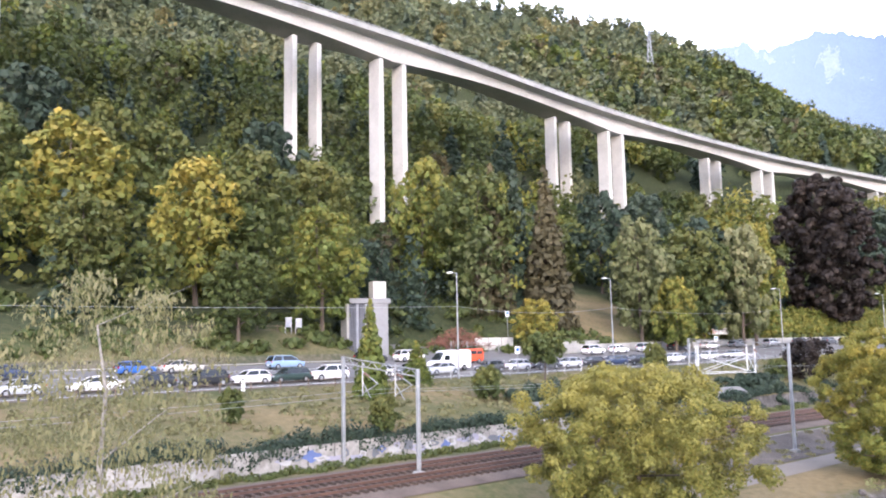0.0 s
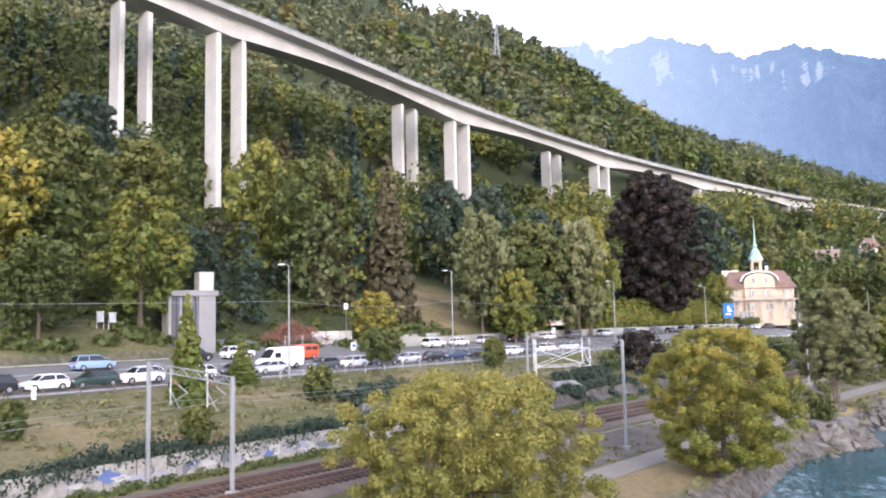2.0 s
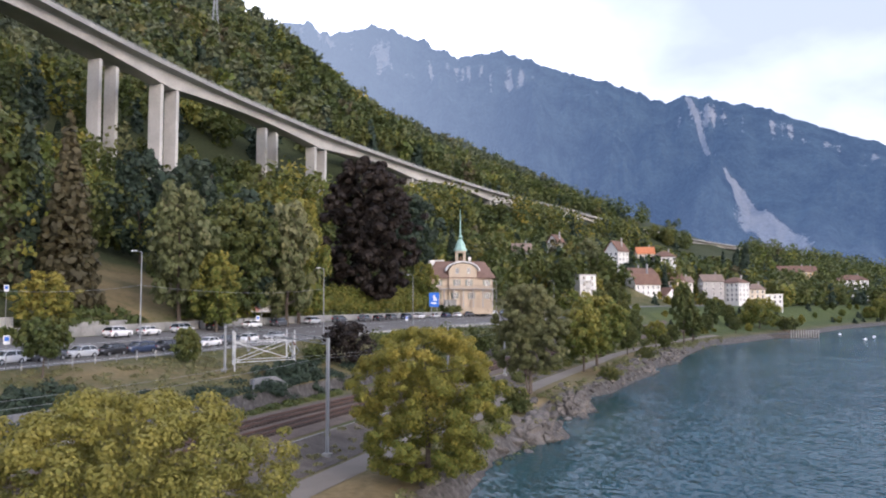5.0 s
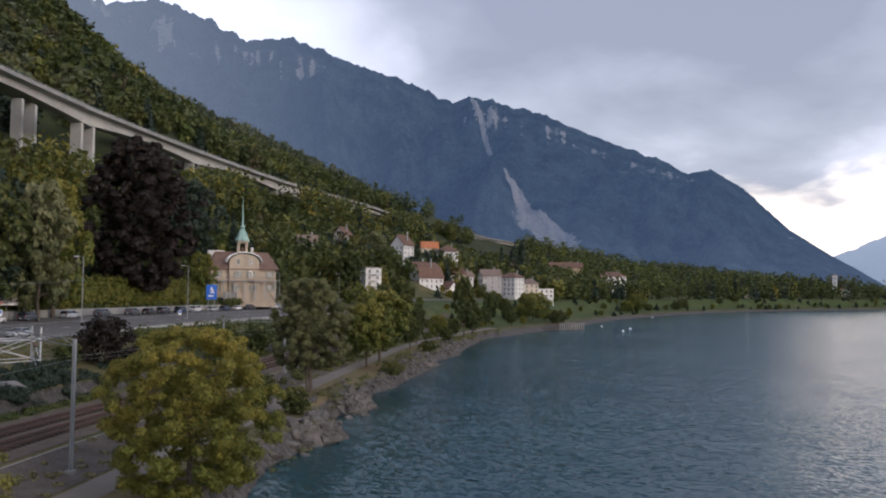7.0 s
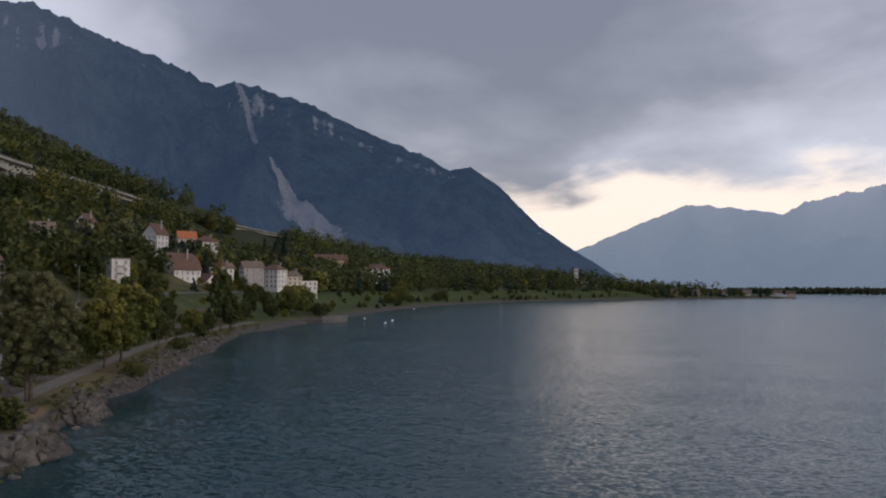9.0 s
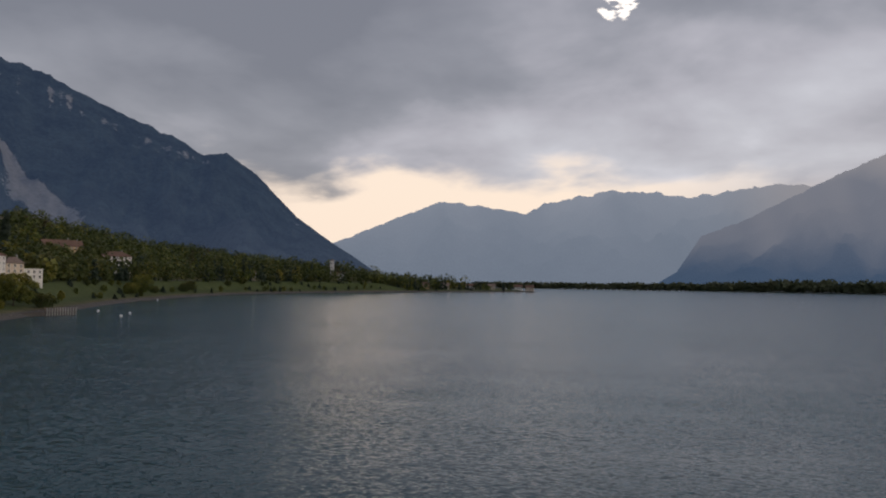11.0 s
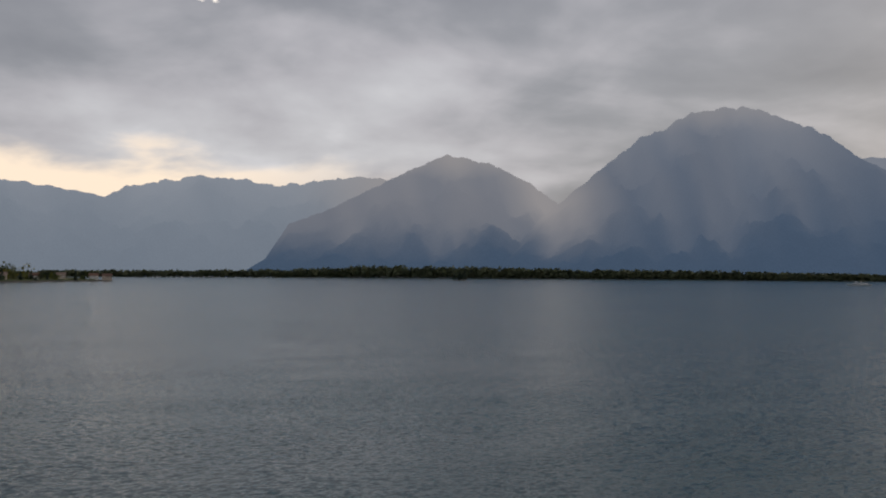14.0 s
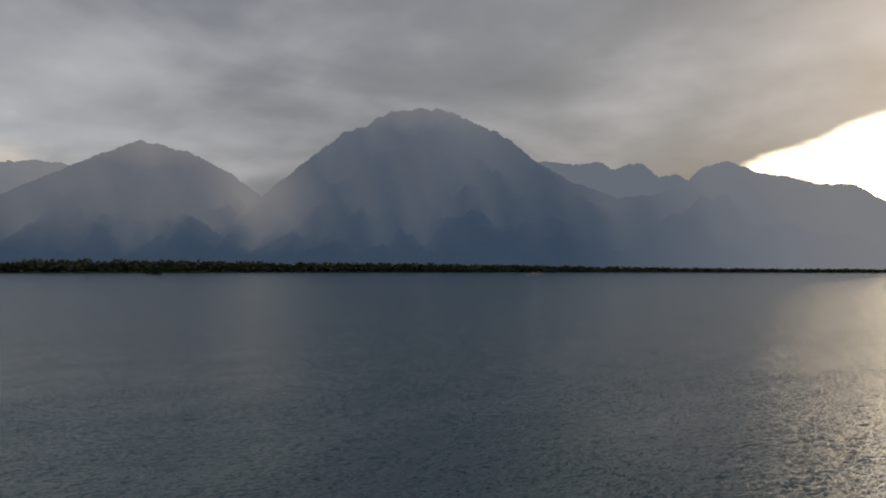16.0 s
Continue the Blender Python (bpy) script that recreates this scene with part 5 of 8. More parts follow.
def car(kind, label):
    L, W, H, sh, nose, x1, x2, x3, x4 = CAR_SHAPES[kind]
    h, w = L / 2, W / 2
    root = thing("car", 0, 0, 0)
    bm = bmesh.new()
    low = 0.24

    def sec(x, ww, top, b=low):
        return (x, [(0, b), (ww * 0.88, b), (ww, b + 0.22), (ww, top - 0.16), (ww * 0.94, top), (0, top + 0.03)])
    shell(bm, [sec(h, w * 0.72, nose - 0.12, low + 0.12), sec(h - 0.12, w * 0.90, nose), sec(h - 0.6, w, nose + 0.08), sec(x1, w, sh), sec(0, w, sh + 0.02), sec(x3, w, sh + 0.04), sec(-h + 0.35, w * 0.98, sh + 0.02 if kind != "sedan" else sh - 0.02), sec(-h + 0.08, w * 0.9, sh - 0.08), sec(-h, w * 0.8, sh - 0.25, low + 0.12)])
    # roof panel
    rw = w * 0.74
    shell(bm, [(x2 + 0.06, [(0, H - 0.09), (rw, H - 0.12), (rw * 0.92, H - 0.06), (0, H - 0.03)]), ((x2 + x3) / 2, [(0, H - 0.06), (rw, H - 0.08), (rw * 0.93, H - 0.02), (0, H + 0.005)]), (x3 - 0.05, [(0, H - 0.09), (rw, H - 0.12), (rw * 0.92, H - 0.06), (0, H - 0.04)])])
    for sd in (-1, 1):
        for (xa, xb) in ((x1, x2), (x4, x3), ((x2 + x3) / 2 - 0.15, (x2 + x3) / 2 - 0.15)):
            bar(bm, (xa, sd * w * 0.93, sh), (xb, sd * rw * 0.985, H - 0.08), 0.07, 0.05)
    body = part("body", bm, PAINTS["white"], root)
    bm = bmesh.new()
    shell(bm, [(x1 + 0.02, [(0, sh - 0.03), (w * 0.90, sh - 0.03), (w * 0.89, sh + 0.02), (0, sh + 0.03)]), (x2, [(0, sh - 0.03), (w * 0.925, sh - 0.03), (rw * 0.97, H - 0.10), (0, H - 0.07)]),
               (x3, [(0, sh - 0.03), (w * 0.925, sh - 0.03), (rw * 0.97, H - 0.10), (0, H - 0.07)]), (x4 - 0.02, [(0, sh - 0.03), (w * 0.88, sh - 0.03), (w * 0.86, sh + 0.03), (0, sh + 0.04)])])
    part("window_band", bm, CAR_GLASS, root, "dark tinted windows")
    r = 0.32 if kind != "suv" else 0.36
    for wx in (h - 0.85, -h + 0.80):
        for sd in (-1, 1):
            bm = bmesh.new()
            tube(bm, (wx, sd * (w - 0.20), r), (wx, sd * (w + 0.015), r), r, sides=16)
            tyre = part("wheel", bm, TYRE, root)
            bm = bmesh.new()
            tube(bm, (wx, sd * (w - 0.05), r), (wx, sd * (w + 0.03), r), r * 0.62, r * 0.55, 10)
            part("rim", bm, RIM, tyre, "alloy rim")
    for sd in (-1, 1):
        bm = bmesh.new()
        box(bm, h - 0.18, sd * w * 0.66, nose - 0.06, 0.28, 0.36, 0.15, 0.04)
        part("headlight", bm, HEADLIGHT, root)
        bm = bmesh.new()
        box(bm, -h + 0.12, sd * w * 0.74, sh - 0.12, 0.16, 0.26, 0.24, 0.03)
        part("tail_light", bm, TAILLIGHT, root)
        bm = bmesh.new()
        box(bm, x1 - 0.25, sd * (w + 0.10), sh + 0.08, 0.14, 0.20, 0.13, 0.03)
        part("mirror", bm, PLASTIC, root)
    for xx, zz in ((h - 0.03, 0.42), (-h + 0.03, 0.45)):
        bm = bmesh.new()
        box(bm, xx, 0, zz, 0.10, W * 0.80, 0.20, 0.04)
        part("bumper", bm, PLASTIC, root)
        bm = bmesh.new()
        box(bm, xx + (0.055 if xx > 0 else -0.055), 0, zz + 0.05, 0.02, 0.50, 0.11)
        part("number_plate", bm, SIGN_WHITE, root)
    return tagged(root, label, "car", "cars on the lakeside road")


def paint(ob, colour, label):
    for c in ob.children:
        if c.name.startswith("body") or c.name.startswith("cargo_box"):
            c.material_slots[0].link = "OBJECT"
            c.material_slots[0].material = PAINTS[colour]
    ob["label"] = label
    return ob


def delivery_van():
    root = thing("delivery_van", 0, 0, 0)
    bm = bmesh.new()

    def sec(x, ww, b, top, t2):
        return (x, [(0, b), (ww * 0.9, b), (ww, b + 0.2), (ww, top - 0.2), (ww * t2, top), (0, top + 0.02)])
    shell(bm, [sec(2.95, 0.75, 0.45, 0.95, 0.9), sec(2.8, 0.92, 0.32, 1.12, 0.92), sec(2.1, 0.99, 0.3, 1.32, 0.92), sec(1.35, 1.0, 0.3, 2.35, 0.84), sec(0.9, 1.0, 0.3, 2.52, 0.88), sec(-2.8, 1.0, 0.3, 2.55, 0.88), sec(-2.95, 0.96, 0.4, 2.45, 0.88)])
    part("body", bm, PAINTS["white"], root)
    bm = bmesh.new()
    shell(bm, [(2.12, [(0, 1.33), (0.86, 1.33), (0.86, 1.38), (0, 1.42)]), (1.42, [(0, 1.33), (0.93, 1.33), (0.84, 2.24), (0, 2.36)]), (1.36, [(0, 1.33), (0.93, 1.33), (0.84, 2.2), (0, 2.3)])])
    part("windscreen", bm, CAR_GLASS, root)
    for sd in (-1, 1):
        bm = bmesh.new()
        box(bm, 1.05, sd * 1.0, 1.62, 0.85, 0.03, 0.60, 0.01)
        part("side_window", bm, CAR_GLASS, root)
        bm = bmesh.new()
        box(bm, 2.75, sd * 0.68, 0.95, 0.25, 0.34, 0.22, 0.04)
        part("headlight", bm, HEADLIGHT, root)
        for wx in (1.95, -1.75):
            bm = bmesh.new()
            tube(bm, (wx, sd * 0.78, 0.35), (wx, sd * 1.02, 0.35), 0.35, sides=16)
            wheel = part("wheel", bm, TYRE, root)
            bm = bmesh.new()
            tube(bm, (wx, sd * 0.95, 0.35), (wx, sd * 1.035, 0.35), 0.21, 0.19, 10)
            part("rim", bm, RIM, wheel, "steel rim")
    bm = bmesh.new()
    box(bm, 2.93, 0, 0.52, 0.12, 1.7, 0.22, 0.04)
    part("bumper", bm, PLASTIC, root)
    return tagged(root, "white high-roof delivery van in the queue", "van")


def on_road(s, w, flip):
    x, y = at(s, w)
    return pose(float(x), float(y), float(height(s, w)) + 0.06, 0, 0, math.degrees(heading(s)) + (180 if flip else 0))


NEAR_ROW = [(-14.5, "suv", "dark_grey"), (-7.8, "hatchback", "silver"), (-1.8, "sedan", "white"), (3.2, "hatchback", "black"), (8.2, "suv", "black"), (12.9, "hatchback", "white"), (17.3, "estate", "dark_green"), (22.0, "suv", "white"),
            (28.2, "hatchback", "white"), (32.8, "hatchback", "dark_grey"), (37.6, "sedan", "silver"), (45.2, "hatchback", "dark_grey"), (49.6, "hatchback", "white"), (54.4, "estate", "dark_grey"), (59.0, "hatchback", "silver"), (63.4, "hatchback", "black"),
            (68.0, "estate", "dark_blue"), (72.8, "hatchback", "black"), (77.6, "suv", "dark_grey"), (83.3, "sedan", "white"), (89.0, "estate", "dark_grey"), (95.0, "hatchback", "white"), (103.0, "sedan", "silver")]
FAR_ROW = [(-5.9, "hatchback", "dark_blue"), (5.6, "hatchback", "blue"), (10.6, "sedan", "beige"), (23.2, "minivan", "light_blue"), (37.1, "suv", "black"), (43.2, "suv", "white"), (81.0, "suv", "white"), (89.3, "hatchback", "white"),
           (98.2, "minivan", "silver"), (107.2, "suv", "black"), (116.9, "sedan", "white"), (125.5, "minivan", "dark_grey"), (137.8, "minivan", "silver"), (149.5, "suv", "dark_grey"), (162.5, "suv", "dark_grey"), (170.5, "hatchback", "black"),
           (178.0, "suv", "dark_grey"), (187.0, "suv", "dark_blue"), (194.8, "suv", "white"), (203.5, "sedan", "silver"), (211.0, "estate", "dark_blue"), (218.0, "hatchback", "white"), (226.0, "suv", "dark_grey"), (234.0, "sedan", "black"), (243.0, "suv", "white"), (252.0, "hatchback", "light_blue")]
WORDS = {"hatchback": "small hatchback", "sedan": "saloon", "estate": "estate car", "suv": "tall off-road style car", "minivan": "family minivan"}
MASTERS = {}
for row_, w_, flip_, where_ in ((NEAR_ROW, 49.8, True, "queueing in the lakeside lane"), (FAR_ROW, 63.8, False, "standing along the roadside wall")):
    for s_, kind_, colour_ in row_:
        text_ = f"{colour_.replace('_', ' ')} {WORDS[kind_]} {where_}"
        ww_ = w_ - (2.6 if row_ is FAR_ROW and s_ < 30 else 0)
        if kind_ not in MASTERS:
            MASTERS[kind_] = car(kind_, text_)
            ob_ = MASTERS[kind_]
            ob_.matrix_basis = on_road(s_, ww_, flip_)
        else:
            ob_ = copy_thing(MASTERS[kind_], on_road(s_, ww_, flip_))
        paint(ob_, colour_, text_)
van_ = delivery_van()
van_.matrix_basis = on_road(41.2, 52.8, True)


# ---- buildings ----
def window_part(parent, x, y, z, w, h, turn, shutters=None, arched=False):
    """A window in a wall face: frame, pane, sill, optional shutters; turn in degrees about z, facing local -y."""
    m = pose(x, y, z, 0, 0, turn)
    bm = bmesh.new()
    for sx, sz, ox, oz in ((w + 0.16, 0.10, 0, h / 2), (w + 0.16, 0.10, 0, -h / 2), (0.10, h, -w / 2, 0), (0.10, h, w / 2, 0), (0.06, h, 0, 0)):
        box(bm, ox, -0.02, oz, sx, 0.14, sz)
    win = part("window", bm, SIGN_WHITE, parent)
    win.matrix_local = m
    bm = bmesh.new()
    box(bm, 0, 0.02, 0, w, 0.05, h)
    part("pane", bm, PANE, win)
    bm = bmesh.new()
    box(bm, 0, -0.08, -h / 2 - 0.1, w + 0.3, 0.22, 0.08, 0.01)
    part("sill", bm, PLASTER_GREY, win)
    if shutters:
        for sd in (-1, 1):
            bm = bmesh.new()
            box(bm, sd * (w / 2 + 0.08 + w * 0.27), -0.06, 0, w * 0.5, 0.06, h, 0.01)
            part("shutter", bm, shutters, win)
    return win


def gable_roof(bm, w, d, z, rise, over=0.5, thick=0.22, hip=0.0, curb=0.0):
    """A pitched roof, ridge along x; hip shortens the ridge; curb breaks the slope as a gambrel does."""
    hw, hd = w / 2 + over, d / 2 + over
    r = hw - hip

    def sheet(zo):
        if curb:
            prof = [(-hd, 0), (-hd * 0.62, rise * 0.62), (0, rise), (hd * 0.62, rise * 0.62), (hd, 0)]
        else:
            prof = [(-hd, 0), (0, rise), (hd, 0)]
        return [[bm.verts.new((sx * (hw - (hw - r) * (pz / rise)), py, z + pz + zo)) for py, pz in prof] for sx in (-1, 1)]
    a, b = sheet(0), sheet(thick)
    n = len(a[0])
    for q, flip in ((a, True), (b, False)):
        for i in range(n - 1):
            f = (q[0][i], q[1][i], q[1][i + 1], q[0][i + 1])
            bm.faces.new(f[::-1] if flip else f)
    for i in range(n - 1):
        bm.faces.new((a[0][i], a[0][i + 1], b[0][i + 1], b[0][i]))
        bm.faces.new((a[1][i + 1], a[1][i], b[1][i], b[1][i + 1]))
    for i in (0, n - 1):
        bm.faces.new((a[0][i], b[0][i], b[1][i], a[1][i]))
    if hip:
        for e in (0, 1):
            bm.faces.new(b[e])
            bm.faces.new(a[e])
    bmesh.ops.recalc_face_normals(bm, faces=bm.faces)


def wall_block(bm, w, d, h, rise=0.0, curb=0.0, sink=2.0):
    """Walls with gable ends, ridge along x."""
    if curb:
        prof = [(-d / 2, -sink), (-d / 2, h), (-d / 2 * 0.66, h + rise * 0.56), (0, h + rise * 0.94), (d / 2 * 0.66, h + rise * 0.56), (d / 2, h), (d / 2, -sink)]
    elif rise:
        prof = [(-d / 2, -sink), (-d / 2, h), (0, h + rise * 0.92), (d / 2, h), (d / 2, -sink)]
    else:
        prof = [(-d / 2, -sink), (-d / 2, h), (d / 2, h), (d / 2, -sink)]
    a = [bm.verts.new((-w / 2, y, z)) for y, z in prof]
    b = [bm.verts.new((w / 2, y, z)) for y, z in prof]
    n = len(a)
    for i in range(n):
        bm.faces.new((a[i], b[i], b[(i + 1) % n], a[(i + 1) % n]))
    bm.faces.new(a[::-1])
    bm.faces.new(b)
    bmesh.ops.recalc_face_normals(bm, faces=bm.faces)


def house(x, y, turn, w, d, storeys, wall, roof, label, rise=3.0, hip=0.0, curb=0.0, cols=4, side_cols=3, z=None, shutters=None, ridge_out=False, chimneys=1, balcony=0, gable_windows=0, flat=False, floor=2.75):
    """A house facing local -y: wall block, roof, windows floor by floor, chimneys, balconies. ridge_out turns the gable to the front."""
    zz = ground_z(x, y) if z is None else z
    rise *= 1.35
    root = thing("house", x, y, zz, turn)
    h = storeys * floor + 0.4
    bm = bmesh.new()
    bw, bd = (d, w) if ridge_out else (w, d)
    wall_block(bm, bw, bd, h, 0 if (hip or flat) else rise, curb, 6.0)
    body = part("wall", bm, wall, root)
    bm = bmesh.new()
    if flat:
        box(bm, 0, 0, h + 0.2, w + 0.4, d + 0.4, 0.45, 0.05)
    else:
        gable_roof(bm, bw, bd, h, rise, 0.6, 0.25, hip, curb)
    top = part("roof", bm, roof, root)
    if ridge_out:
        for o in (body, top):
            o.matrix_local = pose(0, 0, 0, 0, 0, 90)
    ww = min(1.15, w / cols * 0.5)
    for k in range(storeys):
        zc = 0.4 + k * floor + 1.5
        for i in range(cols):
            window_part(root, -w / 2 + w * (i + 0.5) / cols, -d / 2 - 0.01, zc, ww, 1.55, 0, shutters)
        for i in range(side_cols):
            yy = -d / 2 + d * (i + 0.5) / side_cols
            window_part(root, -w / 2 - 0.01, yy, zc, 1.0, 1.5, -90, shutters)
            window_part(root, w / 2 + 0.01, yy, zc, 1.0, 1.5, 90, shutters)
    for i in range(gable_windows):
        window_part(root, (i - (gable_windows - 1) / 2) * 2.2, -d / 2 - 0.01, h + rise * 0.32, 0.9, 1.3, 0, shutters)
    for k in range(balcony):
        bm = bmesh.new()
        box(bm, 0, -d / 2 - 0.6, 0.4 + (k + 1) * floor, w * 0.5, 1.2, 0.18, 0.02)
        b = part("balcony", bm, PLASTER_GREY, root)
        bm = bmesh.new()
        for i in range(11):
            bar(bm, (-w * 0.25 + w * 0.05 * i, -d / 2 - 1.15, 0.4 + (k + 1) * floor), (-w * 0.25 + w * 0.05 * i, -d / 2 - 1.15, 1.4 + (k + 1) * floor), 0.05)
        bar(bm, (-w * 0.25, -d / 2 - 1.15, 1.4 + (k + 1) * floor), (w * 0.25, -d / 2 - 1.15, 1.4 + (k + 1) * floor), 0.07)
        part("railing", bm, SIGN_WHITE, b)
    for i in range(chimneys):
        bm = bmesh.new()
        box(bm, w * (0.28 - 0.5 * i), d * 0.12, h + rise * 0.75 + 0.6, 0.7, 0.7, rise * 0.7 + 1.2, 0.04)
        part("chimney", bm, PLASTER_GREY, root)
    return tagged(root, label, "house")


def face_eye(x, y, off=0.0):
    """The turn that makes local -y look towards the lake viewpoint."""
    return math.degrees(math.atan2(10 - y, 8 - x)) + 90 + off


def belfry_chalet(x, y, z, turn):
    """The cream lakeside building with a wide tiled roof, a curved front gable and a copper-green spire."""
    root = thing("belfry_chalet", x, y, z, turn)
    bm = bmesh.new()
    wall_block(bm, 20.0, 11.0, 7.6, 4.2, 0, 4.0)
    part("wall", bm, PLASTER_SAND, root)
    bm = bmesh.new()
    gable_roof(bm, 20.0, 11.0, 7.6, 5.6, 0.9, 0.3, 2.6)
    part("roof", bm, TILE_CHALET, root, "weathered brown tile roof")
    # the front gable: curved crown
    bm = bmesh.new()
    pts = [(-4.6, -4.0), (-4.6, 10.0)] + [(4.6 * math.sin(radians(a)) * 1.0, 10.0 + 2.6 * math.cos(radians(a))) for a in range(-70, 71, 14)] + [(4.6, 10.0), (4.6, -4.0)]
    f0 = [bm.verts.new((px, -6.3, pz)) for px, pz in pts]
    f1 = [bm.verts.new((px, -0.5, pz)) for px, pz in pts]
    for i in range(len(pts)):
        j = (i + 1) % len(pts)
        bm.faces.new((f0[i], f1[i], f1[j], f0[j]))
    bm.faces.new(f0[::-1])
    bm.faces.new(f1)
    bmesh.ops.recalc_face_normals(bm, faces=bm.faces)
    part("front_gable", bm, PLASTER_SAND, root)
    bm = bmesh.new()
    arc = [(5.5 * math.sin(radians(a)), 9.9 + 3.2 * math.cos(radians(a))) for a in range(-88, 89, 11)]
    for (xa, za), (xb, zb) in zip(arc, arc[1:]):
        mx, mz = (xa + xb) / 2, (za + zb) / 2
        box(bm, mx, -3.6, mz, math.hypot(xb - xa, zb - za) + 0.06, 6.2, 0.35, 0, Matrix.Rotation(math.atan2(-(zb - za), xb - xa), 4, "Y"))
    part("gable_roof", bm, SIGN_WHITE, root, "white curved eaves")
    for zz, n in ((2.0, 4), (6.2, 4)):
        for i in range(n):
            xx = -8.2 + i * 5.5 if zz < 5 else (-8.0, -2.0, 2.0, 8.0)[i]
            yy = -5.5 if abs(xx) > 4.6 else -6.31
            window_part(root, xx, yy - 0.01, zz, 1.1, 1.9, 0, SHUTTER)
    for xx in (-1.9, 1.9):
        window_part(root, xx, -6.32, 10.1, 1.0, 1.7, 0)
    for zz in (2.0, 6.2):
        for yy in (-3, 0.5, 4):
            window_part(root, -10.01, yy, zz, 1.0, 1.8, -90, SHUTTER)
            window_part(root, 10.01, yy, zz, 1.0, 1.8, 90, SHUTTER)
    bm = bmesh.new()
    box(bm, 0, -6.9, 4.2, 21.0, 1.6, 0.25, 0.03)
    bal = part("balcony", bm, PLASTER_GREY, root)
    bm = bmesh.new()
    for i in range(43):
        bar(bm, (-10.4 + i * 0.495, -7.6, 4.3), (-10.4 + i * 0.495, -7.6, 5.3), 0.05)
    bar(bm, (-10.4, -7.6, 5.3), (10.4, -7.6, 5.3), 0.08)
    part("railing", bm, WOOD_DARK, bal)
    for i in range(7):
        bm = bmesh.new()
        box(bm, -9.6 + i * 3.2, -7.45, 1.1, 0.35, 0.35, 6.0, 0.03)
        part("post", bm, PLASTER_GREY, root)
    # belfry, dome and spire
    for sx in (-1, 1):
        for sy in (-1, 1):
            bm = bmesh.new()
            box(bm, sx * 1.25, sy * 1.25 - 1.2, 14.6, 0.55, 0.55, 4.2, 0.03)
            part("belfry_post", bm, PLASTER_SAND, root)
    bm = bmesh.new()
    box(bm, 0, -1.2, 12.6, 3.1, 3.1, 2.0, 0.05)
    part("belfry_base", bm, PLASTER_SAND, root)
    bm = bmesh.new()
    box(bm, 0, -1.2, 16.6, 3.2, 3.2, 0.7, 0.05)
    part("belfry_cornice", bm, PLASTER_SAND, root)
    bm = bmesh.new()
    tube(bm, (0, -1.2, 13.8), (0, -1.2, 15.2), 0.65, 0.25, 12)
    part("bell", bm, TILE_BROWN, root, "bronze bell")
    bm = bmesh.new()
    prof = [(2.3, 16.9), (2.25, 17.3), (1.75, 18.3), (1.35, 19.6), (0.75, 20.6), (0.42, 21.0), (0.85, 21.4), (0.40, 22.0), (0.28, 24.0), (0.05, 31.2)]
    for (r0, z0), (r1, z1) in zip(prof, prof[1:]):
        tube(bm, (0, -1.2, z0), (0, -1.2, z1), r0, r1, 8)
    part("spire", bm, COPPER, root, "green copper dome and needle spire")
    bm = bmesh.new()
    box(bm, 3.4, 1.0, 13.6, 0.9, 0.9, 3.0, 0.05)
    part("chimney", bm, PLASTER_WHITE, root)
    bm = bmesh.new()
    box(bm, -7.8, 2.0, 12.6, 5.0, 4.0, 2.6, 0.05)
    part("dormer", bm, PLASTER_WHITE, root)
    return tagged(root, "cream lakeside building with curved gable and green copper spire", "building")


belfry_chalet(147.5, 236.5, 16.4, face_eye(147.5, 236.5, 8))

house(309, 316, face_eye(309, 316, -48), 13, 17, 4, PLASTER_WHITE, TILE_BROWN, "large white villa with brown gambrel roof and tall windows", 6.5, 0, 1, 4, 5, 13.6, ridge_out=True, chimneys=2, gable_windows=2)
house(322, 310, face_eye(322, 310, -40), 8, 9, 2, PLASTER_WHITE, TILE_BROWN, "white annex with arcades beside the villa", 3.2, 0, 0, 3, 3, 13.4)
house(236, 275, face_eye(236, 275, 15), 7, 9, 5, PLASTER_WHITE, PLASTER_GREY, "narrow white apartment block with flat roof", 1, cols=2, side_cols=2, z=13.5, flat=True, chimneys=0, balcony=4)
house(362, 349, face_eye(362, 349, 15), 12, 10, 3, PLASTER_WHITE, TILE_BROWN, "white house with hipped brown roof on the slope", 2.6, 5, 0, 4, 3, 34)
house(383, 385, face_eye(383, 385, 10), 11, 9, 2, PLASTER_CREAM, TILE_ORANGE, "cream house with bright orange tile roof", 3.4, 0, 0, 3, 2, 41)
house(315, 339, face_eye(315, 339, -35), 9, 10, 3, PLASTER_WHITE, TILE_BROWN, "white gabled house with brown roof among trees", 4.6, 0, 0, 3, 3, 35, ridge_out=True, balcony=2)
house(384, 316, face_eye(384, 316, -35), 11.5, 10, 4, PLASTER_WHITE, TILE_BROWN, "tall white villa with low hipped roof above the wall", 2.2, 4.5, 0, 4, 3, 15.5)
house(373, 324, face_eye(373, 324, 20), 12, 9, 3, PLASTER_GREY, TILE_GREY, "grey rendered house behind the stone wall", 3.0, 0, 0, 3, 3, 19)
house(396, 312, face_eye(396, 312, 20), 9, 8, 3, PLASTER_CREAM, TILE_GREY, "cream house with rounded front beside the villa", 2.4, 3.5, 0, 3, 2, 14.5)
house(408, 311, face_eye(408, 311, 20), 12, 7, 2, PLASTER_WHITE, PLASTER_WHITE, "low white garage building with terrace", 0.5, cols=4, side_cols=2, z=14.3, flat=True, chimneys=0)
house(345, 328, face_eye(345, 328, 20), 12, 9, 2, PLASTER_CREAM, TILE_BROWN, "low cream house with brown roof beside the villa", 3.2, 0, 0, 4, 2, 22)
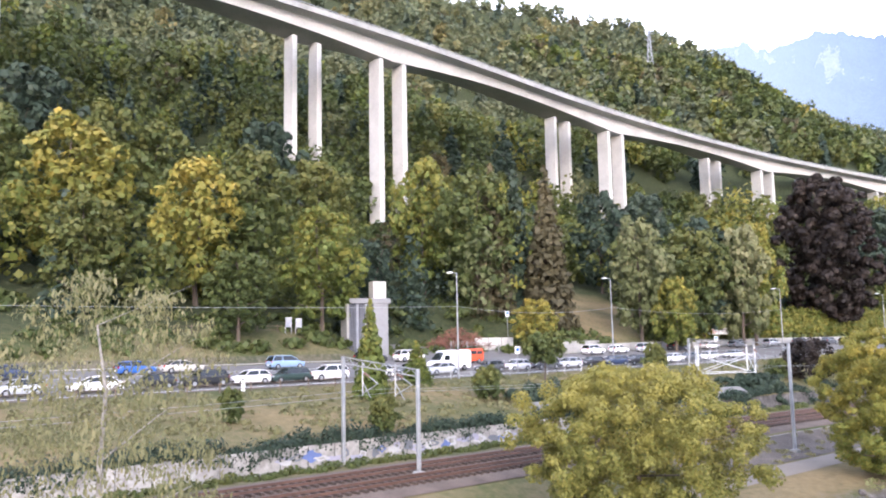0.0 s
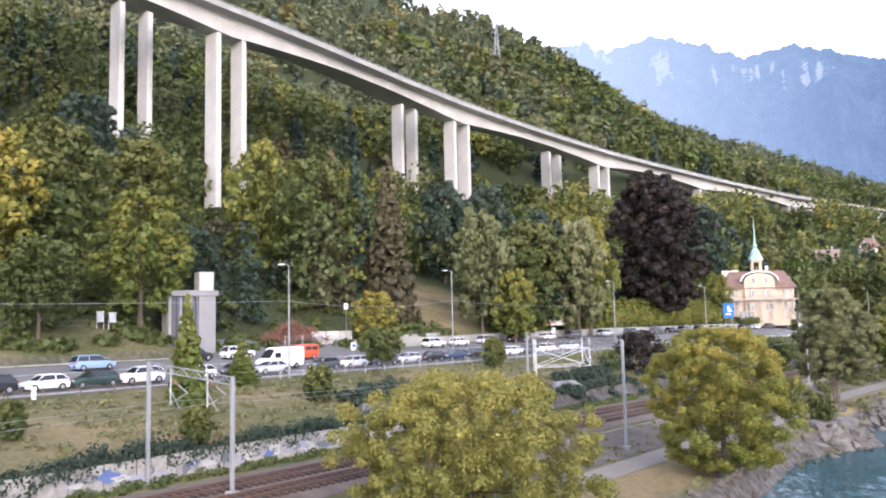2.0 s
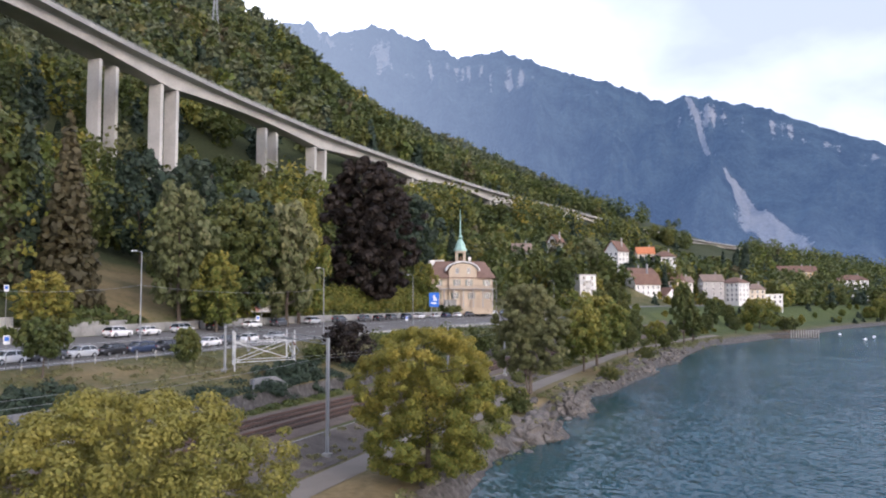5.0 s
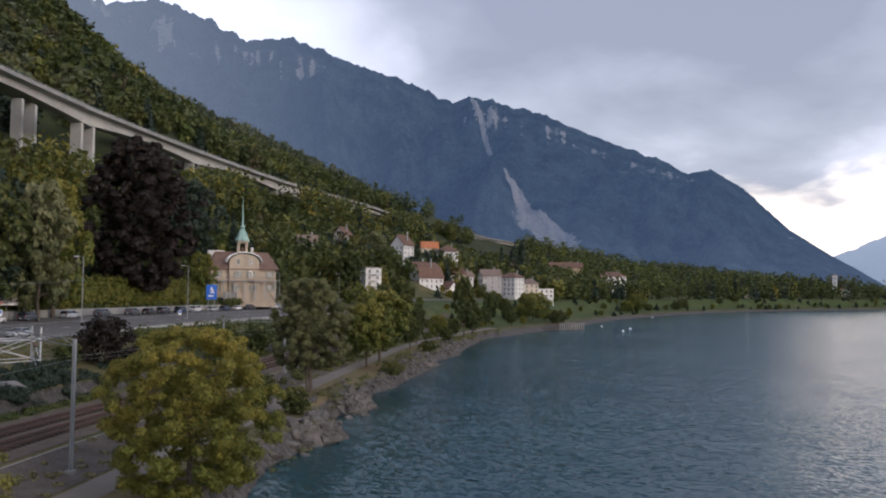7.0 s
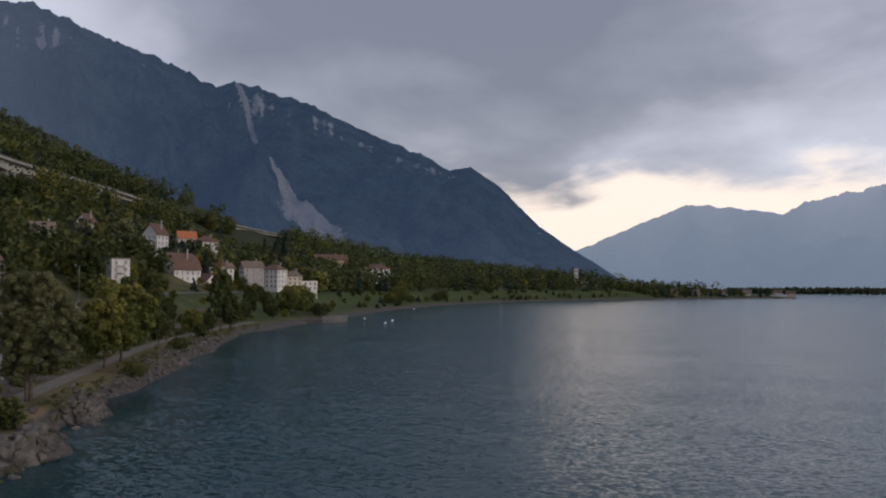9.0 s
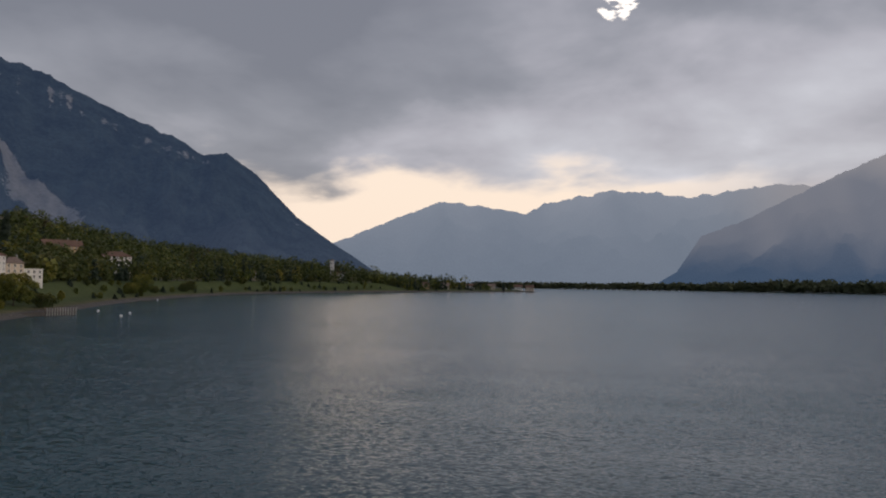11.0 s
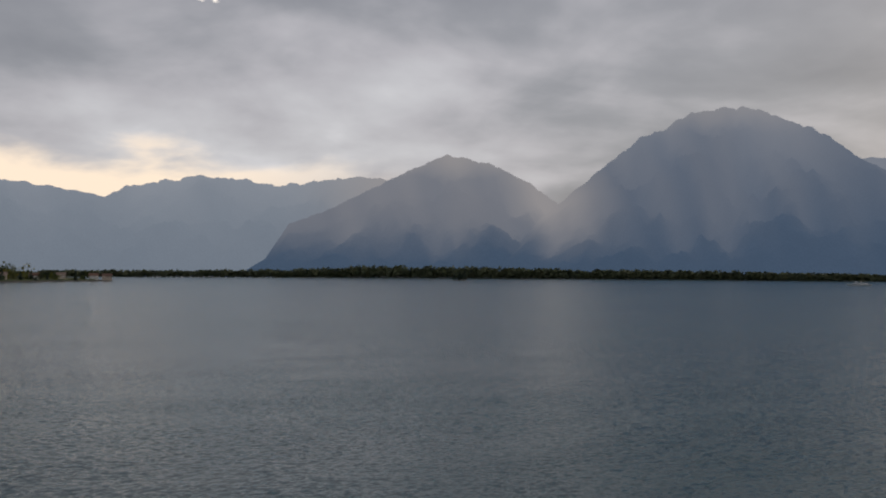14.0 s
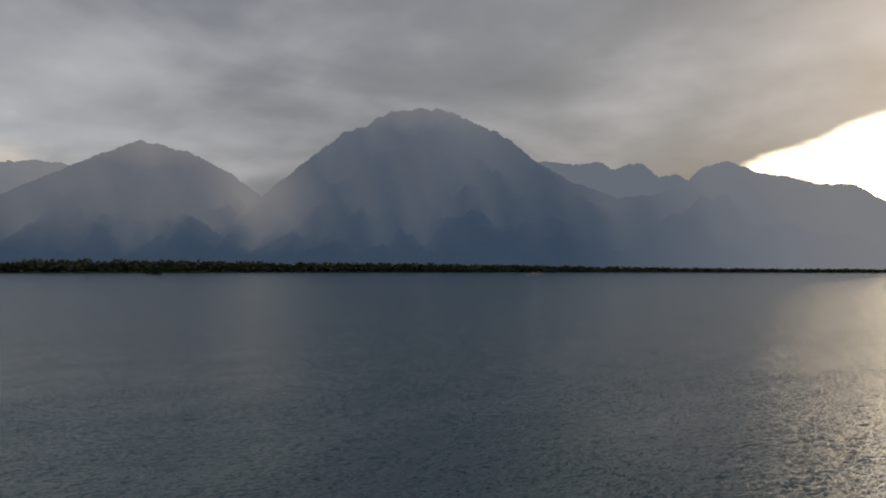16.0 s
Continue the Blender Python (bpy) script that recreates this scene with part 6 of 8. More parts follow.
house(356, 330, face_eye(356, 330, 20), 10, 8, 2, PLASTER_WHITE, TILE_GREY, "small white house with grey roof above the road", 2.6, 0, 0, 3, 2, 21)
house(232, 316, face_eye(232, 316, 10), 9.5, 8, 2, PLASTER_WHITE, TILE_GREY, "white house half hidden in the woods", 3.0, 0, 0, 3, 2, 34)
house(277, 345, face_eye(277, 345, -35), 6.5, 7, 3, PLASTER_WHITE, TILE_BROWN, "small brown-roofed chalet high in the woods", 3.4, 0, 0, 2, 2, 39, ridge_out=True, balcony=1)
house(667, 423, face_eye(667, 423, 20), 25, 13, 4, PLASTER_WHITE, TILE_BROWN, "long white villa with hipped brown roof by the park", 3.4, 7, 0, 7, 3, 23)
house(603, 433, face_eye(603, 433, 20), 27, 12, 3, PLASTER_OCHRE, TILE_BROWN, "long ochre house with brown roof behind trees", 4.0, 0, 0, 8, 3, 32)
house(640, 446, face_eye(640, 446, 20), 14, 12, 3, PLASTER_OCHRE, TILE_BROWN, "ochre house with brown roof behind trees", 4.0, 0, 0, 4, 3, 33)
house(946, 411, face_eye(946, 411), 5, 5, 2, PLASTER_CREAM, TILE_BROWN, "tiny cream pavilion by the far shore", 2.4, 2, 0, 2, 2, 18, chimneys=0)
for hx, hy, hz, hw, roof_, wall_ in ((1394, 204, 3.5, 15, TILE_BROWN, PLASTER_WHITE), (1432, 172, 4, 13, TILE_GREY, PLASTER_CREAM), (1484, 108, 2.2, 15, TILE_BROWN, PLASTER_CREAM), (1478, 128, 3.0, 14, TILE_BROWN, PLASTER_WHITE), (1346, 240, 4.5, 12, TILE_GREY, PLASTER_CREAM), (1312, 268, 5, 12, TILE_BROWN, PLASTER_OCHRE)):
    house(hx, hy, face_eye(hx, hy), hw, 9, 2, wall_, roof_, "low waterside house on the far headland", 3.2, 0, 0, 4, 2, hz, chimneys=0)


def church_tower(x, y, z, turn):
    root = thing("church_tower", x, y, z, turn)
    bm = bmesh.new()
    box(bm, 0, 0, 10, 6.0, 6.0, 24, 0.1)
    part("wall", bm, PLASTER_WHITE, root)
    bm = bmesh.new()
    box(bm, 0, 0, 22.3, 7.0, 7.0, 0.8, 0.1)
    part("cornice", bm, PLASTER_WHITE, root)
    bm = bmesh.new()
    tube(bm, (0, 0, 22.6), (0, 0, 25.0), 4.6, 0.4, 4)
    part("roof", bm, TILE_GREY, root)
    for i in (-1, 1):
        window_part(root, i * 1.3, -3.02, 19, 1.0, 3.0, 0)
    window_part(root, 0, -3.02, 12, 1.0, 1.8, 0)
    bm = bmesh.new()
    wall_block(bm, 12, 7, 4, 2.5, 0, 6)
    nave = part("nave", bm, PLASTER_WHITE, root)
    nave.matrix_local = pose(12, 2, 0)
    bm = bmesh.new()
    gable_roof(bm, 12, 7, 4, 2.6)
    r_ = part("nave_roof", bm, TILE_BROWN, root)
    r_.matrix_local = pose(12, 2, 0)
    return tagged(root, "white square church tower at the far shore", "church")


church_tower(1148, 376, 22, face_eye(1148, 376))


# ---- roadside: concrete lift tower with slatted gate, boxes, fences, walls ----
def lift_tower(x, y, z, turn):
    root = thing("lift_tower", x, y, z, turn)
    bm = bmesh.new()
    box(bm, 1.75, 0, 1.8, 2.3, 3.0, 10.0, 0.05)
    part("shaft", bm, TOWER_CONCRETE, root, "pale concrete shaft")
    bm = bmesh.new()
    box(bm, 1.9, 0.3, 8.0, 2.0, 2.0, 2.9, 0.04)
    part("cap", bm, CONCRETE, root, "white upper housing")
    bm = bmesh.new()
    box(bm, 0.0, -0.1, 6.55, 6.4, 3.2, 0.75, 0.05)
    part("lintel", bm, TOWER_CONCRETE, root)
    bm = bmesh.new()
    box(bm, -1.2, 0.9, 1.8, 3.6, 0.3, 9.0)
    part("recess", bm, STEEL_DARK, root)
    for i in range(9):
        bm = bmesh.new()
        box(bm, -2.9 + i * 0.42, -1.2 + (0.12 if i % 2 else 0), 1.75, 0.34, 0.12, 9.0, 0.02)
        part("slat", bm, STEEL_GREY if i in (3, 6) else STEEL_DARK, root)
    bm = bmesh.new()
    box(bm, -3.15, 0, 1.8, 0.35, 2.8, 9.0, 0.03)
    part("side_wall", bm, CONCRETE_DARK, root)
    return tagged(root, "pale concrete lift tower with dark slatted steel gate", "tower")


lift_tower(-12.4, 114.0, 13.2, face_eye(-12.4, 114.0, 14))


def cabinet(x, y, turn, label):
    root = thing("electric_cabinet", x, y, ground_z(x, y), turn)
    bm = bmesh.new()
    box(bm, 0, 0, 1.5, 0.85, 0.5, 1.3, 0.03)
    part("body", bm, STEEL_GREY, root)
    bm = bmesh.new()
    box(bm, 0, 0, 2.18, 0.95, 0.62, 0.07, 0.01)
    part("lid", bm, GALV, root)
    for sx in (-0.4, 0.4):
        bm = bmesh.new()
        box(bm, sx, 0, 0.4, 0.09, 0.09, 1.1)
        part("leg", bm, GALV, root)
    return tagged(root, label, "electric cabinet", "cabinets on the bank")


cabinet(-22.5, 108.5, 20, "pale grey electric cabinet on legs on the bank")
cabinet(-21.2, 109.0, 20, "pale grey electric cabinet on legs on the bank")


def mesh_fence(name, s0, s1, w, h, label, gap=2.5, bars=9, material=None):
    """Posts and rails along the road."""
    mt = material or GALV
    x0, y0 = map(float, at(s0, w))
    root = thing(name, x0, y0, 0)
    n = max(1, int((s1 - s0) / gap))
    pts = [(*map(float, at(q, w)), float(height(q, w))) for q in np.linspace(s0, s1, n + 1)]
    for x, y, z in pts:
        bm = bmesh.new()
        box(bm, x - x0, y - y0, z + h / 2 - 0.1, 0.09, 0.09, h + 0.2)
        part("post", bm, mt, root)
    for a, b in zip(pts, pts[1:]):
        for k in range(bars):
            zz = h * (k + 0.6) / bars
            bm = bmesh.new()
            bar(bm, (a[0] - x0, a[1] - y0, a[2] + zz), (b[0] - x0, b[1] - y0, b[2] + zz), 0.05 if bars < 4 else 0.02)
            part("rail", bm, mt, root)
    return tagged(root, label, "fence")


mesh_fence("railing", -20, 30, 46.3, 0.95, "low weathered timber railing at the road edge", 3.0, 2, WOOD_DARK)
mesh_fence("railing", 30, 110, 46.3, 0.95, "low galvanised railing at the road edge", 3.0, 2)
mesh_fence("railing", 110, 200, 46.3, 0.9, "low galvanised railing at the road edge", 3.5, 2)
mesh_fence("mesh_fence", 54, 66, 69.0, 2.0, "grey mesh fence round the brushwood heap", 3.0, 10)
mesh_fence("railing", 14, 32, 74.0, 1.0, "brown timber railing on the bank path", 2.6, 2, WOOD_DARK)

bm = bmesh.new()
x_, y_ = map(float, at(10.6, 46.6))
box(bm, 0, 0, 0.45, 0.34, 0.34, 1.1, 0.05)
tagged(part("marker_post", bm, SIGN_WHITE, None), "white square marker post at the road edge", "post").matrix_world = pose(x_, y_, float(height(10.6, 46.6)), 0, 0, 35)


def block_wall(name, s0, s1, w, h, thick, material, label, seg=2.4, lift=0.0, piece="panel"):
    """A retaining wall of separate panels with open joints, along the shore line."""
    x0, y0 = map(float, at(s0, w))
    root = thing(name, x0, y0, 0)
    n = int((s1 - s0) / seg)
    for i in range(n):
        q = s0 + (i + 0.5) * seg
        x, y = map(float, at(q, w))
        z = float(height(q, w - 0.8)) + lift
        bm = bmesh.new()
        box(bm, 0, 0, h / 2 - 0.4, seg - 0.05, thick, h + 0.8, 0.03)
        p = part(piece, bm, material, root)
        p.matrix_local = pose(x - x0, y - y0, z, 0, 0, math.degrees(heading(q)))
    return tagged(root, label, "wall", kind="structure")


graffiti_wall = block_wall("retaining_wall", -40, 42, 30.6, 1.8, 0.5, WALL_CONCRETE, "pale concrete retaining wall with graffiti beside the tracks")
block_wall("roadside_wall", 68, 216, 67.4, 1.5, 0.4, CONCRETE_DARK, "weathered grey roadside wall below the woods", 3.0)
block_wall("roadside_wall", -60, 36, 67.4, 0.22, 0.35, CONCRETE_DARK, "low weathered kerb wall below the bank", 3.0)


def spray(s, z, w, h, colour, seed):
    """A flat painted patch on the wall: an uneven rounded outline, ring or drips."""
    rng = np.random.default_rng(seed)
    bm = bmesh.new()
    k = 22
    rr = 1 + 0.22 * np.sin(np.arange(k) * rng.integers(2, 5) * 6.283 / k + rng.random() * 6) + 0.08 * rng.normal(size=k)
    vs = [bm.verts.new((math.cos(i * 6.283 / k) * w / 2 * rr[i], 0, math.sin(i * 6.283 / k) * h / 2 * rr[i])) for i in range(k)]
    inner = [bm.verts.new((v.co.x * 0.5, 0, v.co.z * 0.5)) for v in vs]
    for i in range(k):
        bm.faces.new((vs[i], vs[(i + 1) % k], inner[(i + 1) % k], inner[i]))
    if seed % 2:
        bm.faces.new(inner)
    x, y = map(float, at(s, 30.6 - 0.262))
    ob = part("graffiti", bm, SPRAY[colour], graffiti_wall)
    ob.matrix_local = graffiti_wall.matrix_world.inverted() @ pose(x, y, float(height(s, 29.8)) + z, 0, 0, math.degrees(heading(s)))


rng_ = np.random.default_rng(5)
for i, s_ in enumerate(np.arange(5.5, 33, 0.95)):
    spray(s_ + rng_.uniform(-0.4, 0.4), rng_.uniform(0.5, 1.0), rng_.uniform(0.5, 1.7), rng_.uniform(0.35, 0.9), ("lilac", "white", "grey", "blue", "white", "lilac", "grey")[i % 7], i)


def ivy(name, spots, label, seed, leaf=None, size=0.13):
    """Trailing growth: spots of x, y, z, radius, height, count."""
    rng = np.random.default_rng(seed)
    q = [leaf_cloud(rng, [(0, 0, 0, r, r, h)], n, size, 0.25, 0.2) + np.array([x, y, z]) for x, y, z, r, h, n in spots]
    return tagged(new(name, cloud_mesh(name, np.concatenate(q), leaf or LEAF_DARK)), label, "plants", kind="stuff")


rng_ = np.random.default_rng(8)
ivy("ivy", [(*map(float, at(s_, 30.9)), 6.1 + rng_.uniform(-0.6, 0.5) - 0.5 * max(0.0, math.sin(s_ * 0.45)), rng_.uniform(0.7, 1.3), rng_.uniform(0.5, 1.2), 240) for s_ in np.arange(-38, 44, 0.6)] + [(*map(float, at(s_, w_)), float(height(s_, w_)) + 0.2, rng_.uniform(0.8, 1.5), rng_.uniform(0.3, 0.8), 220) for s_, w_ in zip(rng_.uniform(42, 100, 95), rng_.uniform(30.2, 34.0, 95))], "dark green ivy and brambles hanging over the wall", 41, None, 0.11)
ivy("weeds", [(*map(float, at(s_, 28.6 + rng_.uniform(-0.6, 1.2))), 4.3, rng_.uniform(0.5, 1.0), rng_.uniform(0.25, 0.6), 120) for s_ in np.arange(-38, 84, 0.9)], "green weeds between wall and track", 42, LEAF_GREEN, 0.12)
ivy("grass_tufts", [(*map(float, at(s_, w_)), float(height(s_, w_)) + 0.05, rng_.uniform(0.4, 1.1), rng_.uniform(0.15, 0.4), 44) for s_, w_ in zip(rng_.uniform(-45, 150, 900), rng_.uniform(32, 46, 900))], "dry straw and green grass tufts on the bank", 43, LEAF_BIRCH, 0.14)
ivy("bank_brambles", [(*map(float, at(s_, w_)), float(height(s_, w_)) + 0.2, rng_.uniform(0.8, 2.2), rng_.uniform(0.4, 1.2), 75) for s_, w_ in zip(rng_.uniform(-80, 260, 900), 69 + 34 * rng_.random(900) ** 1.6) if math.hypot(at(s_, w_)[0] - 29, (at(s_, w_)[1] - 166) * 0.55) > 11], "low brambles and undergrowth on the wooded bank", 44, LEAF_GREEN, 0.34)

# brushwood heap
rng_ = np.random.default_rng(9)
bm = bmesh.new()
for i in range(420):
    a_ = rng_.random() * 6.28
    r_ = rng_.random() ** 0.6
    x_, y_ = math.cos(a_) * 6.0 * r_, math.sin(a_) * 3.2 * r_
    z_ = 3.0 * (1 - r_ ** 1.6) * rng_.random() + 0.1
    d_ = Vector((rng_.normal(), rng_.normal(), rng_.normal() * 0.5)).normalized() * rng_.uniform(0.5, 1.5)
    bar(bm, Vector((x_, y_, z_)) - d_, Vector((x_, y_, z_)) + d_, rng_.uniform(0.05, 0.12))
heap_ = part("brush_pile", bm, BRUSH, None)
sx_, sy_ = map(float, at(58.5, 73.0))
heap_.matrix_world = pose(sx_, sy_, ground_z(sx_, sy_) + 0.2, 0, 0, 38)
tagged(heap_, "heap of red-brown brushwood behind the fence", "brushwood")


def blue_sign(x, y, turn):
    z = ground_z(x, y)
    root = thing("road_sign", x, y, z, turn)
    bm = bmesh.new()
    for sx in (-0.7, 0.7):
        tube(bm, (sx, 0.1, -0.3), (sx, 0.1, 7.2), 0.07, sides=8)
    part("post", bm, GALV, root)
    bm = bmesh.new()
    box(bm, 0, 0, 6.4, 2.5, 0.08, 3.6, 0.03)
    part("panel", bm, SIGN_BLUE, root)
    bm = bmesh.new()
    for ox, oz, sx, sz in ((0, 0.7, 0.5, 0.9), (0.25, -0.1, 1.0, 0.35), (-0.1, -0.9, 1.3, 0.35), (0.3, 0.35, 0.35, 0.7)):
        box(bm, ox, -0.055, 6.4 + oz, sx, 0.02, sz)
    part("symbol", bm, SIGN_WHITE, root, "white symbol bars")
    return tagged(root, "large blue road sign with white symbol on posts", "road sign")


blue_sign(108.0, 186.5, face_eye(108, 186.5))


def billboard(s, w, label):
    x, y = map(float, at(s, w))
    root = thing("billboard", x, y, float(height(s, w)), face_eye(x, y, -15))
    for i in range(3):
        bm = bmesh.new()
        box(bm, -2.9 + i * 2.9, 0, 1.9, 2.75, 0.10, 1.35, 0.02)
        p = part("poster", bm, SIGN_WHITE, root)
        bm = bmesh.new()
        for oz, wd, ox in ((0.25, 1.6, -0.2), (-0.1, 2.0, 0.1), (-0.4, 1.0, 0.3)):
            box(bm, -2.9 + i * 2.9 + ox, -0.06, 1.9 + oz, wd, 0.02, 0.16)
        part("print", bm, SIGN_RED if i < 2 else PLASTER_GREY, p)
    bm = bmesh.new()
    for i in range(4):
        box(bm, -4.3 + i * 2.87, 0.12, 1.0, 0.1, 0.1, 3.2)
    part("frame", bm, GALV, root)
    return tagged(root, label, "billboard")


billboard(124, 68.6, "row of pale posters on a low frame above the wall")

# posts and traffic signs by the road
for s_, w_, h_ in ((108.5, 56.5, 3.2), (47.5, 47.2, 3.4), (66.0, 70.2, 6.5), (150.0, 47.3, 3.0)):
    x_, y_ = map(float, at(s_, w_))
    r_ = thing("traffic_sign", x_, y_, float(height(s_, w_)), face_eye(x_, y_))
    bm = bmesh.new()
    tube(bm, (0, 0, -0.3), (0, 0, h_), 0.05, sides=8)
    part("post", bm, GALV, r_)
    bm = bmesh.new()
    box(bm, 0, -0.07, h_ - 0.45, 0.62, 0.03, 0.9, 0.01)
    part("plate", bm, SIGN_WHITE, r_)
    bm = bmesh.new()
    box(bm, 0, -0.09, h_ - 0.35, 0.42, 0.012, 0.42)
    part("symbol", bm, SIGN_BLUE, r_)
    tagged(r_, "small traffic sign on a grey post", "traffic sign", "roadside signs")

# ---- signal frame, ivy-grown culvert heads, walls by the lift tower, orange van ----
def signal_frame():
    """A low bridge of white steel posts with crossed braces beside the tracks."""
    foot = [(70.0, 37.0), (74.0, 40.0), (78.5, 33.5), (82.0, 36.5)]
    x0, y0 = map(float, at(70.0, 37.0))
    z0 = float(height(70.0, 37.0))
    root = thing("signal_frame", x0, y0, z0)
    pts = [Vector((*map(float, at(s, w)), float(height(s, w)))) - Vector((x0, y0, z0)) for s, w in foot]
    top = 12.6 - z0
    for p in pts:
        bm = bmesh.new()
        bar(bm, p - Vector((0, 0, 0.4)), Vector((p.x, p.y, top)), 0.16)
        part("post", bm, FRAME_STEEL, root)
    for i, j in ((0, 1), (2, 3), (0, 2), (1, 3)):
        a, b = pts[i], pts[j]
        bm = bmesh.new()
        for k in (0.72, 0.22):
            bar(bm, (a.x, a.y, top * k), (b.x, b.y, top * k), 0.09)
        part("beam", bm, FRAME_STEEL, root)
        bm = bmesh.new()
        bar(bm, (a.x, a.y, top * 0.22), (b.x, b.y, top * 0.72), 0.07)
        bar(bm, (a.x, a.y, top * 0.72), (b.x, b.y, top * 0.22), 0.07)
        part("brace", bm, FRAME_STEEL, root)
    return tagged(root, "white steel signal frame with crossed braces beside the tracks", "signal frame")


signal_frame()


def culvert_head(s, w, length, high, label, seed):
    """Two sloping concrete wing walls with a capped head between them."""
    x0, y0 = map(float, at(s, w))
    z0 = float(height(s, w - 1.0))
    root = thing("culvert_head", x0, y0, z0, math.degrees(heading(s)))
    for sd in (-1, 1):
        bm = bmesh.new()
        prof = [(0, -0.6), (0, high), (1.2, high), (length, 0.5), (length, -0.6)]
        f0 = [bm.verts.new((sd * (1.6 + 0.55 * px), -0.35 * px, pz)) for px, pz in prof]
        f1 = [bm.verts.new((sd * (1.6 + 0.55 * px) + 0.3, -0.35 * px + 0.45, pz)) for px, pz in prof]
        for i in range(5):
            j = (i + 1) % 5
            bm.faces.new((f0[i], f1[i], f1[j], f0[j]))
        bm.faces.new(f0[::-1])
        bm.faces.new(f1)
        bmesh.ops.recalc_face_normals(bm, faces=bm.faces)
        part("wing_wall", bm, TOWER_CONCRETE, root)
    bm = bmesh.new()
    box(bm, 0, 0.3, high / 2 - 0.3, 3.6, 0.5, high + 0.6, 0.04)
    part("head_wall", bm, TOWER_CONCRETE, root)
    return tagged(root, label, "culvert")


culvert_head(37.0, 32.6, 3.6, 1.3, "weathered concrete culvert head hung with ivy", 1)
culvert_head(68.5, 32.0, 3.6, 1.4, "pale concrete wing walls beside the signal frame", 2)
rng_ = np.random.default_rng(61)
spots_ = []
for c_, w0_, n_, spread_ in ((37.5, 34.5, 26, 3.2), (41.5, 34.0, 12, 2.0), (75.0, 33.2, 34, 3.4), (80.0, 32.2, 18, 2.6)):
    for k_ in range(n_):
        s_, w_ = c_ + rng_.normal() * spread_ * 0.6, w0_ + rng_.normal() * 0.9
        spots_.append((*map(float, at(s_, w_)), float(height(s_, w_)) + rng_.uniform(0.2, 1.7), rng_.uniform(0.5, 1.0), rng_.uniform(0.3, 0.8), 220))
ivy("ivy", spots_, "dark ivy mounds over the culvert walls", 62, LEAF_DARK, 0.15)
block_wall("concrete_wall", 60, 68, 71.0, 2.2, 0.35, CONCRETE, "pale concrete wall beside the brushwood heap", 2.6)
block_wall("concrete_wall", 66, 90, 68.6, 1.3, 0.35, CONCRETE_DARK, "low grey concrete wall behind the car park", 3.0)
block_wall("track_kerb", 22, 140, 16.55, 0.35, 0.35, CONCRETE_DARK, "low concrete edging beside the railway", 3.0)
block_wall("shore_wall", 112, 236, 2.2, 0.7, 0.5, WALL_DARKSTONE, "low dark stone shore wall below the dry grass", 2.2, -0.2, "stone")


block_wall("roadside_parapet", 112, 262, 46.5, 0.8, 0.35, CONCRETE, "pale concrete parapet along the lakeside road", 3.0)
block_wall("garden_wall", 219, 252, 68.8, 4.2, 0.5, CONCRETE_DARK, "grey stone garden wall before the belfry building", 2.2)
block_wall("terrace_wall", 440, 480, 57.0, 4.6, 0.6, CONCRETE_DARK, "brown stone terrace wall below the villas", 2.5)
rng_ = np.random.default_rng(63)
ivy("weeds", [(*map(float, at(s_, w_)), float(height(s_, w_)) + 0.1, rng_.uniform(0.25, 0.7), rng_.uniform(0.12, 0.35), 40) for s_, w_ in zip(rng_.uniform(28, 140, 160), rng_.uniform(11.4, 16.2, 160))], "dry weeds scattered over the gravel slope", 64, LEAF_BIRCH, 0.10)
ivy("shrubs", [(*map(float, at(s_, 67.6 + rng_.uniform(-0.3, 0.3))), float(height(s_, 68.2)) + 0.9, 1.0, rng_.uniform(0.8, 1.7), 190) for s_ in np.arange(218, 247, 1.4)], "dark garden shrubs at the foot of the belfry building", 65, LEAF_GREEN, 0.2)


rng_ = np.random.default_rng(66)
ivy("bank_shrubs", [(*map(float, at(s_, w_)), float(height(s_, w_)) + 0.4, rng_.uniform(1.2, 2.8), rng_.uniform(0.8, 2.2), 130) for s_, w_ in zip(rng_.uniform(112, 300, 190), rng_.uniform(27.5, 44.5, 190))], "dense green shrubs on the slope below the road", 67, LEAF_GREEN, 0.27)
ivy("path_shrubs", [(*map(float, at(s_, w_)), float(height(s_, w_)) + 0.3, rng_.uniform(0.6, 1.4), rng_.uniform(0.5, 1.3), 90) for s_, w_ in zip(rng_.uniform(100, 330, 110), rng_.uniform(11.8, 16.0, 110))], "low shrubs between footpath and railway", 68, LEAF_GREEN, 0.18)
ivy("shore_weeds", [(*map(float, at(s_, w_)), float(height(s_, w_)) + 0.15, rng_.uniform(0.5, 1.4), rng_.uniform(0.3, 0.9), 80) for s_, w_ in zip(rng_.uniform(40, 320, 150), rng_.uniform(1.6, 5.5, 150))], "dry and green weeds along the rocky shore edge", 69, LEAF_WILLOW, 0.13)


